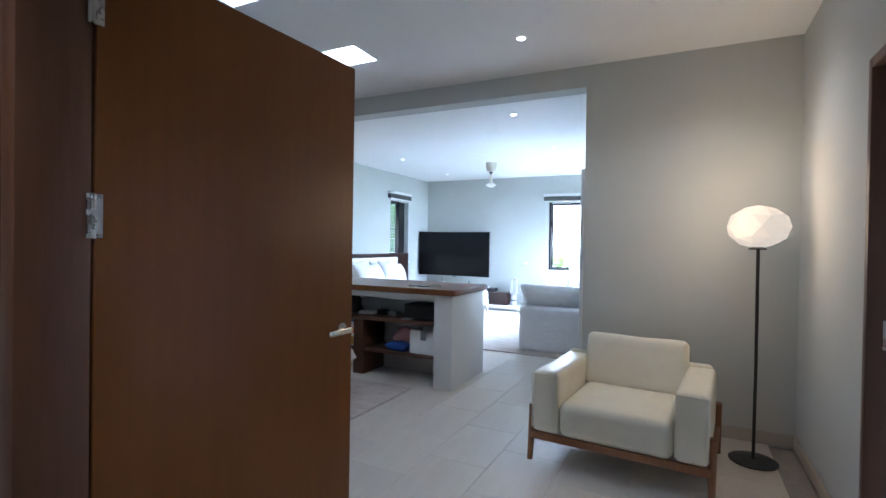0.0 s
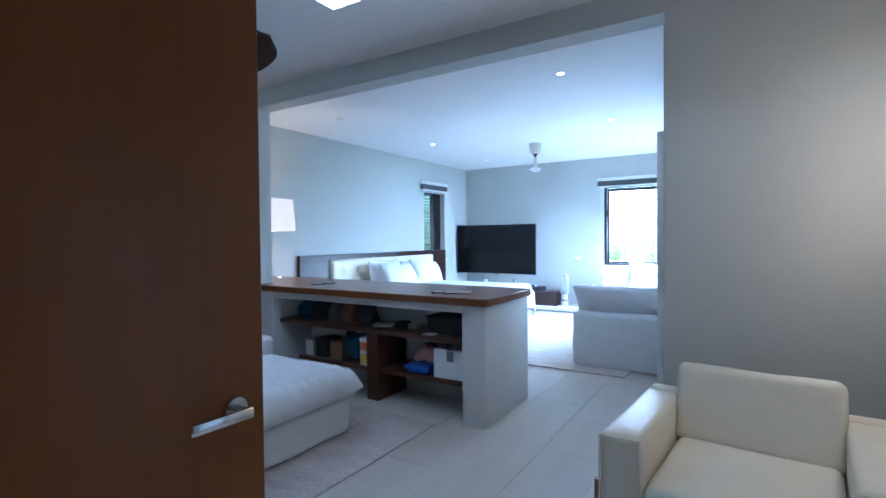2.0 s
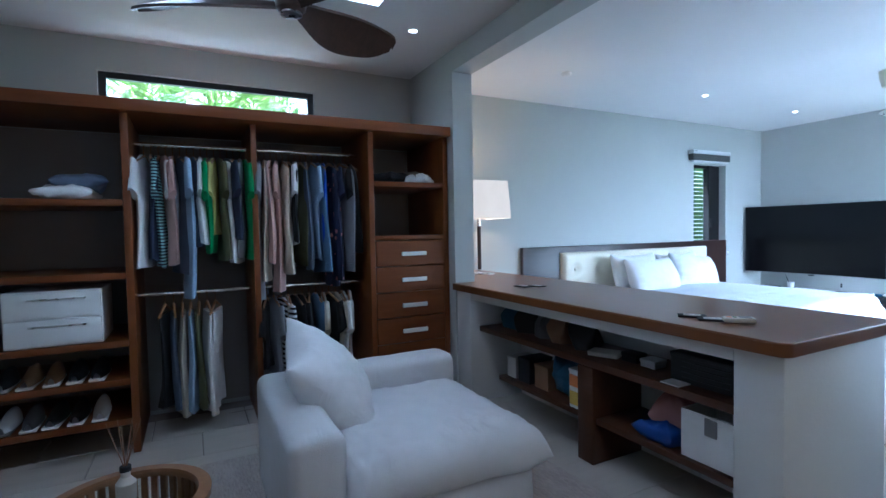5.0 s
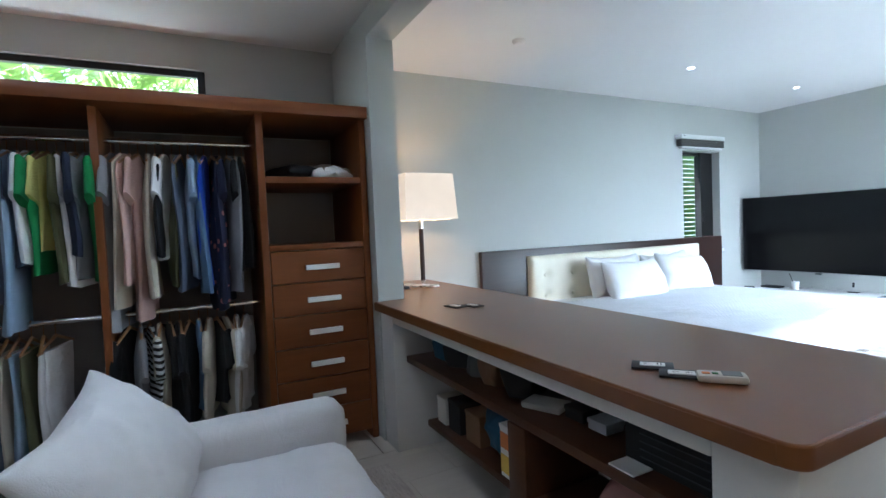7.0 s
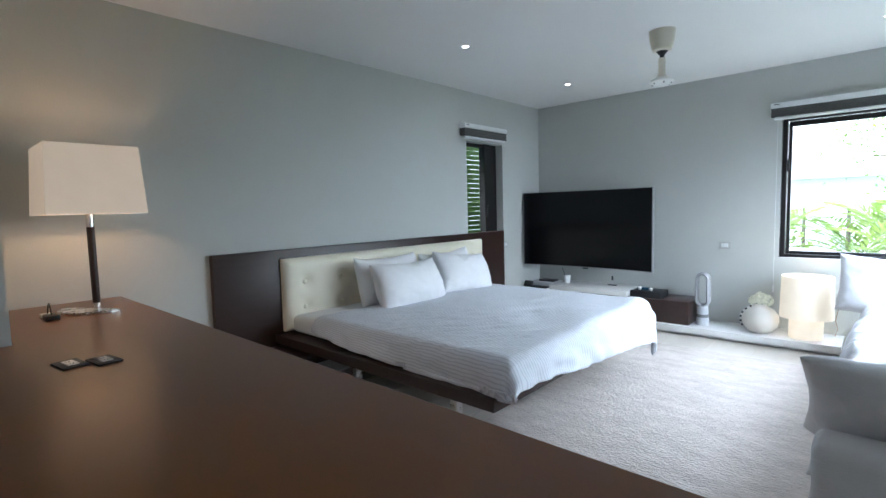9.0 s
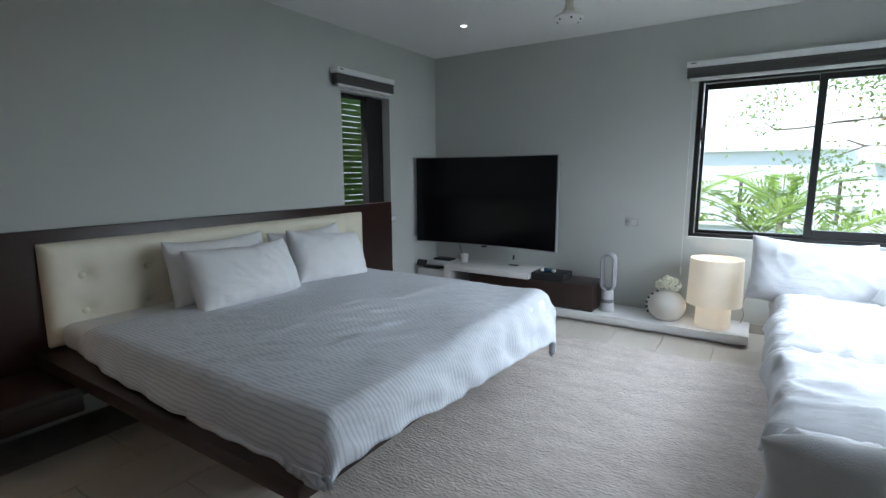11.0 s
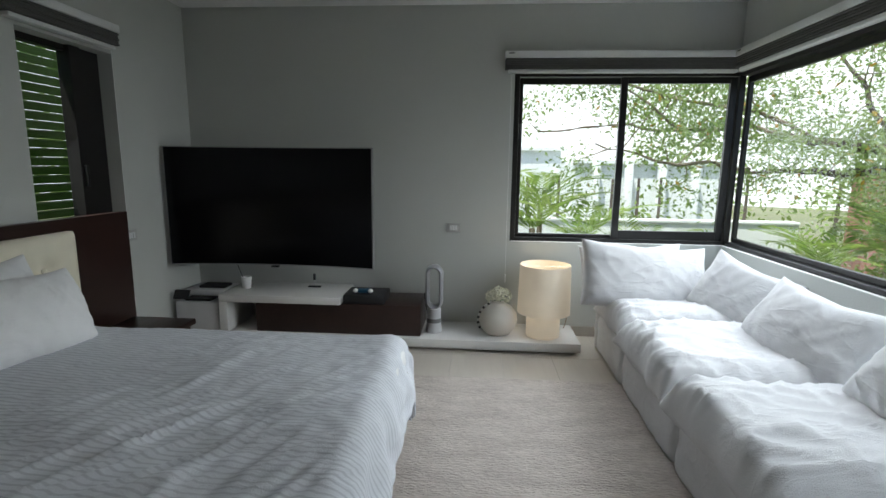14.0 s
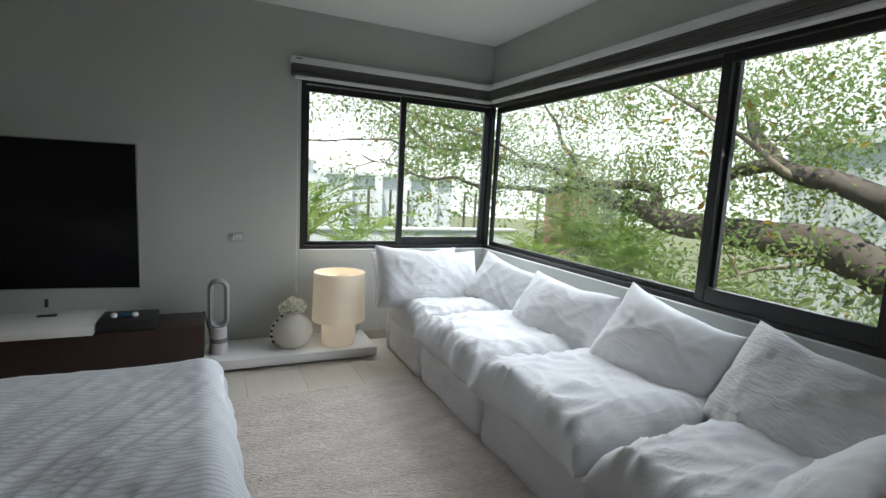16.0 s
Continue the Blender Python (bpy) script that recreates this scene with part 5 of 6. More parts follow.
def garment(y, zrod, color, length, kind, seed, wide=0.40, thick=0.055):
    """A garment on a wooden hanger over a rod that runs along y; hangs from the origin."""
    rnd = random.Random(seed)
    words = {"shirt": "short-sleeved shirt", "dress": "long loose top", "trousers": "pair of folded trousers"}[kind]
    look_of = {"white": "white", "navy": "navy blue", "pink": "pale pink", "blue": "denim blue", "sky": "light blue", "green": "bright green", "yellow": "lemon yellow", "grey": "grey", "slate": "dark slate", "black": "black", "taupe": "taupe", "cream": "cream", "royal": "royal blue", "olive": "olive", "stripe": "dark striped", "zebra": "black and white patterned", "floral": "dark floral"}[color]
    t = thing("garment", pose(-2.84, y, zrod, 0, rnd.uniform(-2, 2), rnd.uniform(-16, 16)), look_of + " " + words + " hanging from the wardrobe rod", "clothes", "hanging clothes")
    bm = bmesh.new()
    pts = [(0.0, 0, -0.075), (0.0, 0, -0.02), (0.015, 0, 0.012), (0.0, 0, 0.02), (-0.015, 0, 0.012)]
    for p, q in zip(pts, pts[1:]):
        rod(bm, p, q, 0.0022, 6)
    for sx in (-1, 1):
        rod(bm, (0, 0, -0.075), (sx * 0.19, 0, -0.14), 0.010, 8, 0.007)
    if kind == "trousers":
        rod(bm, (-0.19, 0, -0.14), (0.19, 0, -0.14), 0.006, 8)
    part("hanger", bm, M_HANGER, t, "wooden clothes hanger")
    bm = bmesh.new()
    n, rows = 30, 13
    top = -0.075 if kind != "trousers" else -0.135
    prev = None
    ph = rnd.uniform(0, 6)
    for i in range(rows + 1):
        s = i / rows
        z = top - length * s
        if kind == "trousers":
            rx, ry = 0.15 * (1 - 0.12 * s), thick * (0.35 + 0.25 * s)
        else:
            sh = min(1.0, s * length / 0.075)
            rx = wide / 2 * (0.24 + 0.76 * sh) * (1 + (0.12 if kind == "dress" else 0.0) * s)
            ry = thick * (0.30 + 0.5 * min(1.0, s * 3))
        ring = []
        for k in range(n):
            a = 2 * math.pi * k / n
            c, q = math.cos(a), math.sin(a)
            w = 1 + (0.75 * s + 0.15) * (math.sin(5 * a + ph + 1.5 * s) * 0.5 + noise.noise(Vector((c * 2, q * 2, s * 2.2 + seed))))
            hem = 0.02 * noise.noise(Vector((c, q, seed * 1.3))) if i == rows else 0
            ring.append(bm.verts.new((rx * math.copysign(abs(c) ** 0.8, c), ry * q * w + 0.012 * math.sin(4 * s + ph), z + hem)))
        if prev:
            for k in range(n):
                bm.faces.new((prev[k], prev[(k + 1) % n], ring[(k + 1) % n], ring[k]))
        else:
            bm.faces.new(ring)
        prev = ring
    bm.faces.new(prev[::-1])
    part("cloth", bm, W[color], t, smooth=70)
    if kind == "shirt":
        for sx in (1, -1):
            bm = bmesh.new()
            prev = None
            for i in range(6):
                s = i / 5
                cx, cz = sx * (wide / 2 - 0.02 + 0.045 * s), top - 0.075 - 0.20 * s
                ring = []
                for k in range(14):
                    a = 2 * math.pi * k / 14
                    w = 1 + 0.3 * noise.noise(Vector((math.cos(a), math.sin(a), s + seed * 2)))
                    ring.append(bm.verts.new((cx + 0.055 * math.cos(a) * (0.8 + 0.35 * s), 0.012 * math.sin(ph) + thick * 0.62 * math.sin(a) * w, cz + 0.035 * math.cos(a) * sx)))
                if prev:
                    for k in range(14):
                        bm.faces.new((prev[k], prev[(k + 1) % 14], ring[(k + 1) % 14], ring[k]))
                else:
                    bm.faces.new(ring)
                prev = ring
            bm.faces.new(prev[::-1])
            part("sleeve", bm, W[color], t, smooth=70)
    return t


BAYS = (
    (1.965, -2.15, 0.0425, "shirt", (("white", .74), ("navy", .70), ("stripe", .74), ("pink", .72), ("white", .72), ("slate", .80), ("sky", .96), ("slate", .62), ("white", .60), ("green", .66), ("yellow", .54), ("olive", .72), ("navy", .58), ("white", .74), ("grey", .70), ("green", .72))),
    (1.965, -1.43, 0.0435, "dress", (("grey", 1.00), ("cream", .88), ("pink", .74), ("pink", .96), ("cream", .84), ("black", .60), ("white", .62), ("olive", .78), ("slate", .80), ("sky", .74), ("blue", .84), ("royal", .78), ("floral", .94), ("floral", .90), ("grey", .84), ("black", .72), ("black", .70))),
    (0.955, -2.06, 0.052, "trousers", (("black", .62), ("slate", .66), ("cream", .70), ("sky", .68), ("olive", .66), ("white", .72), ("white", .68))),
    (0.955, -1.40, 0.052, "shirt", (("black", .50), ("grey", .60), ("zebra", .60), ("cream", .62), ("black", .64), ("black", .66), ("black", .62), ("blue", .52), ("cream", .58), ("black", .50), ("cream", .62), ("white", .60), ("white", .56))),
)
seed = 100
for zr, y, step, kind, items in BAYS:
    for color, length in items:
        seed += 1
        k = kind if not (kind == "dress" and seed % 3 == 0) else "shirt"
        garment(y, zr, color, length, k, seed, 0.40 + 0.05 * (seed % 3 - 1), 0.036 if kind != "trousers" else 0.05)
        y += step

box_white = thing("drawer_box", pose(-2.80, -2.62, 0.71), "white two-drawer storage box on a wardrobe shelf", "box")
part("body", boxes((-0.2, -0.24, 0, 0.2, 0.24, 0.33), bevel=0.006), M_WHITE, box_white)
for z in (0.012, 0.172):
    d = part("drawer", boxes((0.2, -0.232, z, 0.214, 0.232, z + 0.148), bevel=0.003), M_WHITE, box_white)
    part("drawer_handle", boxes((0.214, -0.12, z + 0.105, 0.226, 0.16, z + 0.115), bevel=0.002), M_STEEL, d)


def shoe(m, color, label):
    t = thing("shoe", m, label, "shoe", "shoes on the wardrobe shelves")
    bm = bmesh.new()
    prev = None
    for i in range(13):
        s = i / 12
        w = 0.036 + 0.012 * math.sin(math.pi * min(1, s * 1.2)) - 0.02 * max(0, s - 0.85) / 0.15
        h = 0.085 - 0.05 * min(1, max(0.0, s - 0.25) / 0.45)
        ring = [bm.verts.new((-0.13 + 0.26 * s, w * math.cos(a), 0.018 + max(0.0, h * math.sin(a)))) for a in [math.pi * k / 8 for k in range(9)]]
        if prev:
            for k in range(8):
                bm.faces.new((prev[k], prev[k + 1], ring[k + 1], ring[k]))
        prev = ring
    part("upper", bm, C[color], t, smooth=180)
    bm = boxes((-0.135, -0.042, 0, 0.135, 0.042, 0.018), bevel=0.008)
    part("sole", bm, C["white" if color != "white" else "grey"], t)


for k in range(6):
    shoe(pose(-2.72, -3.0 + 0.115 * k, 0.221, 0, 0, -4 + 3 * (k % 3)), ("white", "white", "grey", "black", "black", "ivory")[k], ("white", "white", "grey", "black", "black", "beige")[k] + " low shoe standing on the wardrobe shelf")
    shoe(pose(-2.72, -3.0 + 0.115 * k, 0.471, 0, 0, 3 - 2 * (k % 3)), ("black", "black", "brown", "brown", "black", "black")[k], ("black", "black", "brown", "brown", "black", "black")[k] + " leather shoe standing on the wardrobe shelf")
for k, (x, y, z, col, w) in enumerate(((-2.75, -2.55, 1.62, "white", 0.40), (-2.75, -2.50, 1.69, "slate", 0.34), (-2.8, -0.42, 1.775, "black", 0.34), (-2.8, -0.22, 1.785, "taupe", 0.26), (-2.72, -0.20, 1.765, "white", 0.24))):
    bm = pillow_bm(w, 0.30, 0.10, 80 + k, 0.02)
    single("folded_clothes", bm, W[col], pose(x, y, z, 90, 0, 12 * k), "crumpled folded clothes lying on a wardrobe shelf", "clothes", "folded clothes", smooth=180)

# ---- slatted drum table ----
M_SLAT = material("honey_wood", (0.24, 0.115, 0.05), 0.45, scale=10, color2=(0.36, 0.19, 0.09), bump=0.05, bump_scale=40, stretch=(5, 5, 0.5), island=0.15)
st = thing("side_table", pose(-0.86, -2.10, 0), "round side table of upright wooden slats with glass", "side table")
bm = bmesh.new()
box(bm, -0.011, -0.008, 0.0, 0.011, 0.008, 0.47, bevel=0.002, seg=1)
slat = mesh_of("slat", bm, M_SLAT)
for k in range(44):
    a = 2 * math.pi * k / 44
    o = new("slat", slat)
    o.parent = st
    o.matrix_basis = pose(0.232 * math.cos(a), 0.232 * math.sin(a), 0.0, 0, 0, math.degrees(a) + 90)
part("rim", lathe(bmesh.new(), [(0.250, 0.47), (0.252, 0.495), (0.212, 0.497), (0.210, 0.47), (0.250, 0.47)], n=48, cap=False), M_SLAT, st)
part("hoop", lathe(bmesh.new(), [(0.222, 0.06), (0.222, 0.09), (0.208, 0.09), (0.208, 0.06), (0.222, 0.06)], n=48, cap=False), M_SLAT, st)
part("glass_top", lathe(bmesh.new(), [(0.209, 0.478), (0.209, 0.486)], n=48), M_GLASS, st, "clear glass top")
d = thing("reed_diffuser", pose(-0.88, -2.10, 0.487), "small glass reed diffuser with thin reeds", "diffuser")
part("bottle", lathe(bmesh.new(), [(0.028, 0), (0.03, 0.01), (0.03, 0.06), (0.014, 0.08), (0.014, 0.10)], n=20), C["ivory"], d)
part("cap", lathe(bmesh.new(), [(0.017, 0.098), (0.017, 0.115)], n=16), C["black"], d)
bm = bmesh.new()
for k in range(7):
    a = 0.9 * k
    rod(bm, (0, 0, 0.10), (0.05 * math.cos(a), 0.05 * math.sin(a), 0.26), 0.0016, 5)
part("reeds", bm, C["brown"], d)

# ---- television and console ----
tv = thing("television", pose(-2.615, 5.53, 1.135), "large curved flat television with a thin silver frame", "television")


def curved(bm, x0, x1, z0, z1, d0, d1, n=28):
    def back(x):
        return 0.085 * (1 - (x / 0.852) ** 2)
    a = [[bm.verts.new((x0 + (x1 - x0) * i / n, back(x0 + (x1 - x0) * i / n) + d, z)) for i in range(n + 1)] for d, z in ((d0, z0), (d0, z1), (d1, z1), (d1, z0))]
    for k in range(4):
        p, q = a[k], a[(k + 1) % 4]
        for i in range(n):
            bm.faces.new((p[i], p[i + 1], q[i + 1], q[i]))
    for i in (0, n):
        bm.faces.new([a[k][i] for k in range(4)])
    return bm


part("cabinet", curved(bmesh.new(), -0.846, 0.846, -0.480, 0.482, 0.004, 0.05), material("tv_frame_metal", (0.30, 0.30, 0.31), 0.4, 0.3, vary=0.05, scale=10), tv, "thin silver edge frame", 40)
part("screen", curved(bmesh.new(), -0.838, 0.838, -0.472, 0.474, -0.001, 0.003), M_SCREEN, tv, "black switched-off curved screen", 40)
part("wall_bracket", boxes((-0.25, 0.13, -0.2, 0.25, 0.2, 0.2), (-0.12, 0.2, -0.12, 0.12, 0.438, 0.12), bevel=0.004), M_BLACK, tv)
part("sensor", boxes((-0.03, 0.075, -0.499, 0.03, 0.11, -0.484), bevel=0.003), M_BLACK, tv)

M_PLINTH = material("polished_white_stone", (0.74, 0.73, 0.71), 0.22, vary=0.05, scale=4)
single("low_plinth", boxes((-3.49, 5.50, 0.03, -0.10, 5.983, 0.10), (-3.45, 5.56, 0.0, -0.16, 5.983, 0.03), bevel=0.004), M_PLINTH, T0, "long low white plinth along the television wall", "plinth")
t = thing("media_console", T0, "low espresso wooden media console with white bridge shelf", "console")
part("body", boxes((-2.77, 5.55, 0.101, -1.39, 5.975, 0.355), bevel=0.004), M_ESPRESSO, t)
part("bridge_shelf", boxes((-3.06, 5.50, 0.358, -2.04, 5.975, 0.418), bevel=0.004), M_PLINTH, t, "white lacquered shelf")
part("bridge_side", boxes((-3.06, 5.50, 0.101, -2.99, 5.975, 0.357), bevel=0.004), M_PLINTH, t)
g = thing("game_console", pose(-1.86, 5.70, 0.356), "black game console box", "game console")
part("body", boxes((-0.17, -0.14, 0, 0.17, 0.14, 0.075), bevel=0.006), C["black"], g)
g = thing("game_controller", pose(-1.88, 5.66, 0.432), "teal and white game controller on the console", "game controller")
bm = boxes((-0.05, -0.028, 0.0, 0.05, 0.028, 0.03), bevel=0.012)
part("body", bm, C["teal"], g)
for sx in (-1, 1):
    bm = bmesh.new()
    bmesh.ops.create_icosphere(bm, subdivisions=2, radius=0.024, matrix=Matrix.LocRotScale((sx * 0.062, -0.02, 0.018), None, (0.9, 1.3, 0.75)))
    part("grip", bm, C["white"], g)
pr = thing("printer", pose(-3.27, 5.72, 0.101), "grey and black desktop printer on the plinth", "printer")
part("body", boxes((-0.18, -0.20, 0, 0.19, 0.20, 0.24), bevel=0.012), C["silver"], pr)
part("scanner_lid", boxes((-0.17, -0.08, 0.26, 0.185, 0.20, 0.315), bevel=0.012), C["silver"], pr)
part("paper_tray", boxes((-0.11, -0.17, 0.241, 0.11, -0.03, 0.262), bevel=0.004), C["black"], pr)
part("document_feeder", boxes((-0.07, -0.02, 0.316, 0.16, 0.12, 0.338), bevel=0.006), C["black"], pr)
bm = boxes((-0.065, -0.01, -0.04, 0.065, 0.01, 0.04), bevel=0.006)
bmesh.ops.transform(bm, matrix=pose(-0.12, -0.19, 0.30, -30, 0, 0), verts=bm.verts)
part("control_panel", bm, C["black"], pr)
k = thing("pen_cup", pose(-2.93, 5.74, 0.419), "white cup holding cables and a pen", "cup")
part("cup", lathe(bmesh.new(), [(0.036, 0), (0.044, 0.10), (0.040, 0.10), (0.033, 0.01)], n=24), C["white"], k)
part("pen", rod(bmesh.new(), (0.0, 0, 0.012), (-0.07, 0, 0.20), 0.004, 8), C["black"], k)
k = thing("small_stand", pose(-2.36, 5.84, 0.419), "small black microphone stand on white shelf", "stand")
part("foot", boxes((-0.055, -0.02, 0, 0.055, 0.02, 0.010), bevel=0.004), C["black"], k)
part("stalk", rod(bmesh.new(), (0, 0, 0.012), (0, 0, 0.07), 0.003, 8), C["silver"], k)
part("head", rod(bmesh.new(), (0, 0, 0.065), (0, 0, 0.12), 0.011, 14), C["black"], k)

f = thing("air_purifier", pose(-1.29, 5.70, 0.101), "silver bladeless tower fan with an oval loop", "fan")
part("base", lathe(bmesh.new(), [(0.066, 0), (0.068, 0.02), (0.058, 0.10), (0.056, 0.20), (0.045, 0.215)], n=36), C["silver"], f, "pale silver cylindrical base")
part("grille_band", lathe(bmesh.new(), [(0.0605, 0.085), (0.060, 0.12), (0.0592, 0.12), (0.0595, 0.085)], n=36, cap=False), C["grey"], f)
bm = bmesh.new()
n = 56
rings = []
for i in range(n):
    a = 2 * math.pi * i / n
    cx, cz = math.cos(a), math.sin(a)
    px, pz = 0.056 * cx, 0.385 + 0.058 * cz + (0.115 if cz > 0 else -0.115)
    sec = []
    for j in range(8):
        b = 2 * math.pi * j / 8
        rr, dd = 0.020 * math.cos(b), 0.055 * math.sin(b)
        sec.append(bm.verts.new((px + rr * cx, dd, pz + rr * cz)))
    rings.append(sec)
for i in range(n):
    for j in range(8):
        bm.faces.new((rings[i][j], rings[(i + 1) % n][j], rings[(i + 1) % n][(j + 1) % 8], rings[i][(j + 1) % 8]))
part("loop", bm, plain("gunmetal_plastic", (0.30, 0.30, 0.31), 0.3), f, "grey oval air loop")
bm = bmesh.new()
pts = [(-0.10 * math.sin(math.pi * k / 12), 0.06 + 0.017 * k, 0.006 + 0.28 * math.sin(math.pi * k / 12) ** 2) for k in range(13)]
for p, q in zip(pts, pts[1:]):
    rod(bm, p, q, 0.004, 6)
part("power_cord", bm, C["black"], f, "looped dark power cord")

M_CERAMIC = material("matt_ceramic", (0.66, 0.62, 0.55), 0.55, vary=0.08, scale=8, bump=0.12, bump_scale=40)
v = thing("vase", pose(-0.755, 5.70, 0.101), "round cream ceramic vase with a beaded cord", "vase")
part("body", lathe(bmesh.new(), [(0.07, 0), (0.10, 0.01), (0.145, 0.06), (0.163, 0.125), (0.155, 0.18), (0.115, 0.235), (0.062, 0.262), (0.055, 0.285), (0.062, 0.295), (0.050, 0.292), (0.045, 0.27)], n=48, cap=False), M_CERAMIC, v, smooth=180)
bead = bmesh.new()
bmesh.ops.create_icosphere(bead, subdivisions=1, radius=0.011)
bead_mesh = {c: None for c in ("black", "white")}
bead_mesh["black"] = mesh_of("bead", bead.copy(), C["black"], 180)
bead_mesh["white"] = mesh_of("bead", bead, C["white"], 180)
SHOULDER = ((0.066, 0.272), (0.085, 0.262), (0.107, 0.248), (0.127, 0.233), (0.144, 0.215), (0.158, 0.196), (0.167, 0.176), (0.172, 0.154), (0.174, 0.132), (0.172, 0.110), (0.167, 0.088), (0.158, 0.066))
for k, (r, z) in enumerate(SHOULDER):
    o = new("bead", bead_mesh["black" if k % 2 else "white"])
    o.parent = v
    o.location = (-r * 0.94, -r * 0.34, z)
fl = thing("flower_bunch", pose(-0.755, 5.70, 0.38), "bunch of creamy white hydrangea flowers in the vase", "flowers")
rnd = random.Random(5)
verts, faces = [], []
for k in range(420):
    c = Vector((rnd.gauss(0, 1), rnd.gauss(0, 1), rnd.gauss(0, 1))).normalized()
    lobe = ((-0.045, 0, 0.035), (0.05, 0.01, 0.045), (0.0, -0.03, 0.075))[k % 3]
    p = Vector(lobe) + c * 0.058 * rnd.uniform(0.85, 1.12)
    u = c.orthogonal().normalized() * 0.013
    w_ = c.cross(u).normalized() * 0.013
    b0 = len(verts)
    verts += [tuple(p + u), tuple(p + w_), tuple(p - u), tuple(p - w_), tuple(p - c * 0.006)]
    faces += [(b0, b0 + 1, b0 + 4), (b0 + 1, b0 + 2, b0 + 4), (b0 + 2, b0 + 3, b0 + 4), (b0 + 3, b0, b0 + 4)]
me = bpy.data.meshes.new("petals")
me.from_pydata(verts, [], faces)
me.materials.append(material("cream_petal", (0.82, 0.82, 0.68), 0.8, vary=0.1, scale=30, island=0.12))
tagged(new("petals", me), "creamy white petals").parent = fl
bm = bmesh.new()
for k in range(5):
    rod(bm, (0, 0, -0.1), (0.05 * math.cos(k * 1.3), 0.04 * math.sin(k * 1.3), 0.04), 0.004, 6)
part("stems", bm, C["green"], fl)

M_SHADE_C = glow("warm_fabric_shade", (1.0, 0.80, 0.55), 0.10, (0.74, 0.68, 0.57))
t = thing("table_lamp", pose(-0.38, 5.70, 0.101), "cream drum-shaded table lamp, softly lit", "lamp")
part("base", lathe(bmesh.new(), [(0.135, 0), (0.138, 0.01), (0.138, 0.20), (0.12, 0.205)], n=48), M_SHADE_C, t, "cream cylindrical base")
part("shade", lathe(bmesh.new(), [(0.216, 0.20), (0.206, 0.60), (0.202, 0.60), (0.212, 0.20)], n=56, cap=False), M_SHADE_C, t, "cream fabric drum shade")
bm = bmesh.new()
rod(bm, (0, 0, 0.20), (0, 0, 0.40), 0.010, 10)
bmesh.ops.create_uvsphere(bm, u_segments=16, v_segments=10, radius=0.035, matrix=Matrix.Translation((0, 0, 0.43)))
part("bulb", bm, C["white"], t)
part("rim_wire", rod(bmesh.new(), (-0.2, 0, 0.585), (0.2, 0, 0.585), 0.002, 6), M_STEEL, t)
lamp_light("drum_lamp_bulb", -0.38, 5.70, 0.62, 0.35, 0.04, (1.0, 0.76, 0.5))
c = thing("lamp_cord", pose(-0.17, 5.9, 0.101), "thin dark cord behind the drum lamp", "cord")
bm = bmesh.new()
pts = [(0.0, 0, 0.0), (0.02, 0, 0.08), (0.0, 0, 0.16), (0.025, 0, 0.3)]
for p, q in zip(pts, pts[1:]):
    rod(bm, p, q, 0.003, 6)
part("cord", bm, C["brown"], c)

# ---- outdoors ----
M_GROUND = material("garden_ground", (0.16, 0.15, 0.10), 0.95, scale=1.5, color2=(0.10, 0.13, 0.05), bump=0.3, bump_scale=10)
bm = bmesh.new()
bmesh.ops.create_grid(bm, x_segments=1, y_segments=1, size=400, matrix=Matrix.Translation((0, 0, -3.0)))
structure("ground", bm, M_GROUND, "garden ground far below the upper windows", "ground")
structure("wall_house", boxes((-3.7, -5.6, -3.0, 2.7, 6.2, -0.26)), M_WALL, "plain lower storey of the house", "wall")

# emissive sheet added far off, so that the low sky turns white
M_SKY_SHEET = glow("glowing_sky_sheet", (0.97, 0.99, 1.0), 0.75, (0.3, 0.3, 0.3))
bm = bmesh.new()
rings = [[bm.verts.new((75 * math.sin(radians(a)), 75 * math.cos(radians(a)), z)) for a in range(-100, 141, 8)] for z in (-3.2, 38.0)]
for k in range(len(rings[0]) - 1):
    bm.faces.new((rings[0][k], rings[0][k + 1], rings[1][k + 1], rings[1][k]))
structure("backdrop", bm, M_SKY_SHEET, "glowing white sheet standing in for the bright low sky", "sky")
M_BARK = material("ficus_bark", (0.05, 0.040, 0.030), 0.95, scale=7, color2=(0.15, 0.125, 0.10), bump=1.0, bump_scale=16, stretch=(1, 1, 1))
M_BARK_L = material("young_bark", (0.16, 0.12, 0.08), 0.9, scale=9, color2=(0.30, 0.25, 0.18), bump=0.5, bump_scale=30)


def leaf_material(name, rgb, rgb2):
    m = material(name, rgb, 0.45, scale=3, color2=rgb2, island=0.5)
    b = m.node_tree.nodes["Principled BSDF"]
    b.inputs["Transmission Weight"].default_value = 0.0
    nt = m.node_tree
    tl = nt.nodes.new("ShaderNodeBsdfTranslucent")
    mx = nt.nodes.new("ShaderNodeMixShader")
    mx.inputs[0].default_value = 0.6
    nt.links.new(b.inputs["Base Color"].links[0].from_socket, tl.inputs[0])
    nt.links.new(b.outputs[0], mx.inputs[1])
    nt.links.new(tl.outputs[0], mx.inputs[2])
    nt.links.new(mx.outputs[0], nt.nodes["Material Output"].inputs[0])
    return m


M_LEAF = leaf_material("ficus_leaf", (0.12, 0.20, 0.05), (0.33, 0.41, 0.15))
M_LEAF_Y = leaf_material("yellow_leaf", (0.45, 0.22, 0.03), (0.50, 0.42, 0.08))
M_PALM = leaf_material("palm_leaf", (0.13, 0.24, 0.04), (0.36, 0.44, 0.12))


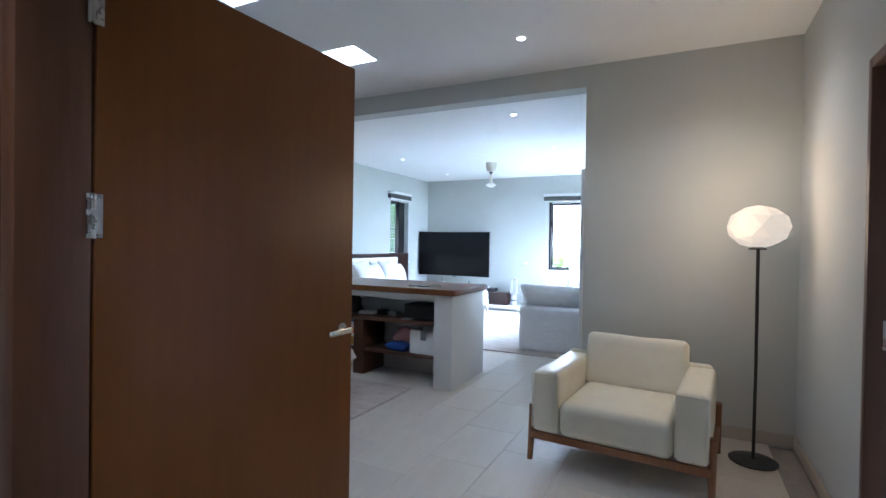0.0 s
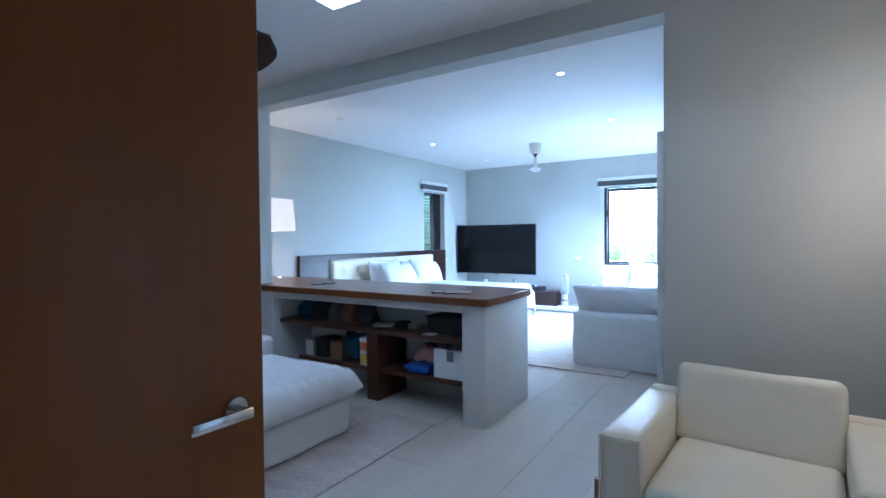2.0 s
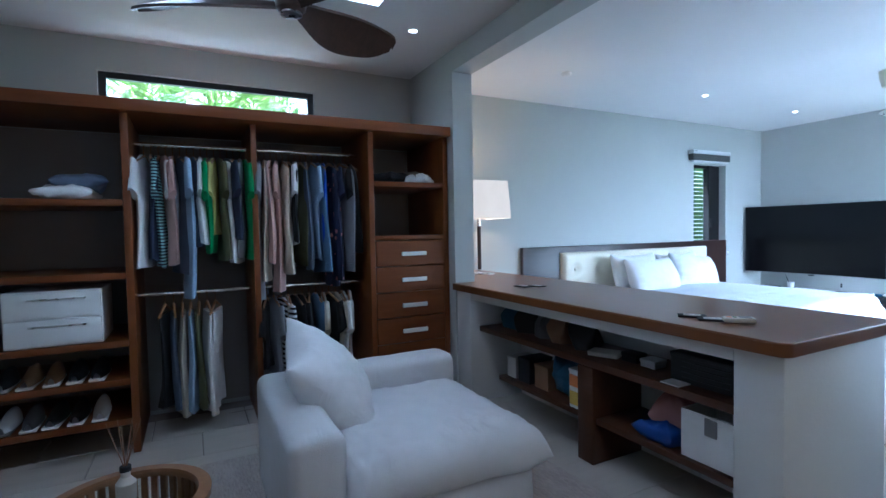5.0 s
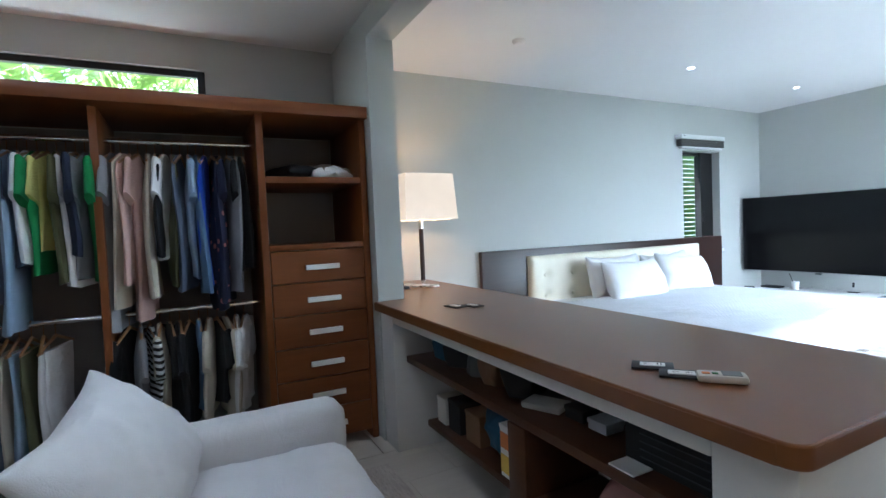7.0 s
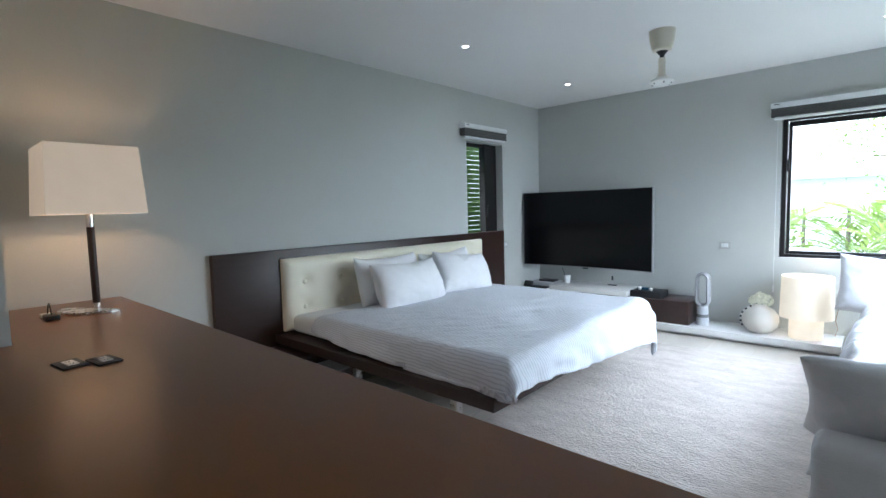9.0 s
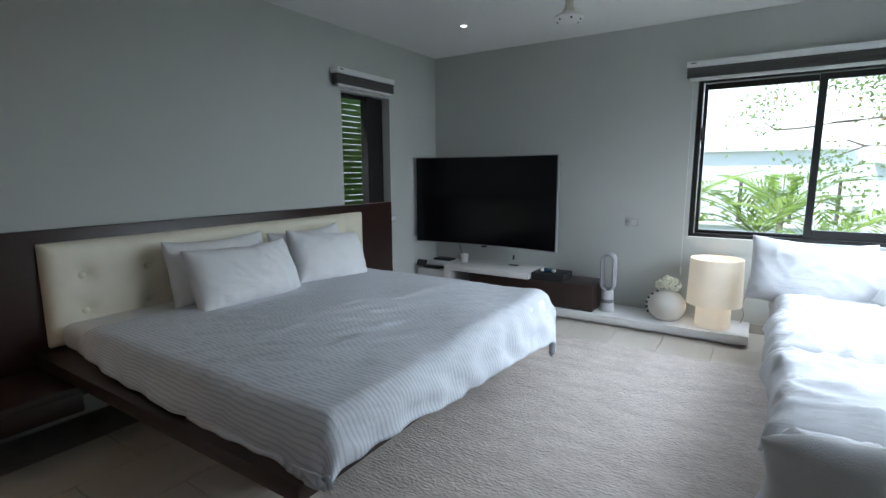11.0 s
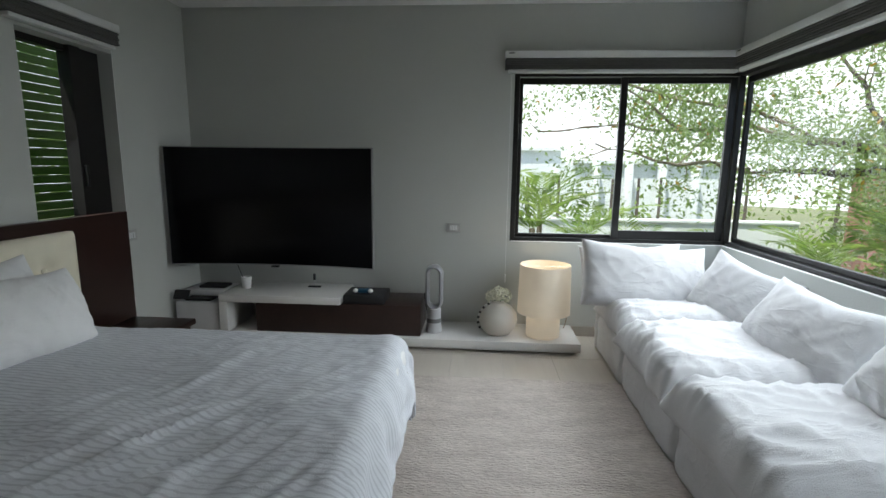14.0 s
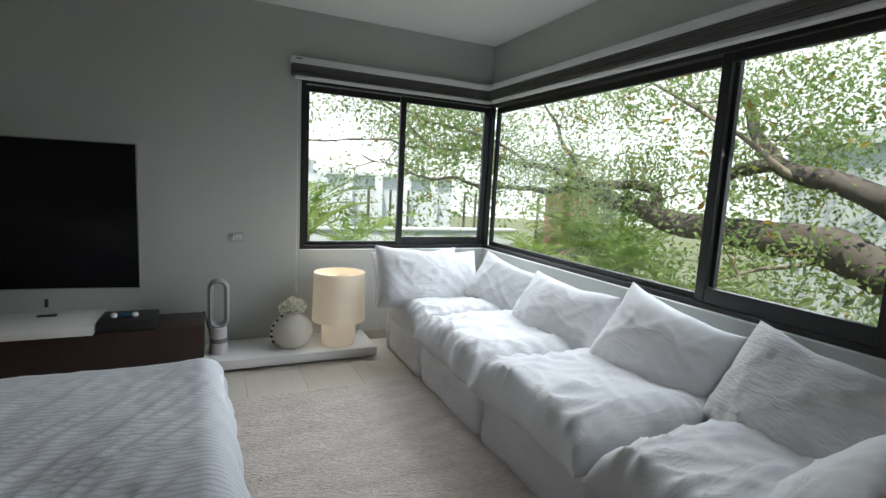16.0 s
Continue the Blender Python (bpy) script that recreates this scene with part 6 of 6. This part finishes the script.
def limb(bm, pts, r0, r1, seed):
    """A crooked tapering limb through the points."""
    pts = [Vector(p) for p in pts]
    fine = []
    for a, b in zip(pts, pts[1:]):
        for k in range(5):
            fine.append(a.lerp(b, k / 5))
    fine.append(pts[-1])
    for k in range(1, len(fine) - 1):
        fine[k] = fine[k] + Vector((noise.noise(fine[k] * 1.7 + Vector((seed, 0, 0))), noise.noise(fine[k] * 1.7 + Vector((0, seed, 0))), noise.noise(fine[k] * 1.7 + Vector((0, 0, seed))))) * 0.10
    n = 12
    prev = None
    for i, p in enumerate(fine):
        d = (fine[min(i + 1, len(fine) - 1)] - fine[max(i - 1, 0)]).normalized()
        u = d.orthogonal().normalized()
        v = d.cross(u)
        r = r0 + (r1 - r0) * i / (len(fine) - 1)
        ring = [bm.verts.new(p + (u * math.cos(2 * math.pi * k / n) + v * math.sin(2 * math.pi * k / n)) * r * (1 + 0.2 * noise.noise(p * 4 + Vector((k, seed, 0))))) for k in range(n)]
        if prev:
            o = min(range(n), key=lambda s: (ring[s].co - prev[0].co).length)
            for k in range(n):
                bm.faces.new((prev[k], prev[(k + 1) % n], ring[(k + 1 + o) % n], ring[(k + o) % n]))
        else:
            bm.faces.new(ring)
        prev = [ring[(k + o) % n] for k in range(n)] if prev else ring
    bm.faces.new(prev[::-1])
    return fine


def leaves(name, centres, count, spread, size, mat, parent, seed, label=""):
    """Many small folded leaves scattered about the centres."""
    rnd = random.Random(seed)
    verts, faces = [], []
    for c, r in centres:
        for k in range(int(count * r)):
            p = c + Vector((rnd.gauss(0, spread), rnd.gauss(0, spread), rnd.gauss(0, spread * 0.7))) * r
            d = Vector((rnd.uniform(-1, 1), rnd.uniform(-1, 1), rnd.uniform(-1.1, 0.3))).normalized()
            s = size * rnd.uniform(0.6, 1.3)
            side = d.cross(Vector((rnd.uniform(-1, 1), rnd.uniform(-1, 1), rnd.uniform(-1, 1)))).normalized()
            up = d.cross(side)
            b0 = len(verts)
            verts += [tuple(p), tuple(p + d * s * 0.5 + side * s * 0.24 + up * s * 0.06), tuple(p + d * s), tuple(p + d * s * 0.5 - side * s * 0.24 + up * s * 0.06), tuple(p + d * s * 0.55)]
            faces += [(b0, b0 + 1, b0 + 4), (b0 + 1, b0 + 2, b0 + 4), (b0, b0 + 4, b0 + 3), (b0 + 4, b0 + 2, b0 + 3)]
    me = bpy.data.meshes.new(name)
    me.from_pydata(verts, [], faces)
    me.materials.append(mat)
    ob = new(name, me)
    ob.parent = parent
    return tagged(ob, label, kind="stuff")


tree = thing("ficus_tree", T0, "spreading ficus tree with thick mossy limbs and loose leaves", "tree")
bm = bmesh.new()
limb(bm, [(5.6, 2.2, -3.0), (5.4, 2.6, -0.8), (4.9, 3.5, 0.55)], 0.42, 0.26, 1)
part("trunk", bm, M_BARK, tree, smooth=60)
TREE_PARTS = (
    ([(4.9, 3.4, 0.5), (4.5, 4.5, 0.93), (4.5, 5.4, 1.05), (4.5, 6.3, 1.10), (4.5, 7.14, 1.23), (4.5, 7.8, 1.32)], 0.24, 0.11, M_BARK),
    ([(4.5, 7.6, 1.30), (4.5, 8.1, 1.42), (4.5, 8.4, 1.62), (4.5, 9.0, 1.78), (4.5, 9.8, 1.90), (4.4, 11.2, 2.15)], 0.11, 0.05, M_BARK),
    ([(4.5, 6.9, 1.20), (4.6, 7.0, 1.48), (4.5, 7.4, 1.60), (4.5, 8.2, 1.58)], 0.09, 0.06, M_BARK),
    ([(4.5, 8.1, 1.58), (4.5, 9.6, 1.44), (4.4, 10.5, 1.46), (4.0, 11.6, 1.5)], 0.07, 0.03, M_BARK),
    ([(5.2, 3.6, 0.6), (4.7, 4.2, 1.45), (4.5, 4.7, 1.72), (4.5, 5.3, 1.86), (4.5, 5.7, 1.80), (4.5, 6.1, 1.62)], 0.16, 0.05, M_BARK),
    ([(4.5, 5.3, 1.86), (4.7, 5.6, 2.25), (5.0, 6.2, 2.9), (5.2, 6.8, 3.8)], 0.10, 0.03, M_BARK),
    ([(4.5, 8.3, 1.60), (4.5, 8.6, 1.86), (4.5, 9.2, 2.40), (4.4, 9.8, 3.2)], 0.06, 0.02, M_BARK),
    ([(4.4, 10.9, 2.1), (3.6, 10.8, 2.2), (2.4, 10.4, 2.15), (1.2, 10.0, 2.15), (0.0, 9.8, 2.05)], 0.04, 0.014, M_BARK_L),
    ([(4.4, 9.6, 1.88), (3.4, 10.0, 2.4), (2.2, 10.0, 2.6), (0.9, 10.0, 2.9), (-0.3, 9.9, 3.0)], 0.036, 0.012, M_BARK_L),
    ([(4.0, 11.2, 1.5), (2.8, 10.2, 1.55), (1.8, 9.6, 1.60), (0.8, 9.4, 1.85)], 0.04, 0.012, M_BARK_L),
    ([(2.4, 10.4, 2.15), (1.5, 10.0, 2.7), (0.5, 9.9, 3.2)], 0.028, 0.010, M_BARK_L),
    ([(4.5, 5.0, 1.7), (3.9, 5.6, 2.3), (3.4, 6.4, 2.9)], 0.04, 0.012, M_BARK_L),
    ([(4.6, 4.6, 0.9), (4.0, 5.0, 0.7), (3.5, 5.6, 0.4)], 0.03, 0.01, M_BARK_L),
)
fine_pts = []
for k, (pts, r0, r1, mat) in enumerate(TREE_PARTS):
    bm = bmesh.new()
    fine_pts += [(p, r0) for p in limb(bm, pts, r0, r1, 3 + k)]
    part("limb", bm, mat, tree, smooth=60)
rnd = random.Random(3)
twigs = bmesh.new()
centres = []
for p, r in fine_pts:
    if rnd.random() < (0.15 if r > 0.1 else 0.62):
        q = p + Vector((rnd.uniform(-0.35, 0.6), rnd.uniform(-0.6, 0.6), rnd.uniform(-0.35, 0.7)))
        rod(twigs, p, q, 0.012, 5, 0.004)
        centres.append((q, rnd.uniform(0.6, 1.1)))
        for _ in range(2):
            e = q + Vector((rnd.uniform(-0.5, 0.5), rnd.uniform(-0.5, 0.5), rnd.uniform(-0.4, 0.4)))
            rod(twigs, q, e, 0.005, 4, 0.002)
            centres.append((e, rnd.uniform(0.4, 0.8)))
for k in range(85):
    centres.append((Vector((rnd.uniform(4.9, 7.6), rnd.uniform(3.0, 9.5), rnd.uniform(2.2, 5.2))), rnd.uniform(0.7, 1.3)))
for k in range(16):
    centres.append((Vector((rnd.uniform(4.9, 6.0), rnd.uniform(3.6, 9.0), rnd.uniform(1.5, 3.0))), rnd.uniform(0.5, 0.9)))
for k in range(30):
    centres.append((Vector((rnd.uniform(4.9, 6.6), rnd.uniform(4.0, 11.0), rnd.uniform(-0.8, 0.45))), rnd.uniform(0.5, 1.0)))
part("twigs", twigs, M_BARK_L, tree, smooth=None)
leaves("crown", centres, 150, 0.36, 0.072, M_LEAF, tree, 8, "loose green ficus leaves")
leaves("yellow_leaves", [c for c in centres if rnd.random() < 0.45], 5, 0.3, 0.12, M_LEAF_Y, tree, 9, "scattered yellow and orange leaves")


def palm_mesh(seed):
    """Fronds arching out from a short stem, each with rows of narrow leaflets."""
    rnd = random.Random(seed)
    verts, faces = [], []
    for f in range(11):
        az, tilt, L = rnd.uniform(0, 6.28), rnd.uniform(0.6, 1.35), rnd.uniform(0.9, 1.4)
        prev = None
        for i in range(17):
            s = i / 16
            a = tilt - 1.5 * s * s
            r = L * s
            pos = Vector((math.cos(az) * r * math.cos(a * 0.6), math.sin(az) * r * math.cos(a * 0.6), L * (1.25 * math.sin(tilt) * s - 0.62 * s * s)))
            if prev is not None:
                d = (pos - prev).normalized()
                side = d.cross(Vector((0, 0, 1))).normalized()
                ln = 0.34 * math.sin(math.pi * (0.12 + 0.86 * s))
                for sg in (-1, 1):
                    tip = pos + side * sg * ln * 0.8 + d * ln * 0.9 + Vector((0, 0, -0.12 * ln + rnd.uniform(-0.02, 0.02)))
                    b0 = len(verts)
                    verts += [tuple(pos - d * 0.012), tuple(pos.lerp(tip, 0.5) + d * 0.03), tuple(tip), tuple(pos.lerp(tip, 0.5) - d * 0.03)]
                    faces.append((b0, b0 + 1, b0 + 2, b0 + 3))
                b0 = len(verts)
                verts += [tuple(prev + side * 0.006), tuple(prev - side * 0.006), tuple(pos - side * 0.006), tuple(pos + side * 0.006)]
                faces.append((b0, b0 + 1, b0 + 2, b0 + 3))
            prev = pos
    me = bpy.data.meshes.new("fronds")
    me.from_pydata(verts, [], faces)
    me.materials.append(M_PALM)
    return me


PALMS = [palm_mesh(k) for k in range(4)]
stem_mesh = mesh_of("stem", rod(bmesh.new(), (0, 0, -3.4), (0, 0, 0.05), 0.06, 10, 0.045), M_BARK_L, 60)
for k, (x, y, z, s) in enumerate(((-0.1, 9.3, 0.50, 1.1), (0.7, 9.5, 0.25, 1.0), (6.6, 10.4, 0.1, 1.4), (7.0, 11.6, 0.2, 1.4), (6.2, 9.6, -0.2, 1.3), (7.2, 9.8, 0.3, 1.3), (1.3, 9.0, 0.1, 0.9), (-1.2, 9.4, 0.70, 1.1), (0.2, 10.8, 0.75, 1.1), (4.6, 8.0, -0.15, 1.0), (5.4, 7.0, -0.3, 1.1), (5.0, 6.2, -0.4, 1.0), (4.2, 9.2, 0.0, 1.0), (6.0, 8.8, 0.0, 1.2), (5.8, 5.4, -0.7, 1.0), (2.4, 9.8, -0.2, 1.0), (-5.2, -1.2, 2.55, 1.0), (-5.4, -2.2, 2.5, 1.1), (-5.0, -1.8, 2.35, 0.9), (-5.6, -0.6, 2.6, 1.0))):
    t = thing("palm", Matrix.LocRotScale((x, y, z), Euler((0, 0, k * 1.1)), (s, s, s)), "feathery green palm growing in the garden", "palm", "garden palms")
    a = new("fronds", PALMS[k % 4])
    a.parent = t
    b = new("stem", stem_mesh)
    b.parent = t

hedge = thing("hedge", pose(-5.6, 4.6, -3.0), "dense green hedge close to the narrow window", "hedge")
rnd = random.Random(21)
leaves("foliage", [(Vector((rnd.uniform(-0.4, 0.4), rnd.uniform(-2.2, 2.2), rnd.uniform(3.0, 6.4))), 1.0) for k in range(40)], 60, 0.28, 0.16, M_PALM, hedge, 22)
part("stems", boxes((-0.1, -2.0, 0, 0.1, 2.0, 3.2)), M_BARK, hedge)
bush = thing("bush", pose(-5.2, -1.6, -3.0), "leafy green shrubs outside the high window", "bush")
leaves("foliage", [(Vector((rnd.uniform(-0.6, 0.3), rnd.uniform(-2.0, 2.0), rnd.uniform(4.6, 7.0))), 1.0) for k in range(26)], 40, 0.30, 0.17, M_LEAF, bush, 23)
part("stems", boxes((-0.1, -0.1, 0, 0.1, 0.1, 5.0)), M_BARK, bush)
bush = thing("bush", pose(6.9, 11.6, -3.0), "bright green shrubs below the ficus limbs", "bush")
leaves("foliage", [(Vector((rnd.uniform(-0.8, 0.8), rnd.uniform(-2.6, 1.6), rnd.uniform(2.2, 4.0))), 1.0) for k in range(34)], 60, 0.26, 0.13, M_PALM, bush, 31)
part("stems", boxes((-0.05, -0.4, 0, 0.05, -0.3, 3.0)), M_BARK, bush)
bush = thing("bush", pose(4.2, 4.0, -3.0), "leafy green shrubs outside the bathroom window", "bush")
leaves("foliage", [(Vector((rnd.uniform(-0.6, 1.6), rnd.uniform(-0.8, 0.0), rnd.uniform(3.6, 5.6))), 0.9) for k in range(12)], 45, 0.25, 0.13, M_LEAF, bush, 24)
part("stems", boxes((-0.05, -0.4, 0, 0.05, -0.3, 4.4)), M_BARK, bush)

grove = thing("distant_trees", pose(2.0, 17.5, -3.0), "hazy green garden trees beyond the palms", "trees", kind="stuff")
leaves("foliage", [(Vector((rnd.uniform(-7, 6), rnd.uniform(-2, 3), rnd.uniform(0.6, 4.6) * rnd.uniform(0.6, 1.0))), rnd.uniform(0.8, 1.5)) for k in range(45)], 42, 0.42, 0.22, M_PALM, grove, 27)
leaves("foliage", [(Vector((rnd.uniform(5.0, 9.0), rnd.uniform(-9, 1), rnd.uniform(0.8, 5.0))), rnd.uniform(0.8, 1.4)) for k in range(45)], 42, 0.40, 0.18, M_LEAF, grove, 28)
leaves("foliage", [(Vector((rnd.uniform(2.6, 6.4), rnd.uniform(0, 3), rnd.uniform(4.4, 7.2))), rnd.uniform(0.7, 1.2)) for k in range(22)], 60, 0.34, 0.20, M_LEAF, grove, 29)
bm = bmesh.new()
for k in range(12):
    x, y = -6 + 1.15 * k, (k * 37 % 11) / 3 - 2
    rod(bm, (x, y, 0), (x, y, 4.2), 0.08, 8, 0.04)
part("trunks", bm, M_BARK, grove)

M_STUCCO = material("pale_stucco", (0.70, 0.72, 0.70), 0.85, vary=0.05, scale=2, bump=0.1)
M_PANE_FAR = material("far_window_pane", (0.30, 0.36, 0.38), 0.1, vary=0.1, scale=2)
M_TERRA = material("terracotta_render", (0.38, 0.20, 0.15), 0.85, vary=0.1, scale=2)
h = thing("neighbour_house", pose(0, 0, 0), "pale two-storey neighbouring house among the trees", "house")
part("wall", boxes((7.6, 1.0, -3.0, 12.0, 7.0, 2.4)), M_STUCCO, h)
part("roof", boxes((7.5, 0.9, 2.4, 12.1, 7.1, 2.6)), M_STUCCO, h)
part("window", boxes((7.58, 3.2, 0.2, 7.6, 4.2, 1.2)), M_PANE_FAR, h)
w = thing("garden_wall", T0, "low white rendered garden wall behind the palms", "garden wall")
part("wall", boxes((-9.0, 13.4, -3.0, 6.4, 13.65, 0.25)), M_STUCCO, w)
part("coping", boxes((-9.0, 13.36, 0.25, 6.4, 13.69, 0.32), bevel=0.01), M_STUCCO, w)
h = thing("neighbour_house", pose(0, 0, 0), "white house with a terracotta wing beyond the palms", "house")
part("wall", boxes((-6.0, 26.0, -3.0, 3.0, 33.0, 2.3), (3.0, 24.0, -3.0, 9.5, 33.0, 1.7)), M_STUCCO, h)
part("roof", boxes((-6.2, 25.8, 2.3, 3.2, 33.2, 2.45), (3.2, 23.8, 1.7, 9.7, 33.2, 1.85)), M_STUCCO, h)
for x in (4.0, 5.4, 6.8, 8.2):
    part("column", boxes((x, 23.5, -3.0, x + 0.3, 23.8, 1.7), bevel=0.02), M_STUCCO, h)
for x in (-1.6, 2.8):
    w = part("window", boxes((x - 3, 25.95, 0.0, x - 2.1, 26.0, 0.9)), M_STUCCO, h)
    part("pane", boxes((x - 2.92, 25.93, 0.08, x - 2.18, 25.95, 0.82)), M_PANE_FAR, w)
part("wing", boxes((8.2, 13.7, -3.0, 9.6, 14.5, 1.44)), M_TERRA, h, "terracotta-coloured wing")

# ---- floor tiles, 0.40 by 0.60 m, staggered rows ----
bm = bmesh.new()
box(bm, 0.001, 0.001, -0.012, 0.3925, 0.5985, 0.0)
tile_mesh = mesh_of("tile", bm, M_TILE)
FLOOR = bpy.data.objects["floor"]
rest = bmesh.new()
for i in range(-8, 6):
    for j in range(-10, 11):
        x, y = 0.06 + 0.394 * i, -0.06 + 0.6 * j + (0.0 if i % 2 else 0.3)
        if x < -3.4 or x > 2.5 or y < -3.5 or y > 4.2 or (x > 1.1 and y > 0.0):
            continue
        near = x > -2.5 and y < 2.0
        if near:
            t = new("tile", tile_mesh)
            t.parent = FLOOR
            t.location = (x, y, 0)
        else:
            box(rest, x + 0.002, y + 0.002, -0.012, x + 0.39, y + 0.594, 0.0)
for i in range(-9, 3):
    for j in range(4) if i > -5 else ():
        box(rest, 0.06 + 0.394 * i, -5.55 + 0.6 * j, -0.012, 0.45 + 0.394 * i, -4.956 + 0.6 * j, 0.0)
    for y in (4.85, 5.45):
        t = new("tile", tile_mesh)
        t.parent = FLOOR
        t.location = (0.06 + 0.394 * i, y, 0.0)
ob = part("tile_field", rest, M_TILE, FLOOR, smooth=None)
tagged(ob, kind="stuff")
